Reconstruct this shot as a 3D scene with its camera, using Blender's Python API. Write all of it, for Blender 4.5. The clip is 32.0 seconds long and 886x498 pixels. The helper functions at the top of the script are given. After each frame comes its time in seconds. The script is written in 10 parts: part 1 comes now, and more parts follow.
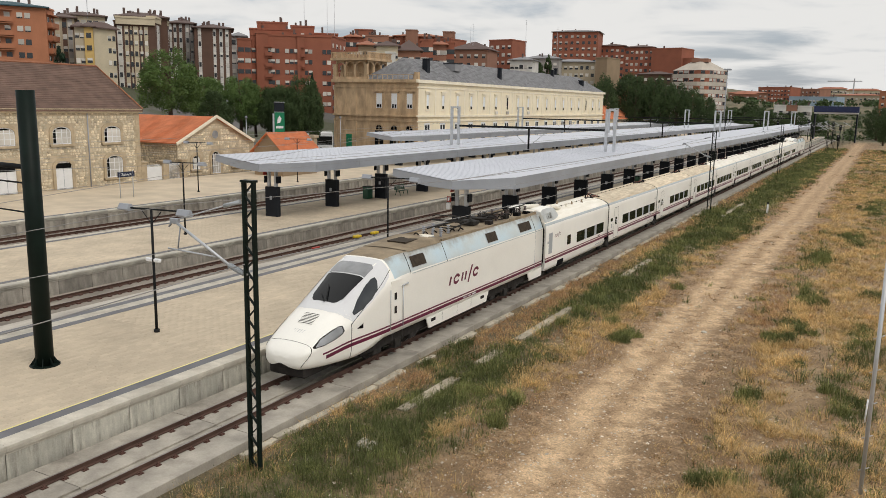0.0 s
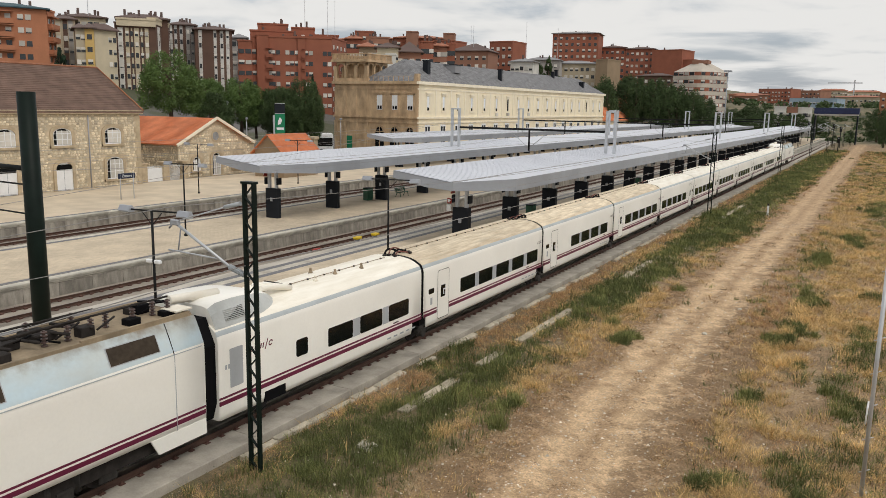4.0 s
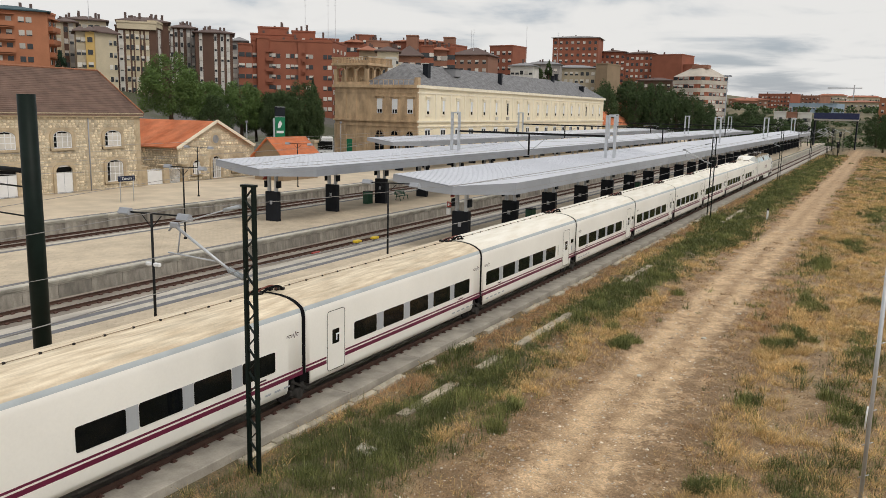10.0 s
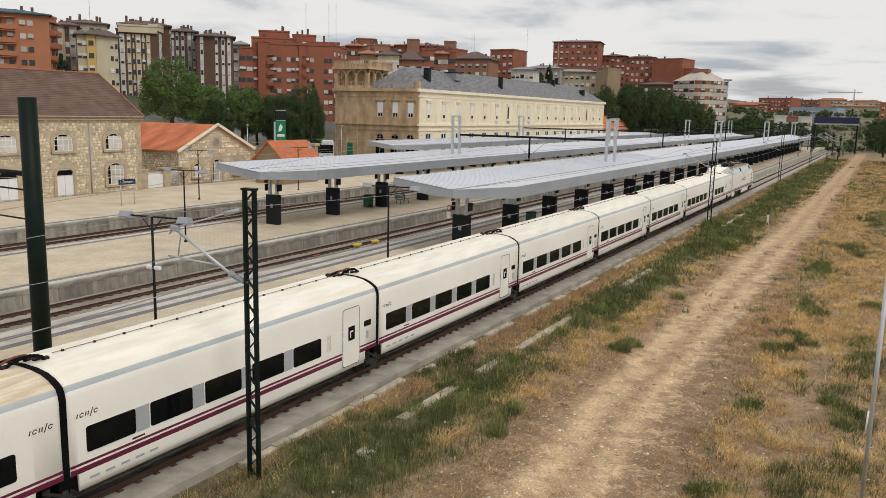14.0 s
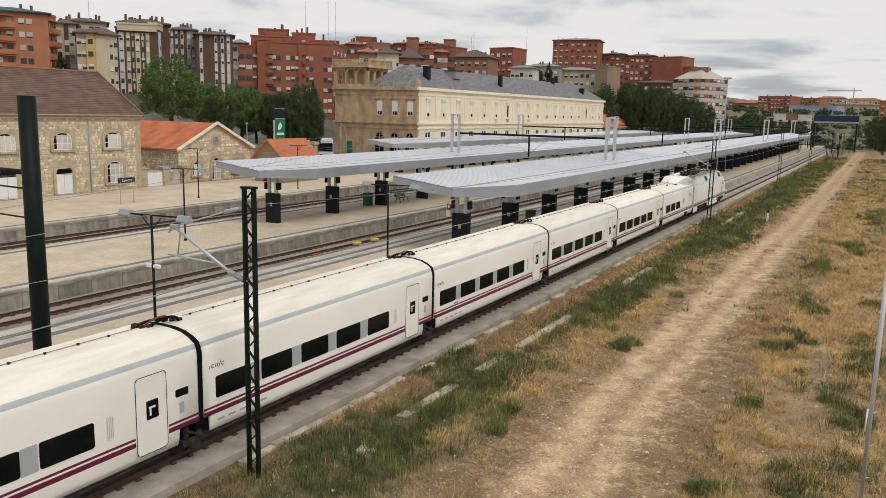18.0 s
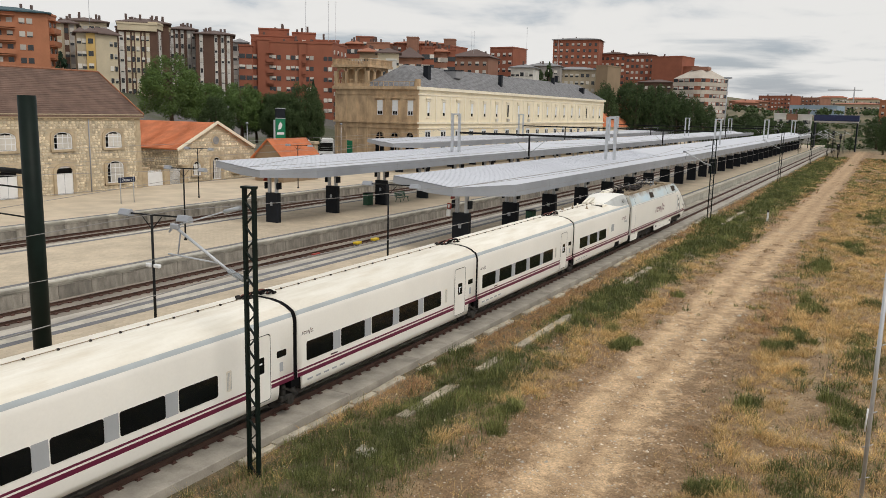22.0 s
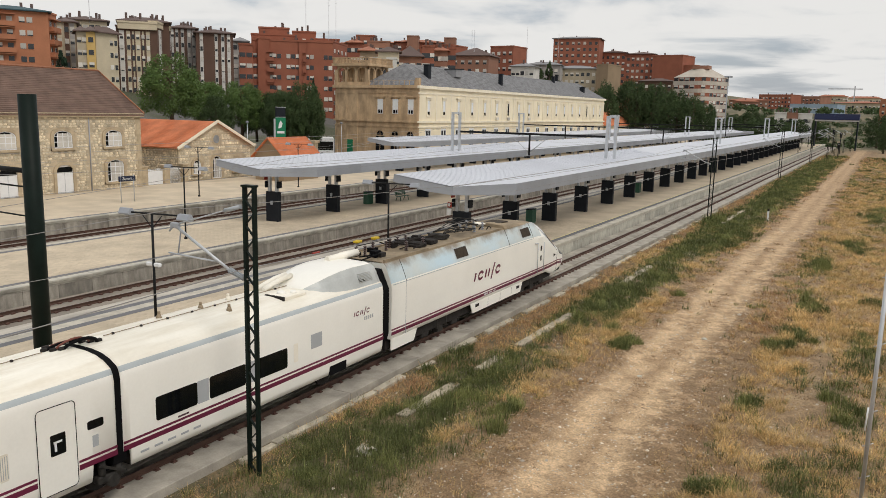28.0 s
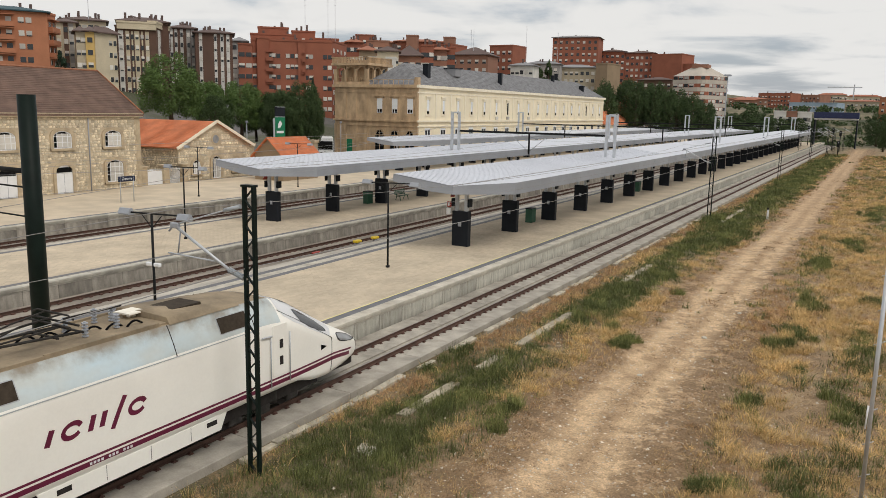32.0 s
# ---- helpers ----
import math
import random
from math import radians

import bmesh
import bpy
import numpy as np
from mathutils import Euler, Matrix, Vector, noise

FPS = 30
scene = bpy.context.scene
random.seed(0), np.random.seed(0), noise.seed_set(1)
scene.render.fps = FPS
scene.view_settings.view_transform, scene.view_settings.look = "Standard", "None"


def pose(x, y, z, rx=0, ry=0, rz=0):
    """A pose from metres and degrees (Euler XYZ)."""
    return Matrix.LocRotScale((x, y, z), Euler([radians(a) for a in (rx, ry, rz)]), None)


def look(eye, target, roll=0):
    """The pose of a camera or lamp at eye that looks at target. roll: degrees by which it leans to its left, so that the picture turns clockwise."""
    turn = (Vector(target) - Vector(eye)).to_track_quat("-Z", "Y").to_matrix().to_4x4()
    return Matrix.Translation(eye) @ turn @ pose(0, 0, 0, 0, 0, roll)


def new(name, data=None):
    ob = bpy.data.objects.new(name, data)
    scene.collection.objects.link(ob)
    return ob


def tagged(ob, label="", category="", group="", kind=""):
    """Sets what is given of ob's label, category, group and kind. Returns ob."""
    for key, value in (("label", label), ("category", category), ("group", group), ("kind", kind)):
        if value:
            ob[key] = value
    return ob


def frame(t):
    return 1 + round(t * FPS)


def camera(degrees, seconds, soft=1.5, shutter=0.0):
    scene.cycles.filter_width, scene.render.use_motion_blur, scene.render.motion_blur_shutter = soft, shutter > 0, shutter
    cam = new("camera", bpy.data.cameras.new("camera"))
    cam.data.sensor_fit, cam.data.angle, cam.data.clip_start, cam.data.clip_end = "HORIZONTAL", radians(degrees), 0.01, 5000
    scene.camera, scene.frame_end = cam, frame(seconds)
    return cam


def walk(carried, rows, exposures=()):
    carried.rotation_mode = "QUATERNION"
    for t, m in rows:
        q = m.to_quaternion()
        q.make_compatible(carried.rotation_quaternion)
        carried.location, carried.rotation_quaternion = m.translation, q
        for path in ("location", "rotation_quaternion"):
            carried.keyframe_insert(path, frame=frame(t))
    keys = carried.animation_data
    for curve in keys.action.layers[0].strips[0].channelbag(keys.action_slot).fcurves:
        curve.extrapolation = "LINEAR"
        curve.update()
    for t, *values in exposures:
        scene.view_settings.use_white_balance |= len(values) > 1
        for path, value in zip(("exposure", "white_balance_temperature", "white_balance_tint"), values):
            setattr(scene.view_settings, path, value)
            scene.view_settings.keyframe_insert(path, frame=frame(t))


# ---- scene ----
EYE = (17.797, 0.0, 9.923)
cam = camera(58.07, 32.0, soft=0.5)
# seconds and the turn of the hand-held camera
TURNS = [
    (0, 79.713, -1.051, 28.881),
    (0.5, 79.757, -1.053, 28.890),
    (1, 79.796, -1.048, 28.909),
    (1.5, 79.804, -1.047, 28.920),
    (2, 79.814, -1.060, 28.915),
    (2.5, 79.826, -1.080, 28.901),
    (3, 79.819, -1.081, 28.899),
    (3.5, 79.815, -1.062, 28.911),
    (5.5, 79.900, -1.092, 28.912),
    (6, 79.940, -1.105, 28.914),
    (6.5, 79.994, -1.126, 28.920),
    (7, 80.018, -1.146, 28.931),
    (7.5, 80.036, -1.159, 28.937),
    (8, 80.068, -1.179, 28.931),
    (8.5, 80.087, -1.213, 28.920),
    (9, 80.085, -1.230, 28.913),
    (9.5, 80.082, -1.236, 28.906),
    (10, 80.087, -1.244, 28.911),
    (10.5, 80.097, -1.257, 28.927),
    (11, 80.126, -1.281, 28.937),
    (11.5, 80.180, -1.301, 28.947),
    (12, 80.225, -1.313, 28.954),
    (12.5, 80.241, -1.319, 28.954),
    (13, 80.255, -1.321, 28.951),
    (13.5, 80.299, -1.323, 28.948),
    (14, 80.344, -1.320, 28.949),
    (14.5, 80.359, -1.315, 28.951),
    (16.5, 80.275, -1.254, 28.947),
    (17, 80.268, -1.260, 28.948),
    (17.5, 80.253, -1.281, 28.938),
    (18, 80.229, -1.303, 28.917),
    (18.5, 80.199, -1.308, 28.908),
    (19, 80.197, -1.294, 28.918),
    (19.5, 80.207, -1.282, 28.930),
    (20, 80.191, -1.285, 28.929),
    (20.5, 80.178, -1.295, 28.912),
    (21, 80.195, -1.309, 28.899),
    (21.5, 80.213, -1.309, 28.907),
    (22, 80.200, -1.302, 28.932),
    (22.5, 80.182, -1.305, 28.948),
    (23, 80.179, -1.309, 28.951),
    (23.5, 80.164, -1.314, 28.953),
    (24, 80.135, -1.316, 28.954),
    (24.5, 80.124, -1.294, 28.952),
    (25, 80.129, -1.270, 28.948),
    (25.5, 80.127, -1.277, 28.940),
    (27.5, 80.151, -1.287, 28.951),
    (28, 80.117, -1.304, 28.951),
    (28.5, 80.064, -1.295, 28.951),
    (29, 80.030, -1.253, 28.953),
    (29.5, 80.010, -1.231, 28.958),
    (30, 79.988, -1.228, 28.960),
    (30.5, 79.989, -1.231, 28.951),
    (31, 80.007, -1.234, 28.934),
    (31.5, 80.037, -1.208, 28.920),
    (32, 80.073, -1.167, 28.912),
]
walk(cam, [(t, pose(*EYE, rx, ry, rz)) for t, rx, ry, rz in TURNS], exposures=[(0.0, -0.57), (32.0, -0.57)])

# ---- world and light ----
SUN_ELEVATION, SUN_ROTATION = radians(52), radians(108)


def make_world():
    w = bpy.data.worlds.new("sky")
    scene.world = w
    w.use_nodes = True
    nt = w.node_tree
    nt.nodes.clear()
    N, L = nt.nodes.new, nt.links.new
    out, bg = N("ShaderNodeOutputWorld"), N("ShaderNodeBackground")
    sky = N("ShaderNodeTexSky")
    sky.sky_type, sky.sun_disc = "NISHITA", False
    sky.sun_elevation, sky.sun_rotation = SUN_ELEVATION, SUN_ROTATION
    sky.air_density, sky.dust_density = 1.2, 1.5
    tc = N("ShaderNodeTexCoord")
    sep = N("ShaderNodeSeparateXYZ")
    L(tc.outputs["Generated"], sep.inputs[0])
    # a flat cloud layer: the direction divided by its height
    zz = N("ShaderNodeMath"); zz.operation = "MAXIMUM"; zz.inputs[1].default_value = 0.0
    L(sep.outputs["Z"], zz.inputs[0])
    za = N("ShaderNodeMath"); za.operation = "ADD"; za.inputs[1].default_value = 0.09
    L(zz.outputs[0], za.inputs[0])
    dx = N("ShaderNodeMath"); dx.operation = "DIVIDE"
    dy = N("ShaderNodeMath"); dy.operation = "DIVIDE"
    L(sep.outputs["X"], dx.inputs[0]); L(za.outputs[0], dx.inputs[1])
    L(sep.outputs["Y"], dy.inputs[0]); L(za.outputs[0], dy.inputs[1])
    com = N("ShaderNodeCombineXYZ")
    L(dx.outputs[0], com.inputs[0]); L(dy.outputs[0], com.inputs[1])

    def cloud(scale, detail, rough, lo, hi, off):
        mp = N("ShaderNodeMapping"); mp.inputs["Location"].default_value = (off, off * 0.7, 0)
        L(com.outputs[0], mp.inputs[0])
        n = N("ShaderNodeTexNoise")
        n.inputs["Scale"].default_value, n.inputs["Detail"].default_value, n.inputs["Roughness"].default_value = scale, detail, rough
        n.inputs["Distortion"].default_value = 0.35
        L(mp.outputs[0], n.inputs["Vector"])
        m = N("ShaderNodeMapRange"); m.interpolation_type = "SMOOTHSTEP"
        m.inputs["From Min"].default_value, m.inputs["From Max"].default_value = lo, hi
        L(n.outputs["Fac"], m.inputs["Value"])
        return m.outputs[0]

    cover = cloud(0.75, 7, 0.55, 0.31, 0.51, 3.1)
    shade = cloud(1.7, 8, 0.6, 0.55, 0.95, 5.2)
    # cloud tones, lit from behind and above
    tone = N("ShaderNodeMix"); tone.data_type = "RGBA"
    tone.inputs["A"].default_value = (11.0, 10.9, 10.65, 1)
    tone.inputs["B"].default_value = (8.3, 8.4, 8.4, 1)
    L(shade, tone.inputs["Factor"])
    # the blue sky lightened by thin haze
    blue = N("ShaderNodeMix"); blue.data_type = "RGBA"
    blue.inputs["Factor"].default_value = 0.62
    L(sky.outputs[0], blue.inputs["A"]); blue.inputs["B"].default_value = (6.9, 7.5, 8.6, 1)
    mix = N("ShaderNodeMix"); mix.data_type = "RGBA"
    L(cover, mix.inputs["Factor"]); L(blue.outputs["Result"], mix.inputs["A"]); L(tone.outputs["Result"], mix.inputs["B"])
    L(mix.outputs["Result"], bg.inputs["Color"])
    bg.inputs["Strength"].default_value = 0.108
    L(bg.outputs[0], out.inputs[0])


make_world()
sun = new("sun", bpy.data.lights.new("sun", "SUN"))
sun.data.energy, sun.data.angle, sun.data.color = 1.85, radians(24), (1.0, 0.945, 0.865)
_a, _e = SUN_ROTATION, SUN_ELEVATION
sun.matrix_world = look((0, 0, 60), (-math.sin(_a) * math.cos(_e), -math.cos(_a) * math.cos(_e), 60 - math.sin(_e)))

# ---- materials ----
def mat(name, color, rough=0.8, metal=0.0, var=0.25, scale=3.0, fine=40.0, bump=0.2, tint=None, island=0.0, obrand=0.0, stain=0.0, streak=None, spec=0.5, bump_size=0.01, stain_col=None):
    """A worn surface: colour varied by a broad and a fine noise, stains, and relief."""
    m = bpy.data.materials.new(name)
    m.use_nodes = True
    nt = m.node_tree
    N, L = nt.nodes.new, nt.links.new
    b = nt.nodes["Principled BSDF"]
    b.inputs["Roughness"].default_value, b.inputs["Metallic"].default_value = rough, metal
    b.inputs["Specular IOR Level"].default_value = spec
    tc = N("ShaderNodeTexCoord")
    vec = tc.outputs["Object"]
    if streak:
        mp = N("ShaderNodeMapping"); mp.inputs["Scale"].default_value = streak
        L(vec, mp.inputs[0]); vec = mp.outputs[0]
    n1 = N("ShaderNodeTexNoise"); n1.inputs["Scale"].default_value, n1.inputs["Detail"].default_value = scale, 5
    n2 = N("ShaderNodeTexNoise"); n2.inputs["Scale"].default_value, n2.inputs["Detail"].default_value = fine, 3
    L(vec, n1.inputs["Vector"]); L(tc.outputs["Object"], n2.inputs["Vector"])
    c = color
    dark = tint or tuple(v * (1 - var) for v in c)
    lite = tuple(min(1, v * (1 + var * 0.5)) for v in c)
    r1 = N("ShaderNodeValToRGB")
    r1.color_ramp.elements[0].position, r1.color_ramp.elements[1].position = 0.32, 0.68
    r1.color_ramp.elements[0].color, r1.color_ramp.elements[1].color = (*dark, 1), (*lite, 1)
    L(n1.outputs["Fac"], r1.inputs[0])
    mr = N("ShaderNodeMapRange"); mr.inputs["To Min"].default_value, mr.inputs["To Max"].default_value = 1 - var * 0.6, 1 + var * 0.6
    L(n2.outputs["Fac"], mr.inputs["Value"])
    mul = N("ShaderNodeVectorMath"); mul.operation = "SCALE"
    L(r1.outputs[0], mul.inputs[0]); L(mr.outputs[0], mul.inputs["Scale"])
    col = mul.outputs[0]
    for amount, node, sock in ((island, "ShaderNodeNewGeometry", "Random Per Island"), (obrand, "ShaderNodeObjectInfo", "Random")):
        if amount:
            g = N(node); k = N("ShaderNodeMapRange"); k.inputs["To Min"].default_value, k.inputs["To Max"].default_value = 1 - amount, 1 + amount
            L(g.outputs[sock], k.inputs["Value"])
            s2 = N("ShaderNodeVectorMath"); s2.operation = "SCALE"
            L(col, s2.inputs[0]); L(k.outputs[0], s2.inputs["Scale"]); col = s2.outputs[0]
    if stain:
        n3 = N("ShaderNodeTexNoise"); n3.inputs["Scale"].default_value, n3.inputs["Detail"].default_value = scale * 0.4, 6
        n3.inputs["Roughness"].default_value = 0.7
        L(vec, n3.inputs["Vector"])
        k = N("ShaderNodeMapRange"); k.inputs["From Min"].default_value, k.inputs["From Max"].default_value = 0.5, 0.75
        k.inputs["To Max"].default_value = stain
        L(n3.outputs["Fac"], k.inputs["Value"])
        mx = N("ShaderNodeMix"); mx.data_type = "RGBA"; mx.inputs["B"].default_value = (*(stain_col or [v * 0.35 for v in c]), 1)
        L(k.outputs[0], mx.inputs["Factor"]); L(col, mx.inputs["A"]); col = mx.outputs["Result"]
    L(col, b.inputs["Base Color"])
    if bump:
        bp = N("ShaderNodeBump"); bp.inputs["Strength"].default_value, bp.inputs["Distance"].default_value = bump, bump_size
        L(n2.outputs["Fac"], bp.inputs["Height"]); L(bp.outputs[0], b.inputs["Normal"])
    return m


def glass(name, color, rough=0.06):
    m = mat(name, color, rough, 0.0, 0.3, 0.8, 4.0, 0.0, spec=0.35)
    return m


M = {
    "concrete": mat("concrete", (0.42, 0.39, 0.34), 0.9, 0, 0.22, 0.9, 22, 0.3, stain=0.5),
    "slab": mat("track_slab", (0.40, 0.365, 0.31), 0.9, 0, 0.3, 1.1, 18, 0.3, stain=0.85, obrand=0.08, stain_col=(0.12, 0.10, 0.08)),
    "bed_old": mat("stained_track_bed", (0.30, 0.26, 0.215), 0.9, 0, 0.35, 0.9, 16, 0.3, stain=0.8, streak=(1.2, 0.35, 1), stain_col=(0.07, 0.055, 0.045)),
    "walkway": mat("yard_walkway", (0.50, 0.46, 0.40), 0.9, 0, 0.25, 0.8, 16, 0.3, stain=0.7, streak=(1.5, 0.3, 1), stain_col=(0.12, 0.10, 0.085)),
    "wall_panel": mat("platform_wall", (0.50, 0.48, 0.41), 0.88, 0, 0.3, 2.2, 25, 0.25, stain=1.0, streak=(1.0, 2.0, 0.4), obrand=0.18, stain_col=(0.085, 0.068, 0.05)),
    "wall_old": mat("stained_platform_wall", (0.34, 0.31, 0.265), 0.9, 0, 0.45, 2.0, 18, 0.35, stain=1.0, streak=(1.5, 0.9, 0.35), obrand=0.22, stain_col=(0.045, 0.040, 0.034)),
    "coping_old": mat("stained_coping", (0.52, 0.49, 0.42), 0.85, 0, 0.3, 1.3, 24, 0.3, stain=0.9, streak=(1.0, 0.5, 1.0), obrand=0.14, stain_col=(0.10, 0.085, 0.065)),
    "coping": mat("coping", (0.56, 0.52, 0.44), 0.85, 0, 0.2, 1.6, 30, 0.25, stain=0.6, obrand=0.1, stain_col=(0.20, 0.15, 0.10)),
    "paver": mat("platform_paver", (0.56, 0.47, 0.35), 0.9, 0, 0.16, 0.45, 14, 0.2, stain=0.26, obrand=0.07, island=0.07, stain_col=(0.30, 0.245, 0.18)),
    "tactile": mat("tactile_strip", (0.16, 0.16, 0.17), 0.85, 0, 0.15, 1.5, 40, 0.3),
    "yellow": mat("yellow_line", (0.80, 0.72, 0.30), 0.7, 0, 0.12, 2, 30, 0.1),
    "rail": mat("rusty_rail", (0.10, 0.055, 0.04), 0.75, 0.3, 0.3, 2, 40, 0.2),
    "railhead": mat("rail_head", (0.30, 0.27, 0.25), 0.35, 0.9, 0.15, 2, 40, 0.05),
    "clip": mat("rail_clip", (0.12, 0.06, 0.045), 0.8, 0.2, 0.3, 6, 50, 0.2),
    "black_steel": mat("black_steel", (0.018, 0.019, 0.02), 0.6, 0.0, 0.25, 4, 60, 0.1, spec=0.12),
    "green_steel": mat("dark_green_steel", (0.006, 0.013, 0.010), 0.5, 0.0, 0.3, 2, 50, 0.08, spec=0.15),
    "galv": mat("galvanised_steel", (0.55, 0.57, 0.60), 0.45, 0.5, 0.12, 2, 50, 0.08),
    "wire": mat("wire", (0.32, 0.31, 0.30), 0.5, 0.6, 0.1, 2, 20, 0),
    "insulator": mat("insulator", (0.42, 0.45, 0.48), 0.3, 0, 0.1, 4, 40, 0),
    "canopy_sheet": mat("canopy_sheet", (0.60, 0.62, 0.675), 0.6, 0.1, 0.05, 0.25, 8, 0.0, stain=0.12, streak=(0.3, 1.5, 1)),
    "canopy_fascia": mat("canopy_fascia", (0.36, 0.38, 0.42), 0.5, 0.2, 0.1, 0.5, 10, 0.05, obrand=0.06),
    "canopy_seam": mat("canopy_seam", (0.56, 0.58, 0.635), 0.45, 0.15, 0.06, 0.5, 8, 0),
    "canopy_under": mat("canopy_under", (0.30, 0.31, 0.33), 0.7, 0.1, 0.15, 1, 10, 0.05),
    "cladding": mat("dark_cladding", (0.016, 0.019, 0.025), 0.55, 0.0, 0.25, 1, 40, 0.05, spec=0.15),
    "stone": mat("rubble_stone", (0.80, 0.695, 0.515), 0.92, 0, 0.3, 2.5, 20, 0.4, obrand=0.28, island=0.3),
    "mortar": mat("mortar", (0.56, 0.46, 0.325), 0.95, 0, 0.2, 1.5, 25, 0.3, stain=0.2),
    "dressed": mat("dressed_stone", (0.50, 0.40, 0.27), 0.9, 0, 0.2, 1.5, 25, 0.25, stain=0.25),
    "sandstone": mat("golden_sandstone", (0.54, 0.385, 0.235), 0.92, 0, 0.3, 0.9, 12, 0.3, stain=0.65, streak=(1, 1, 0.45), stain_col=(0.20, 0.135, 0.08)),
    "cream": mat("cream_render", (0.87, 0.775, 0.58), 0.9, 0, 0.08, 0.5, 12, 0.12, stain=0.12, streak=(1, 1, 0.4)),
    "cream_trim": mat("cream_trim", (0.86, 0.78, 0.62), 0.88, 0, 0.08, 1, 16, 0.12),
    "slate": mat("slate_roof", (0.20, 0.20, 0.208), 0.7, 0, 0.4, 1.3, 16, 0.4, stain=0.6, stain_col=(0.09, 0.088, 0.085)),
    "tile_dark": mat("old_clay_tiles", (0.17, 0.105, 0.08), 0.9, 0, 0.3, 0.8, 16, 0.4, island=0.25, stain=0.4),
    "verge": mat("verge_tiles", (0.38, 0.16, 0.085), 0.9, 0, 0.25, 2, 16, 0.3),
    "tile_orange": mat("orange_clay_tiles", (0.62, 0.20, 0.085), 0.85, 0, 0.2, 0.8, 18, 0.3, island=0.18),
    "white_paint": mat("white_paint", (0.80, 0.81, 0.82), 0.55, 0, 0.05, 2, 30, 0.05),
    "pane": glass("window_pane", (0.006, 0.007, 0.008)),
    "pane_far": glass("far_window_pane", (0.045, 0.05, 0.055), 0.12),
    "blind": mat("window_blind", (0.60, 0.57, 0.52), 0.7, 0, 0.12, 0.8, 10, 0.02, obrand=0.3),
    "dirt": None,
}
for key, col in {"brick_red": (0.30, 0.105, 0.062), "brick_orange": (0.44, 0.180, 0.095), "brick_brown": (0.125, 0.07, 0.05), "brick_dull": (0.30, 0.15, 0.10),
                 "render_cream": (0.58, 0.50, 0.36), "render_tan": (0.47, 0.40, 0.29), "render_yellow": (0.60, 0.41, 0.15), "render_white": (0.66, 0.64, 0.60), "render_grey": (0.40, 0.38, 0.36),
                 "roof_brown": (0.12, 0.08, 0.07), "roof_teal": (0.04, 0.09, 0.11), "roof_grey": (0.26, 0.26, 0.27), "roof_red": (0.36, 0.14, 0.08),
                 "white_band": (0.62, 0.60, 0.57), "blue_wall": (0.30, 0.39, 0.48), "green_sign": (0.005, 0.20, 0.09), "tan_brick": (0.30, 0.22, 0.14), "banded_white": (0.50, 0.45, 0.385)}.items():
    M[key] = mat(key, col, 0.9 if "brick" in key or "render" in key else 0.75, 0, 0.14, 0.25, 3.0, 0.1, stain=0.15)


# ---- mesh helpers ----
def part(name, bm, material, parent, label=""):
    """Links a bmesh as one mesh object under a thing, or at top level where parent is None."""
    me = bpy.data.meshes.new(name)
    bm.normal_update()
    bm.to_mesh(me)
    bm.free()
    return shared(name, me, material, parent, label)


def shared(name, me, material, parent, label=""):
    ob = new(name, me)
    if material is not None and not me.materials:
        for one in (material if isinstance(material, (list, tuple)) else (material,)):
            me.materials.append(one)
    if parent is not None:
        ob.parent = parent
    if label:
        ob["label"] = label
    return ob


def thing(name, m=None, **tags):
    ob = new(name)
    ob.empty_display_size = 0.2
    if m is not None:
        ob.matrix_basis = m
    return tagged(ob, **tags)


def box(bm, x0, y0, z0, x1, y1, z1, bevel=0.0, mi=0):
    v = [bm.verts.new(p) for p in ((x0, y0, z0), (x1, y0, z0), (x1, y1, z0), (x0, y1, z0), (x0, y0, z1), (x1, y0, z1), (x1, y1, z1), (x0, y1, z1))]
    fs = [bm.faces.new([v[i] for i in q]) for q in ((3, 2, 1, 0), (4, 5, 6, 7), (0, 1, 5, 4), (1, 2, 6, 5), (2, 3, 7, 6), (3, 0, 4, 7))]
    for f in fs:
        f.material_index = mi
    if bevel:
        es = list({e for f in fs for e in f.edges})
        bmesh.ops.bevel(bm, geom=es, offset=bevel, segments=1, affect="EDGES")
    return v


def cbox(cx, cy, cz, sx, sy, sz, bevel=0.0):
    bm = bmesh.new()
    box(bm, cx - sx / 2, cy - sy / 2, cz - sz / 2, cx + sx / 2, cy + sy / 2, cz + sz / 2, bevel)
    return bm


def tube(bm, a, b, r, r2=None, n=8, caps=True):
    """A round bar from a to b."""
    a, b = Vector(a), Vector(b)
    q = (b - a).to_track_quat("Z", "Y")
    r2 = r if r2 is None else r2
    rings = []
    for p, rad in ((a, r), (b, r2)):
        rings.append([bm.verts.new(p + q @ Vector((rad * math.cos(2 * math.pi * i / n), rad * math.sin(2 * math.pi * i / n), 0))) for i in range(n)])
    for i in range(n):
        f = bm.faces.new((rings[0][i], rings[0][(i + 1) % n], rings[1][(i + 1) % n], rings[1][i]))
        f.smooth = n > 5
    if caps:
        bm.faces.new(rings[0][::-1]); bm.faces.new(rings[1])


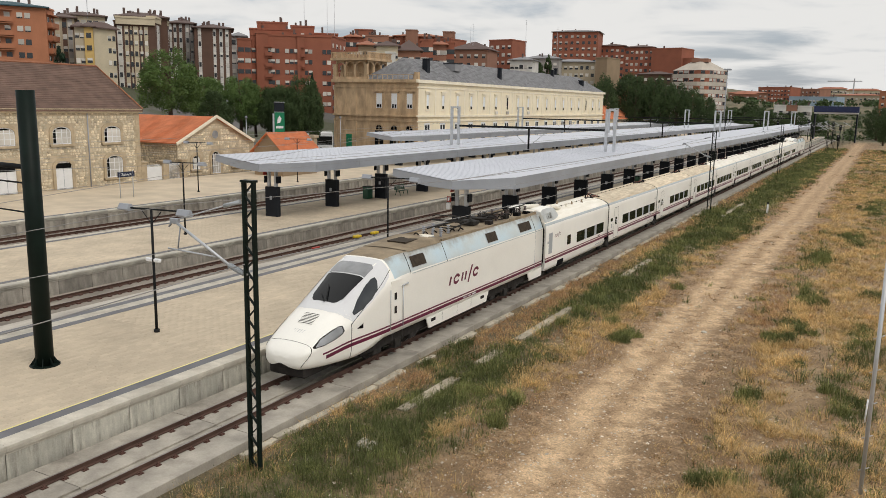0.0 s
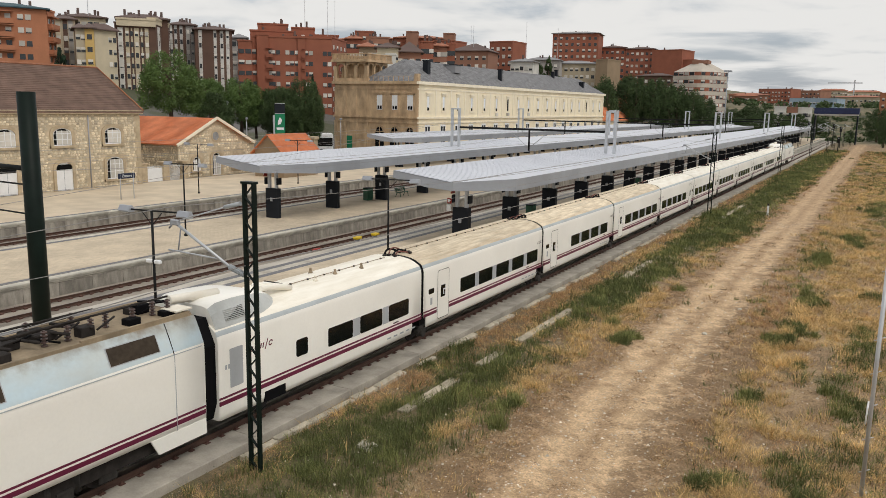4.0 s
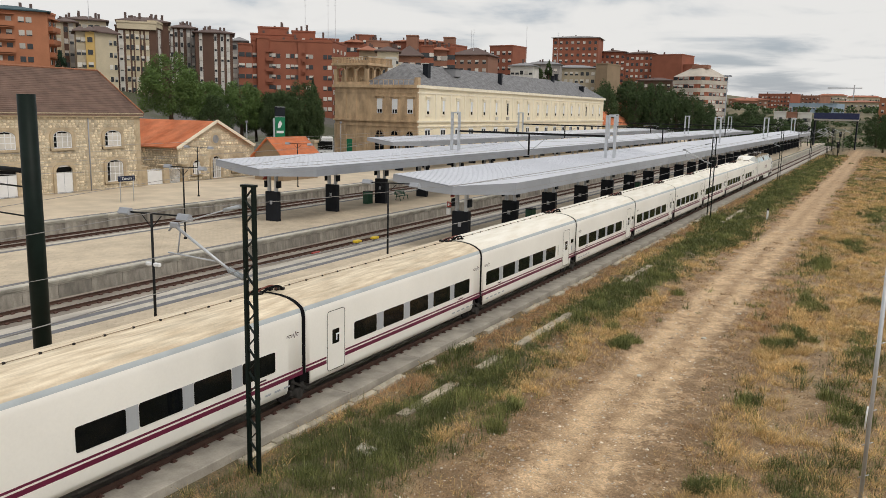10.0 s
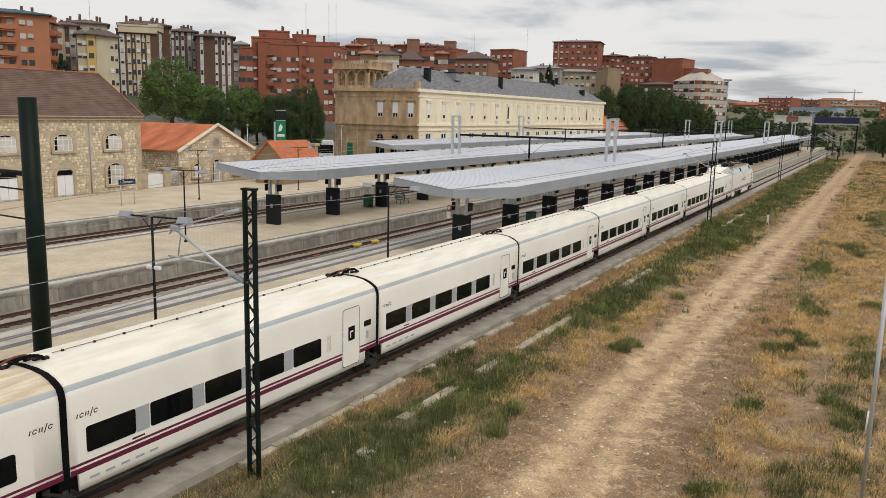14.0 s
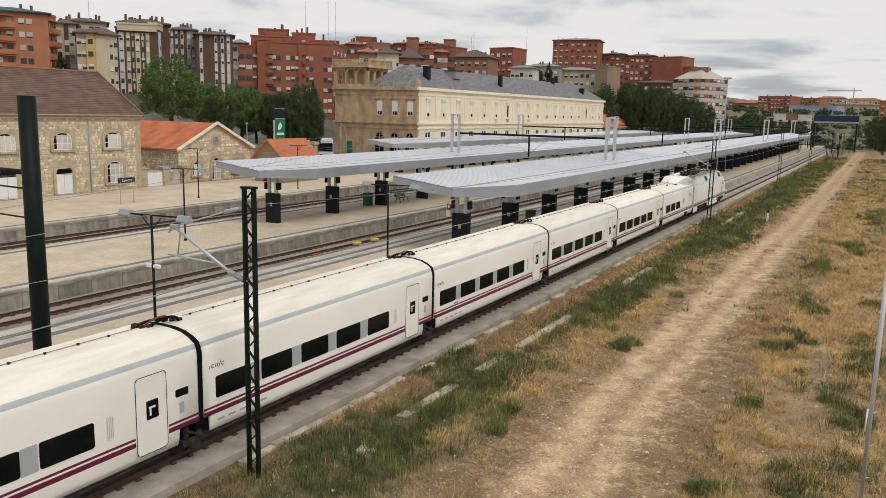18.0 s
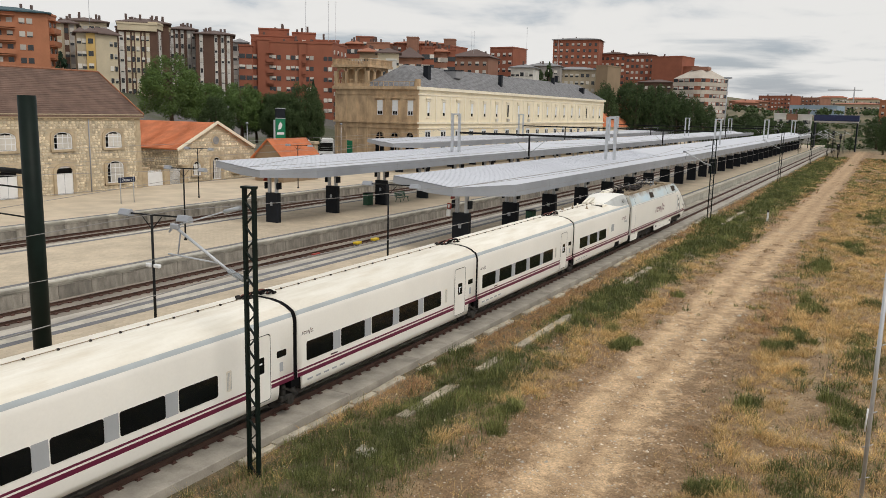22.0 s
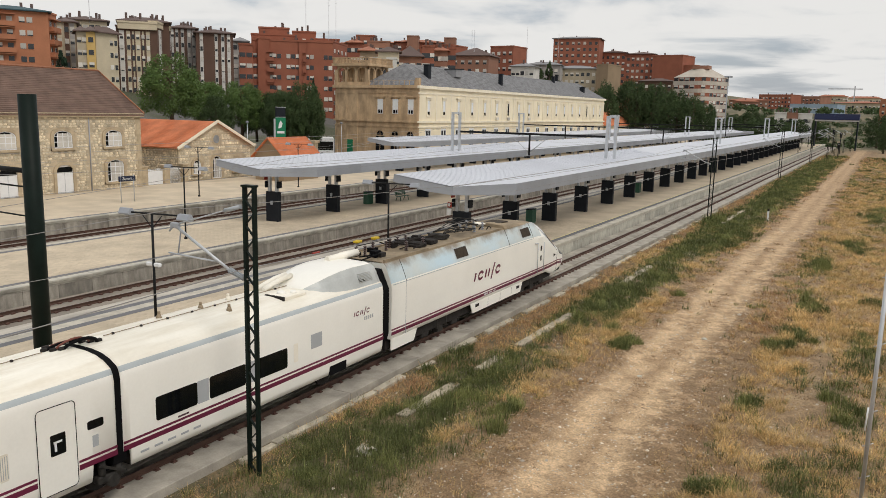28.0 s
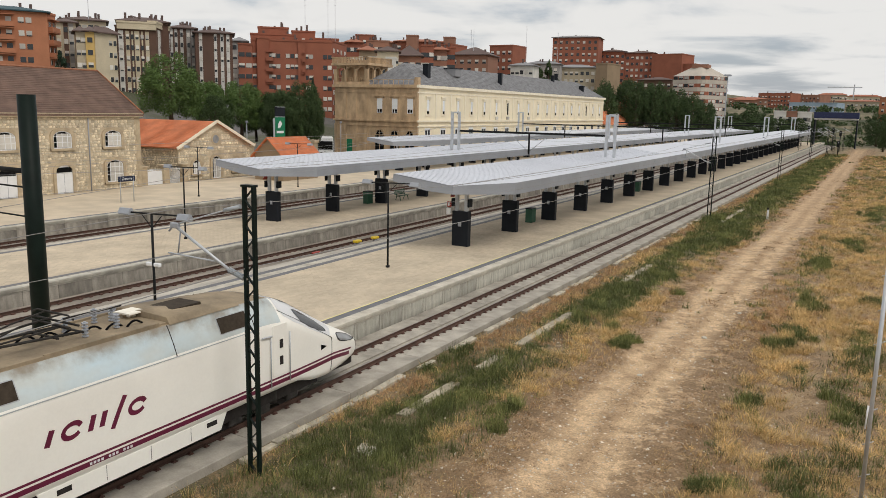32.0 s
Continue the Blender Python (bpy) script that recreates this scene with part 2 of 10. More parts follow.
def sweep(bm, pts, r, n=8):
    """One bent round bar through the points."""
    pts = [Vector(p) for p in pts]
    rings = []
    for i, p in enumerate(pts):
        d = pts[min(i + 1, len(pts) - 1)] - pts[max(i - 1, 0)]
        q = d.to_track_quat("Z", "Y")
        rings.append([bm.verts.new(p + q @ Vector((r * math.cos(2 * math.pi * k / n), r * math.sin(2 * math.pi * k / n), 0))) for k in range(n)])
    for a, b in zip(rings, rings[1:]):
        for k in range(n):
            bm.faces.new((a[k], a[(k + 1) % n], b[(k + 1) % n], b[k])).smooth = True
    bm.faces.new(rings[0][::-1]); bm.faces.new(rings[-1])


def ribbed(bm, a, b, core, rib, ribs, n=10):
    """A ribbed insulator in one piece from a to b."""
    a, b = Vector(a), Vector(b)
    q = (b - a).to_track_quat("Z", "Y")
    steps = [(0.0, core)]
    for k in range(ribs):
        for f, r in ((0.25, core), (0.35, rib), (0.65, rib), (0.75, core)):
            steps.append(((k + f) / ribs, r))
    steps.append((1.0, core))
    rings = [[bm.verts.new(a.lerp(b, f) + q @ Vector((r * math.cos(2 * math.pi * i / n), r * math.sin(2 * math.pi * i / n), 0))) for i in range(n)] for f, r in steps]
    for u, v in zip(rings, rings[1:]):
        for i in range(n):
            bm.faces.new((u[i], u[(i + 1) % n], v[(i + 1) % n], v[i]))
    bm.faces.new(rings[0][::-1]); bm.faces.new(rings[-1])


def bar(bm, a, b, w, h=None):
    """A square bar from a to b."""
    a, b = Vector(a), Vector(b)
    h = w if h is None else h
    q = (b - a).to_track_quat("Z", "Y")
    rings = [[bm.verts.new(p + q @ Vector((sx * w / 2, sy * h / 2, 0))) for sx, sy in ((-1, -1), (1, -1), (1, 1), (-1, 1))] for p in (a, b)]
    for i in range(4):
        bm.faces.new((rings[0][i], rings[0][(i + 1) % 4], rings[1][(i + 1) % 4], rings[1][i]))
    bm.faces.new(rings[0][::-1]); bm.faces.new(rings[1])


def extrude(bm, profile, axis, a, b, mi=0, smooth=False):
    """A closed profile carried from a to b along x or y (profile of (u, z))."""
    def P(u, z, s):
        return (u, s, z) if axis == "y" else (s, u, z)
    rings = [[bm.verts.new(P(u, z, s)) for u, z in profile] for s in (a, b)]
    n = len(profile)
    for i in range(n):
        f = bm.faces.new((rings[0][i], rings[0][(i + 1) % n], rings[1][(i + 1) % n], rings[1][i]))
        f.material_index, f.smooth = mi, smooth
    for r in (rings[0][::-1], rings[1]):
        bm.faces.new(r).material_index = mi
    return rings


def bm_new():
    return bmesh.new()


def fix(bm):
    bmesh.ops.recalc_face_normals(bm, faces=bm.faces)
    return bm


def mesh_of(name, bm):
    me = bpy.data.meshes.new(name)
    bm.normal_update()
    bm.to_mesh(me); bm.free()
    return me


def smooth_noise(x, y, s, seed=0.0):
    return noise.noise(Vector((x / s + seed, y / s - seed, seed * 0.37)))

# ---- ground ----
def smoothstep(t):
    t = min(1.0, max(0.0, t))
    return t * t * (3 - 2 * t)


def path_x(y):
    """The middle of the cart track."""
    return 10.45 + 0.65 * smoothstep((28.0 - y) / 12.0) + 0.45 * smoothstep((y - 62.0) / 22.0)


def ground_z(x, y):
    z = -0.47
    if x > 1.9:
        z += 0.10 * smoothstep((x - 2.0) / 1.5) + 0.05 * smooth_noise(x, y, 2.3, 1.7) + 0.02 * smooth_noise(x, y, 0.6, 4.1)
        for rut in (-0.85, 0.85):
            d = x - path_x(y) - rut
            z -= 0.06 * math.exp(-d * d / 0.12)
        z += 0.35 * smoothstep((x - 24) / 10)
    if x < -39.0:
        z = -0.47 + 1.1 * smoothstep((-x - 39.0) / 1.0) - 0.02
        z += 25.0 * smoothstep((-x - 78) / 150)
    z += 14.0 * smoothstep((y - 320) / 170)
    if y > 380:
        z += 0.004 * (y - 380) * smoothstep((-x - 20) / 60)
    return z


def axis_steps(pieces):
    out = []
    for a, b, s in pieces:
        n = max(1, round((b - a) / s))
        out += [a + (b - a) * i / n for i in range(n)]
    return out + [pieces[-1][1]]


def make_ground():
    xs = axis_steps([(-1500, -400, 120), (-400, -90, 12), (-90, -40, 5), (-40, -38, 0.5), (-38, 1.8, 6), (1.8, 16, 0.25), (16, 30, 0.8), (30, 90, 6), (90, 1500, 140)])
    ys = axis_steps([(-300, 0, 30), (0, 10, 2), (10, 60, 0.35), (60, 150, 1.5), (150, 450, 12), (450, 3200, 150)])
    verts = [(x, y, ground_z(x, y)) for y in ys for x in xs]
    nx = len(xs)
    faces = [(j * nx + i, j * nx + i + 1, (j + 1) * nx + i + 1, (j + 1) * nx + i) for j in range(len(ys) - 1) for i in range(nx - 1)]
    me = bpy.data.meshes.new("ground")
    me.from_pydata(verts, [], faces)
    me.polygons.foreach_set("use_smooth", [True] * len(faces))
    m = bpy.data.materials.new("ground_soil")
    m.use_nodes = True
    nt = m.node_tree
    N, L = nt.nodes.new, nt.links.new
    b = nt.nodes["Principled BSDF"]
    b.inputs["Roughness"].default_value = 0.95
    tc = N("ShaderNodeTexCoord")

    def nz(scale, detail=5, rough=0.6, vec=None):
        n = N("ShaderNodeTexNoise")
        n.inputs["Scale"].default_value, n.inputs["Detail"].default_value, n.inputs["Roughness"].default_value = scale, detail, rough
        L(vec or tc.outputs["Object"], n.inputs["Vector"])
        return n.outputs["Fac"]

    def rng(v, a, b_, lo=0.0, hi=1.0):
        k = N("ShaderNodeMapRange"); k.interpolation_type = "SMOOTHSTEP"
        k.inputs["From Min"].default_value, k.inputs["From Max"].default_value, k.inputs["To Min"].default_value, k.inputs["To Max"].default_value = a, b_, lo, hi
        L(v, k.inputs["Value"])
        return k.outputs[0]

    def math_(op, a, b_):
        k = N("ShaderNodeMath"); k.operation = op
        for i, v in enumerate((a, b_)):
            if isinstance(v, (int, float)):
                k.inputs[i].default_value = v
            else:
                L(v, k.inputs[i])
        return k.outputs[0]

    def mixc(f, a, b_):
        k = N("ShaderNodeMix"); k.data_type = "RGBA"
        if isinstance(f, float):
            k.inputs["Factor"].default_value = f
        else:
            L(f, k.inputs["Factor"])
        for s, v in (("A", a), ("B", b_)):
            if isinstance(v, tuple):
                k.inputs[s].default_value = (*v, 1)
            else:
                L(v, k.inputs[s])
        return k.outputs["Result"]

    sep = N("ShaderNodeSeparateXYZ"); L(tc.outputs["Object"], sep.inputs[0])
    # distance from the cart track, whose edges wander
    mid = math_("ADD", rng(sep.outputs["Y"], 16.0, 28.0, 11.1, 10.45), rng(sep.outputs["Y"], 62.0, 84.0, 0.0, 0.45))
    cx = math_("SUBTRACT", sep.outputs["X"], mid)
    wob = math_("MULTIPLY", math_("SUBTRACT", nz(0.55, 7, 0.72), 0.5), 3.4)
    d = math_("ABSOLUTE", math_("ADD", cx, wob), 0.0)
    path = rng(d, 1.6, 3.3, 1.0, 0.0)
    rut = rng(math_("ABSOLUTE", math_("SUBTRACT", math_("ABSOLUTE", math_("ADD", cx, math_("MULTIPLY", wob, 0.30)), 0.0), 0.85), 0.0), 0.2, 0.85, 1.0, 0.0)
    sand = mixc(rng(nz(1.6, 9, 0.78), 0.38, 0.60), (0.36, 0.235, 0.130), (0.51, 0.350, 0.205))
    rut = math_("MULTIPLY", rut, rng(sep.outputs["Y"], 45.0, 120.0, 1.0, 0.35))
    sand = mixc(math_("MULTIPLY", rut, rng(nz(0.9, 7, 0.75), 0.36, 0.54)), sand, (0.69, 0.49, 0.295))
    soil = mixc(rng(nz(1.1, 8, 0.75), 0.38, 0.62), (0.20, 0.135, 0.075), (0.37, 0.255, 0.145))
    soil = mixc(rng(nz(0.35, 6, 0.65), 0.5, 0.64), soil, (0.43, 0.315, 0.18))
    soil = mixc(rng(nz(0.22, 5, 0.65), 0.55, 0.68), soil, (0.15, 0.145, 0.07))
    # darker green-brown ground under the weeds by the line
    verge_tone = math_("MULTIPLY", rng(sep.outputs["X"], 5.4, 7.6, 1.0, 0.0), rng(nz(0.6, 6, 0.7), 0.36, 0.56, 0.35, 0.95))
    soil = mixc(verge_tone, soil, (0.105, 0.092, 0.050))
    col = mixc(path, soil, sand)
    # brown litter and scuffed earth along both margins, with broken edges
    margin = math_("ADD", rng(math_("ABSOLUTE", math_("SUBTRACT", cx, 2.6), 0.0), 0.5, 2.3, 1.0, 0.0), rng(math_("ABSOLUTE", math_("ADD", cx, 2.5), 0.0), 0.3, 1.5, 0.8, 0.0))
    edge = math_("MULTIPLY", rng(nz(1.3, 9, 0.78), 0.44, 0.54), math_("ADD", margin, 0.22))
    col = mixc(math_("MINIMUM", edge, 0.92), col, (0.235, 0.152, 0.082))
    scuff = math_("MULTIPLY", rng(nz(3.4, 8, 0.8), 0.53, 0.62), rng(nz(0.5, 4, 0.6), 0.42, 0.6))
    col = mixc(math_("MULTIPLY", scuff, 0.9), col, (0.20, 0.125, 0.070))
    # pebbles
    vo = N("ShaderNodeTexVoronoi"); vo.inputs["Scale"].default_value = 9.0
    L(tc.outputs["Object"], vo.inputs["Vector"])
    peb = math_("MULTIPLY", rng(vo.outputs["Distance"], 0.14, 0.24, 1.0, 0.0), rng(nz(0.6, 5), 0.46, 0.60))
    col = mixc(math_("MULTIPLY", peb, 0.7), col, (0.50, 0.44, 0.36))
    hill = rng(math_("MULTIPLY", sep.outputs["X"], -1.0), 60.0, 75.0)
    town = mixc(rng(nz(0.03, 3), 0.45, 0.55), (0.13, 0.125, 0.12), (0.08, 0.085, 0.05))
    col = mixc(hill, col, town)
    away = mixc(rng(nz(0.09, 5, 0.65), 0.42, 0.58), (0.075, 0.080, 0.040), (0.20, 0.165, 0.10))
    col = mixc(rng(sep.outputs["Y"], 285.0, 330.0), col, away)
    fine = rng(nz(15, 6, 0.78), 0.25, 0.75, 0.5, 1.45)
    k = N("ShaderNodeVectorMath"); k.operation = "SCALE"
    L(col, k.inputs[0]); L(fine, k.inputs["Scale"]); L(k.outputs[0], b.inputs["Base Color"])
    bp = N("ShaderNodeBump"); bp.inputs["Strength"].default_value, bp.inputs["Distance"].default_value = 0.9, 0.07
    hgt = math_("ADD", nz(9, 6, 0.7), math_("MULTIPLY", peb, 0.6))
    L(hgt, bp.inputs["Height"]); L(bp.outputs[0], b.inputs["Normal"])
    ob = shared("ground", me, m, None)
    tagged(ob, "dry sandy ground with a rutted cart track and weeds", "ground", kind="structure")
    return ob


make_ground()

# ---- tracks ----
Y0, Y1 = -12.0, 420.0
TRACKS = (0.0, -17.4, -35.7)
RAIL = ((-0.07, -0.17), (0.07, -0.17), (0.07, -0.15), (0.015, -0.12), (0.015, -0.045), (0.036, -0.035), (0.036, -0.004), (0.028, 0.0), (-0.028, 0.0), (-0.036, -0.004), (-0.036, -0.035), (-0.015, -0.045), (-0.015, -0.12), (-0.07, -0.15))


def make_track(i, x):
    t = thing("railway_track", pose(x, 0, 0), label="standard railway track with rusty rails on a concrete slab bed", category="railway track", group="station tracks")
    for sx in (-0.735, 0.735):
        bm = bm_new()
        extrude(bm, [(sx + u, z) for u, z in RAIL], "y", Y0, Y1)
        for f in fix(bm).faces:
            f.material_index = 1 if f.normal.z > 0.9 and f.calc_center_median().z > -0.01 else 0
        part("rail", bm, (M["rail"], M["railhead"]), t)
    return t


def make_slabs(track):
    """The near track's bed: cast slabs with joints, and a drain slot between the rails."""
    L = 4.93
    bm = bm_new()
    extrude(bm, [(-1.83, -0.62), (1.83, -0.62), (1.83, -0.20), (1.815, -0.185), (0.30, -0.185), (0.30, -0.24), (0.12, -0.24), (0.12, -0.185), (-1.83, -0.185)], "y", 0.012, L - 0.012)
    fix(bm)
    me = mesh_of("slab", bm)
    n = 0
    y = 12.6 - 5 * L
    while y < Y1 - L:
        ob = shared("slab", me, M["slab"], track)
        ob.location = (0, y, 0)
        y += L


near_track = make_track(0, TRACKS[0])
make_slabs(near_track)
M["edge_strip"] = mat("broken_edge_concrete", (0.47, 0.42, 0.33), 0.92, 0, 0.35, 2.5, 20, 0.4, stain=0.8, obrand=0.2, stain_col=(0.13, 0.10, 0.06))


def make_edge_strip():
    """A crumbling concrete strip between the slabs and the weeds."""
    rnd = random.Random(23)
    y = 15.0
    while y < 92.0:
        l = rnd.uniform(0.5, 1.6)
        if rnd.random() < 0.72:
            bm = bm_new()
            v = box(bm, -0.14 + rnd.uniform(-0.04, 0.04), 0, -0.2, 0.13 + rnd.uniform(-0.05, 0.05), l - 0.03, 0.0, 0.02)
            ob = part("edge_piece", bm, M["edge_strip"], near_track, "crumbling edge concrete")
            ob.location = (2.16, y, -0.325 + rnd.uniform(-0.03, 0.02))
            ob.rotation_euler = (rnd.uniform(-0.02, 0.02), rnd.uniform(-0.05, 0.08), rnd.uniform(-0.025, 0.025))
        y += l


make_edge_strip()
for i, x in enumerate(TRACKS[1:]):
    t = make_track(i + 1, x)
    bm = bm_new()
    box(bm, -1.7, Y0, -0.6, 1.7, Y1, -0.185)
    part("bed", bm, M["bed_old"], t)
    if i == 0:
        bm = bm_new()
        box(bm, 1.72, Y0, -0.6, 5.4, Y1, -0.10)
        part("walkway", bm, M["walkway"], t, "pale concrete strip beside the rails")
        bm = bm_new()
        box(bm, 2.6, Y0, -0.1, 3.3, Y1, -0.085)
        part("drain", bm, M["tactile"], t, "dark drain channel")


def make_clips():
    """Base plates with their bolts along the near rails, 0.6 m apart."""
    bm = bm_new()
    box(bm, -0.19, -0.085, -0.186, 0.19, 0.085, -0.158)
    for s in (-0.13, 0.13):
        box(bm, s - 0.035, -0.05, -0.158, s + 0.035, 0.05, -0.125)
        tube(bm, (s, 0, -0.125), (s, 0, -0.085), 0.018, n=6)
    me = mesh_of("rail_clip", bm)
    for sx in (-0.735, 0.735):
        for k in range(150):
            ob = shared("rail_clip", me, M["clip"], near_track)
            ob.location = (sx, 9.0 + 0.617 * k, 0)
    far = bm_new()
    for tx in (0.0, TRACKS[1], TRACKS[2]):
        for sx in (-0.735, 0.735):
            for k in range(260):
                y = (9.0 + 0.617 * 150 if tx == 0 else 14.0) + 0.617 * k
                box(far, tx + sx - 0.19, y - 0.085, -0.186, tx + sx + 0.19, y + 0.085, -0.12)
    ob = part("rail_clips", far, M["clip"], None)
    tagged(ob, "rows of rusty rail fastenings along the tracks", "rail fastenings", kind="stuff")


make_clips()

# ---- platforms ----
PZ = 0.68
PLATFORMS = ((-11.85, -2.0, 1), (-29.9, -19.5, 2), (-56.0, -38.5, 3))


def make_platform(x0, x1, k, y0=-8.0, y1=330.0):
    ob_bm = bm_new()
    left = x0 + (0.42 if k != 3 else 0.0)
    right = x1 - 0.42
    box(ob_bm, left, y0, -0.6, right, y1, PZ - 0.004)
    top = part("platform_%d" % k, ob_bm, M["paver"], None)
    tagged(top, "long station platform with sand-coloured pavers and pale coping", "platform", kind="structure")
    sides = [(x1, -1)] + ([(x0, 1)] if k != 3 else [])
    for edge, inward in sides:
        strip = lambda a, b: (min(edge + inward * a, edge + inward * b), max(edge + inward * a, edge + inward * b))
        # wall panels below an overhanging coping
        L = 2.03
        a, b = strip(0.10, 0.41)
        bm = bm_new()
        box(bm, a, 0.012, -0.62, b, L - 0.012, 0.40)
        me = mesh_of("wall_panel", bm)
        bm = bm_new()
        a, b = strip(0.09, 0.41)
        box(bm, a, 0.004, 0.405, b, L - 0.004, 0.50)
        a, b = strip(0.03, 0.41)
        box(bm, a, 0.004, 0.505, b, L - 0.004, 0.59)
        a, b = strip(0.0, 0.60)
        box(bm, a, 0.003, 0.594, b, L - 0.003, PZ + 0.004)
        me2 = mesh_of("coping", bm)
        near = {(1, -1): 150, (2, -1): 110, (1, 1): 0, (2, 1): 0, (3, -1): 90}[(k, inward)]
        start = 12.03 - 6 * L
        for j in range(near):
            for nm, m_, mt in (("wall_panel", me, M["wall_panel" if k == 1 else "wall_old"]), ("coping_stone", me2, M["coping" if k == 1 else "coping_old"])):
                ob = shared(nm, m_, mt, top)
                ob.location = (0, start + j * L, 0)
        bm = bm_new()
        a, b = strip(0.10, 0.41)
        box(bm, a, start + near * L, -0.62, b, y1, 0.59)
        part("platform_wall", bm, M["wall_panel" if k == 1 else "wall_old"], top)
        bm = bm_new()
        a, b = strip(0.0, 0.60)
        box(bm, a, start + near * L, 0.594, b, y1, PZ + 0.004)
        part("coping", bm, M["coping"], top)
        a, b = strip(0.60, 1.04)
        bm = bm_new(); box(bm, a, y0, PZ - 0.003, b, y1, PZ + 0.004)
        part("tactile_strip", bm, M["tactile"], top, "dark grey tactile strip")
        if k == 1 and inward == -1:
            a, b = strip(1.06, 1.12)
            bm = bm_new(); box(bm, a, y0, PZ - 0.003, b, y1, PZ + 0.005)
            part("safety_line", bm, M["yellow"], top, "painted yellow safety line")
    return top


def pave(k, x0, x1, ya, yb, na, nb):
    """Small pavers with open joints; those between na and nb are pieces of their own."""
    rnd = random.Random(k)
    bm = bm_new()
    w, l, e = 0.195, 0.395, 0.004
    low = [bm.verts.new((sx * w / 2, sy * l / 2, -0.006)) for sx, sy in ((-1, -1), (1, -1), (1, 1), (-1, 1))]
    high = [bm.verts.new((sx * (w / 2 - e), sy * (l / 2 - e), 0.0)) for sx, sy in ((-1, -1), (1, -1), (1, 1), (-1, 1))]
    bm.faces.new(high)
    for i in range(4):
        bm.faces.new((low[i], low[(i + 1) % 4], high[(i + 1) % 4], high[i]))
    me = mesh_of("paver", bm)
    V, F = [], []
    nx = int((x1 - x0) / 0.2)
    count = 0
    for i in range(nx):
        x = x0 + 0.1 + 0.2 * i
        y = ya + (0.2 if i % 2 else 0.0)
        while y < yb:
            z = PZ + 0.002 + rnd.uniform(-0.0015, 0.0025)
            if na <= y < nb and count < 300:
                count += 1
                o = shared("paver", me, M["paver"], platforms[k])
                o.location = (x, y, z)
            else:
                b = len(V)
                V += [(x + v.co.x, y + v.co.y, z + v.co.z) for v in me.vertices]
                F += [tuple(b + j for j in p.vertices) for p in me.polygons]
            y += 0.4
    rest = bpy.data.meshes.new("paving")
    rest.from_pydata(V, [], F)
    shared("paving", rest, M["paver"], platforms[k])["kind"] = "stuff"


platforms = [make_platform(*p) for p in PLATFORMS]
pave(0, -10.7, -3.16, 10.0, 66.0, 22.0, 25.2)
pave(1, -28.8, -20.6, 24.0, 60.0, 40.0, 43.0)

# ---- canopies ----
def prof_pt(p, y):
    return (p[0], y, p[1])


def canopy_profile(cx):
    """The section: a deep edge towards the near track, a shallow valley, and a thin raised edge behind."""
    return [(cx + 3.75, 4.45), (cx + 3.80, 5.24), (cx + 0.75, 5.05), (cx - 3.75, 5.60), (cx - 3.80, 5.10), (cx - 1.2, 4.62), (cx + 0.75, 4.50)]


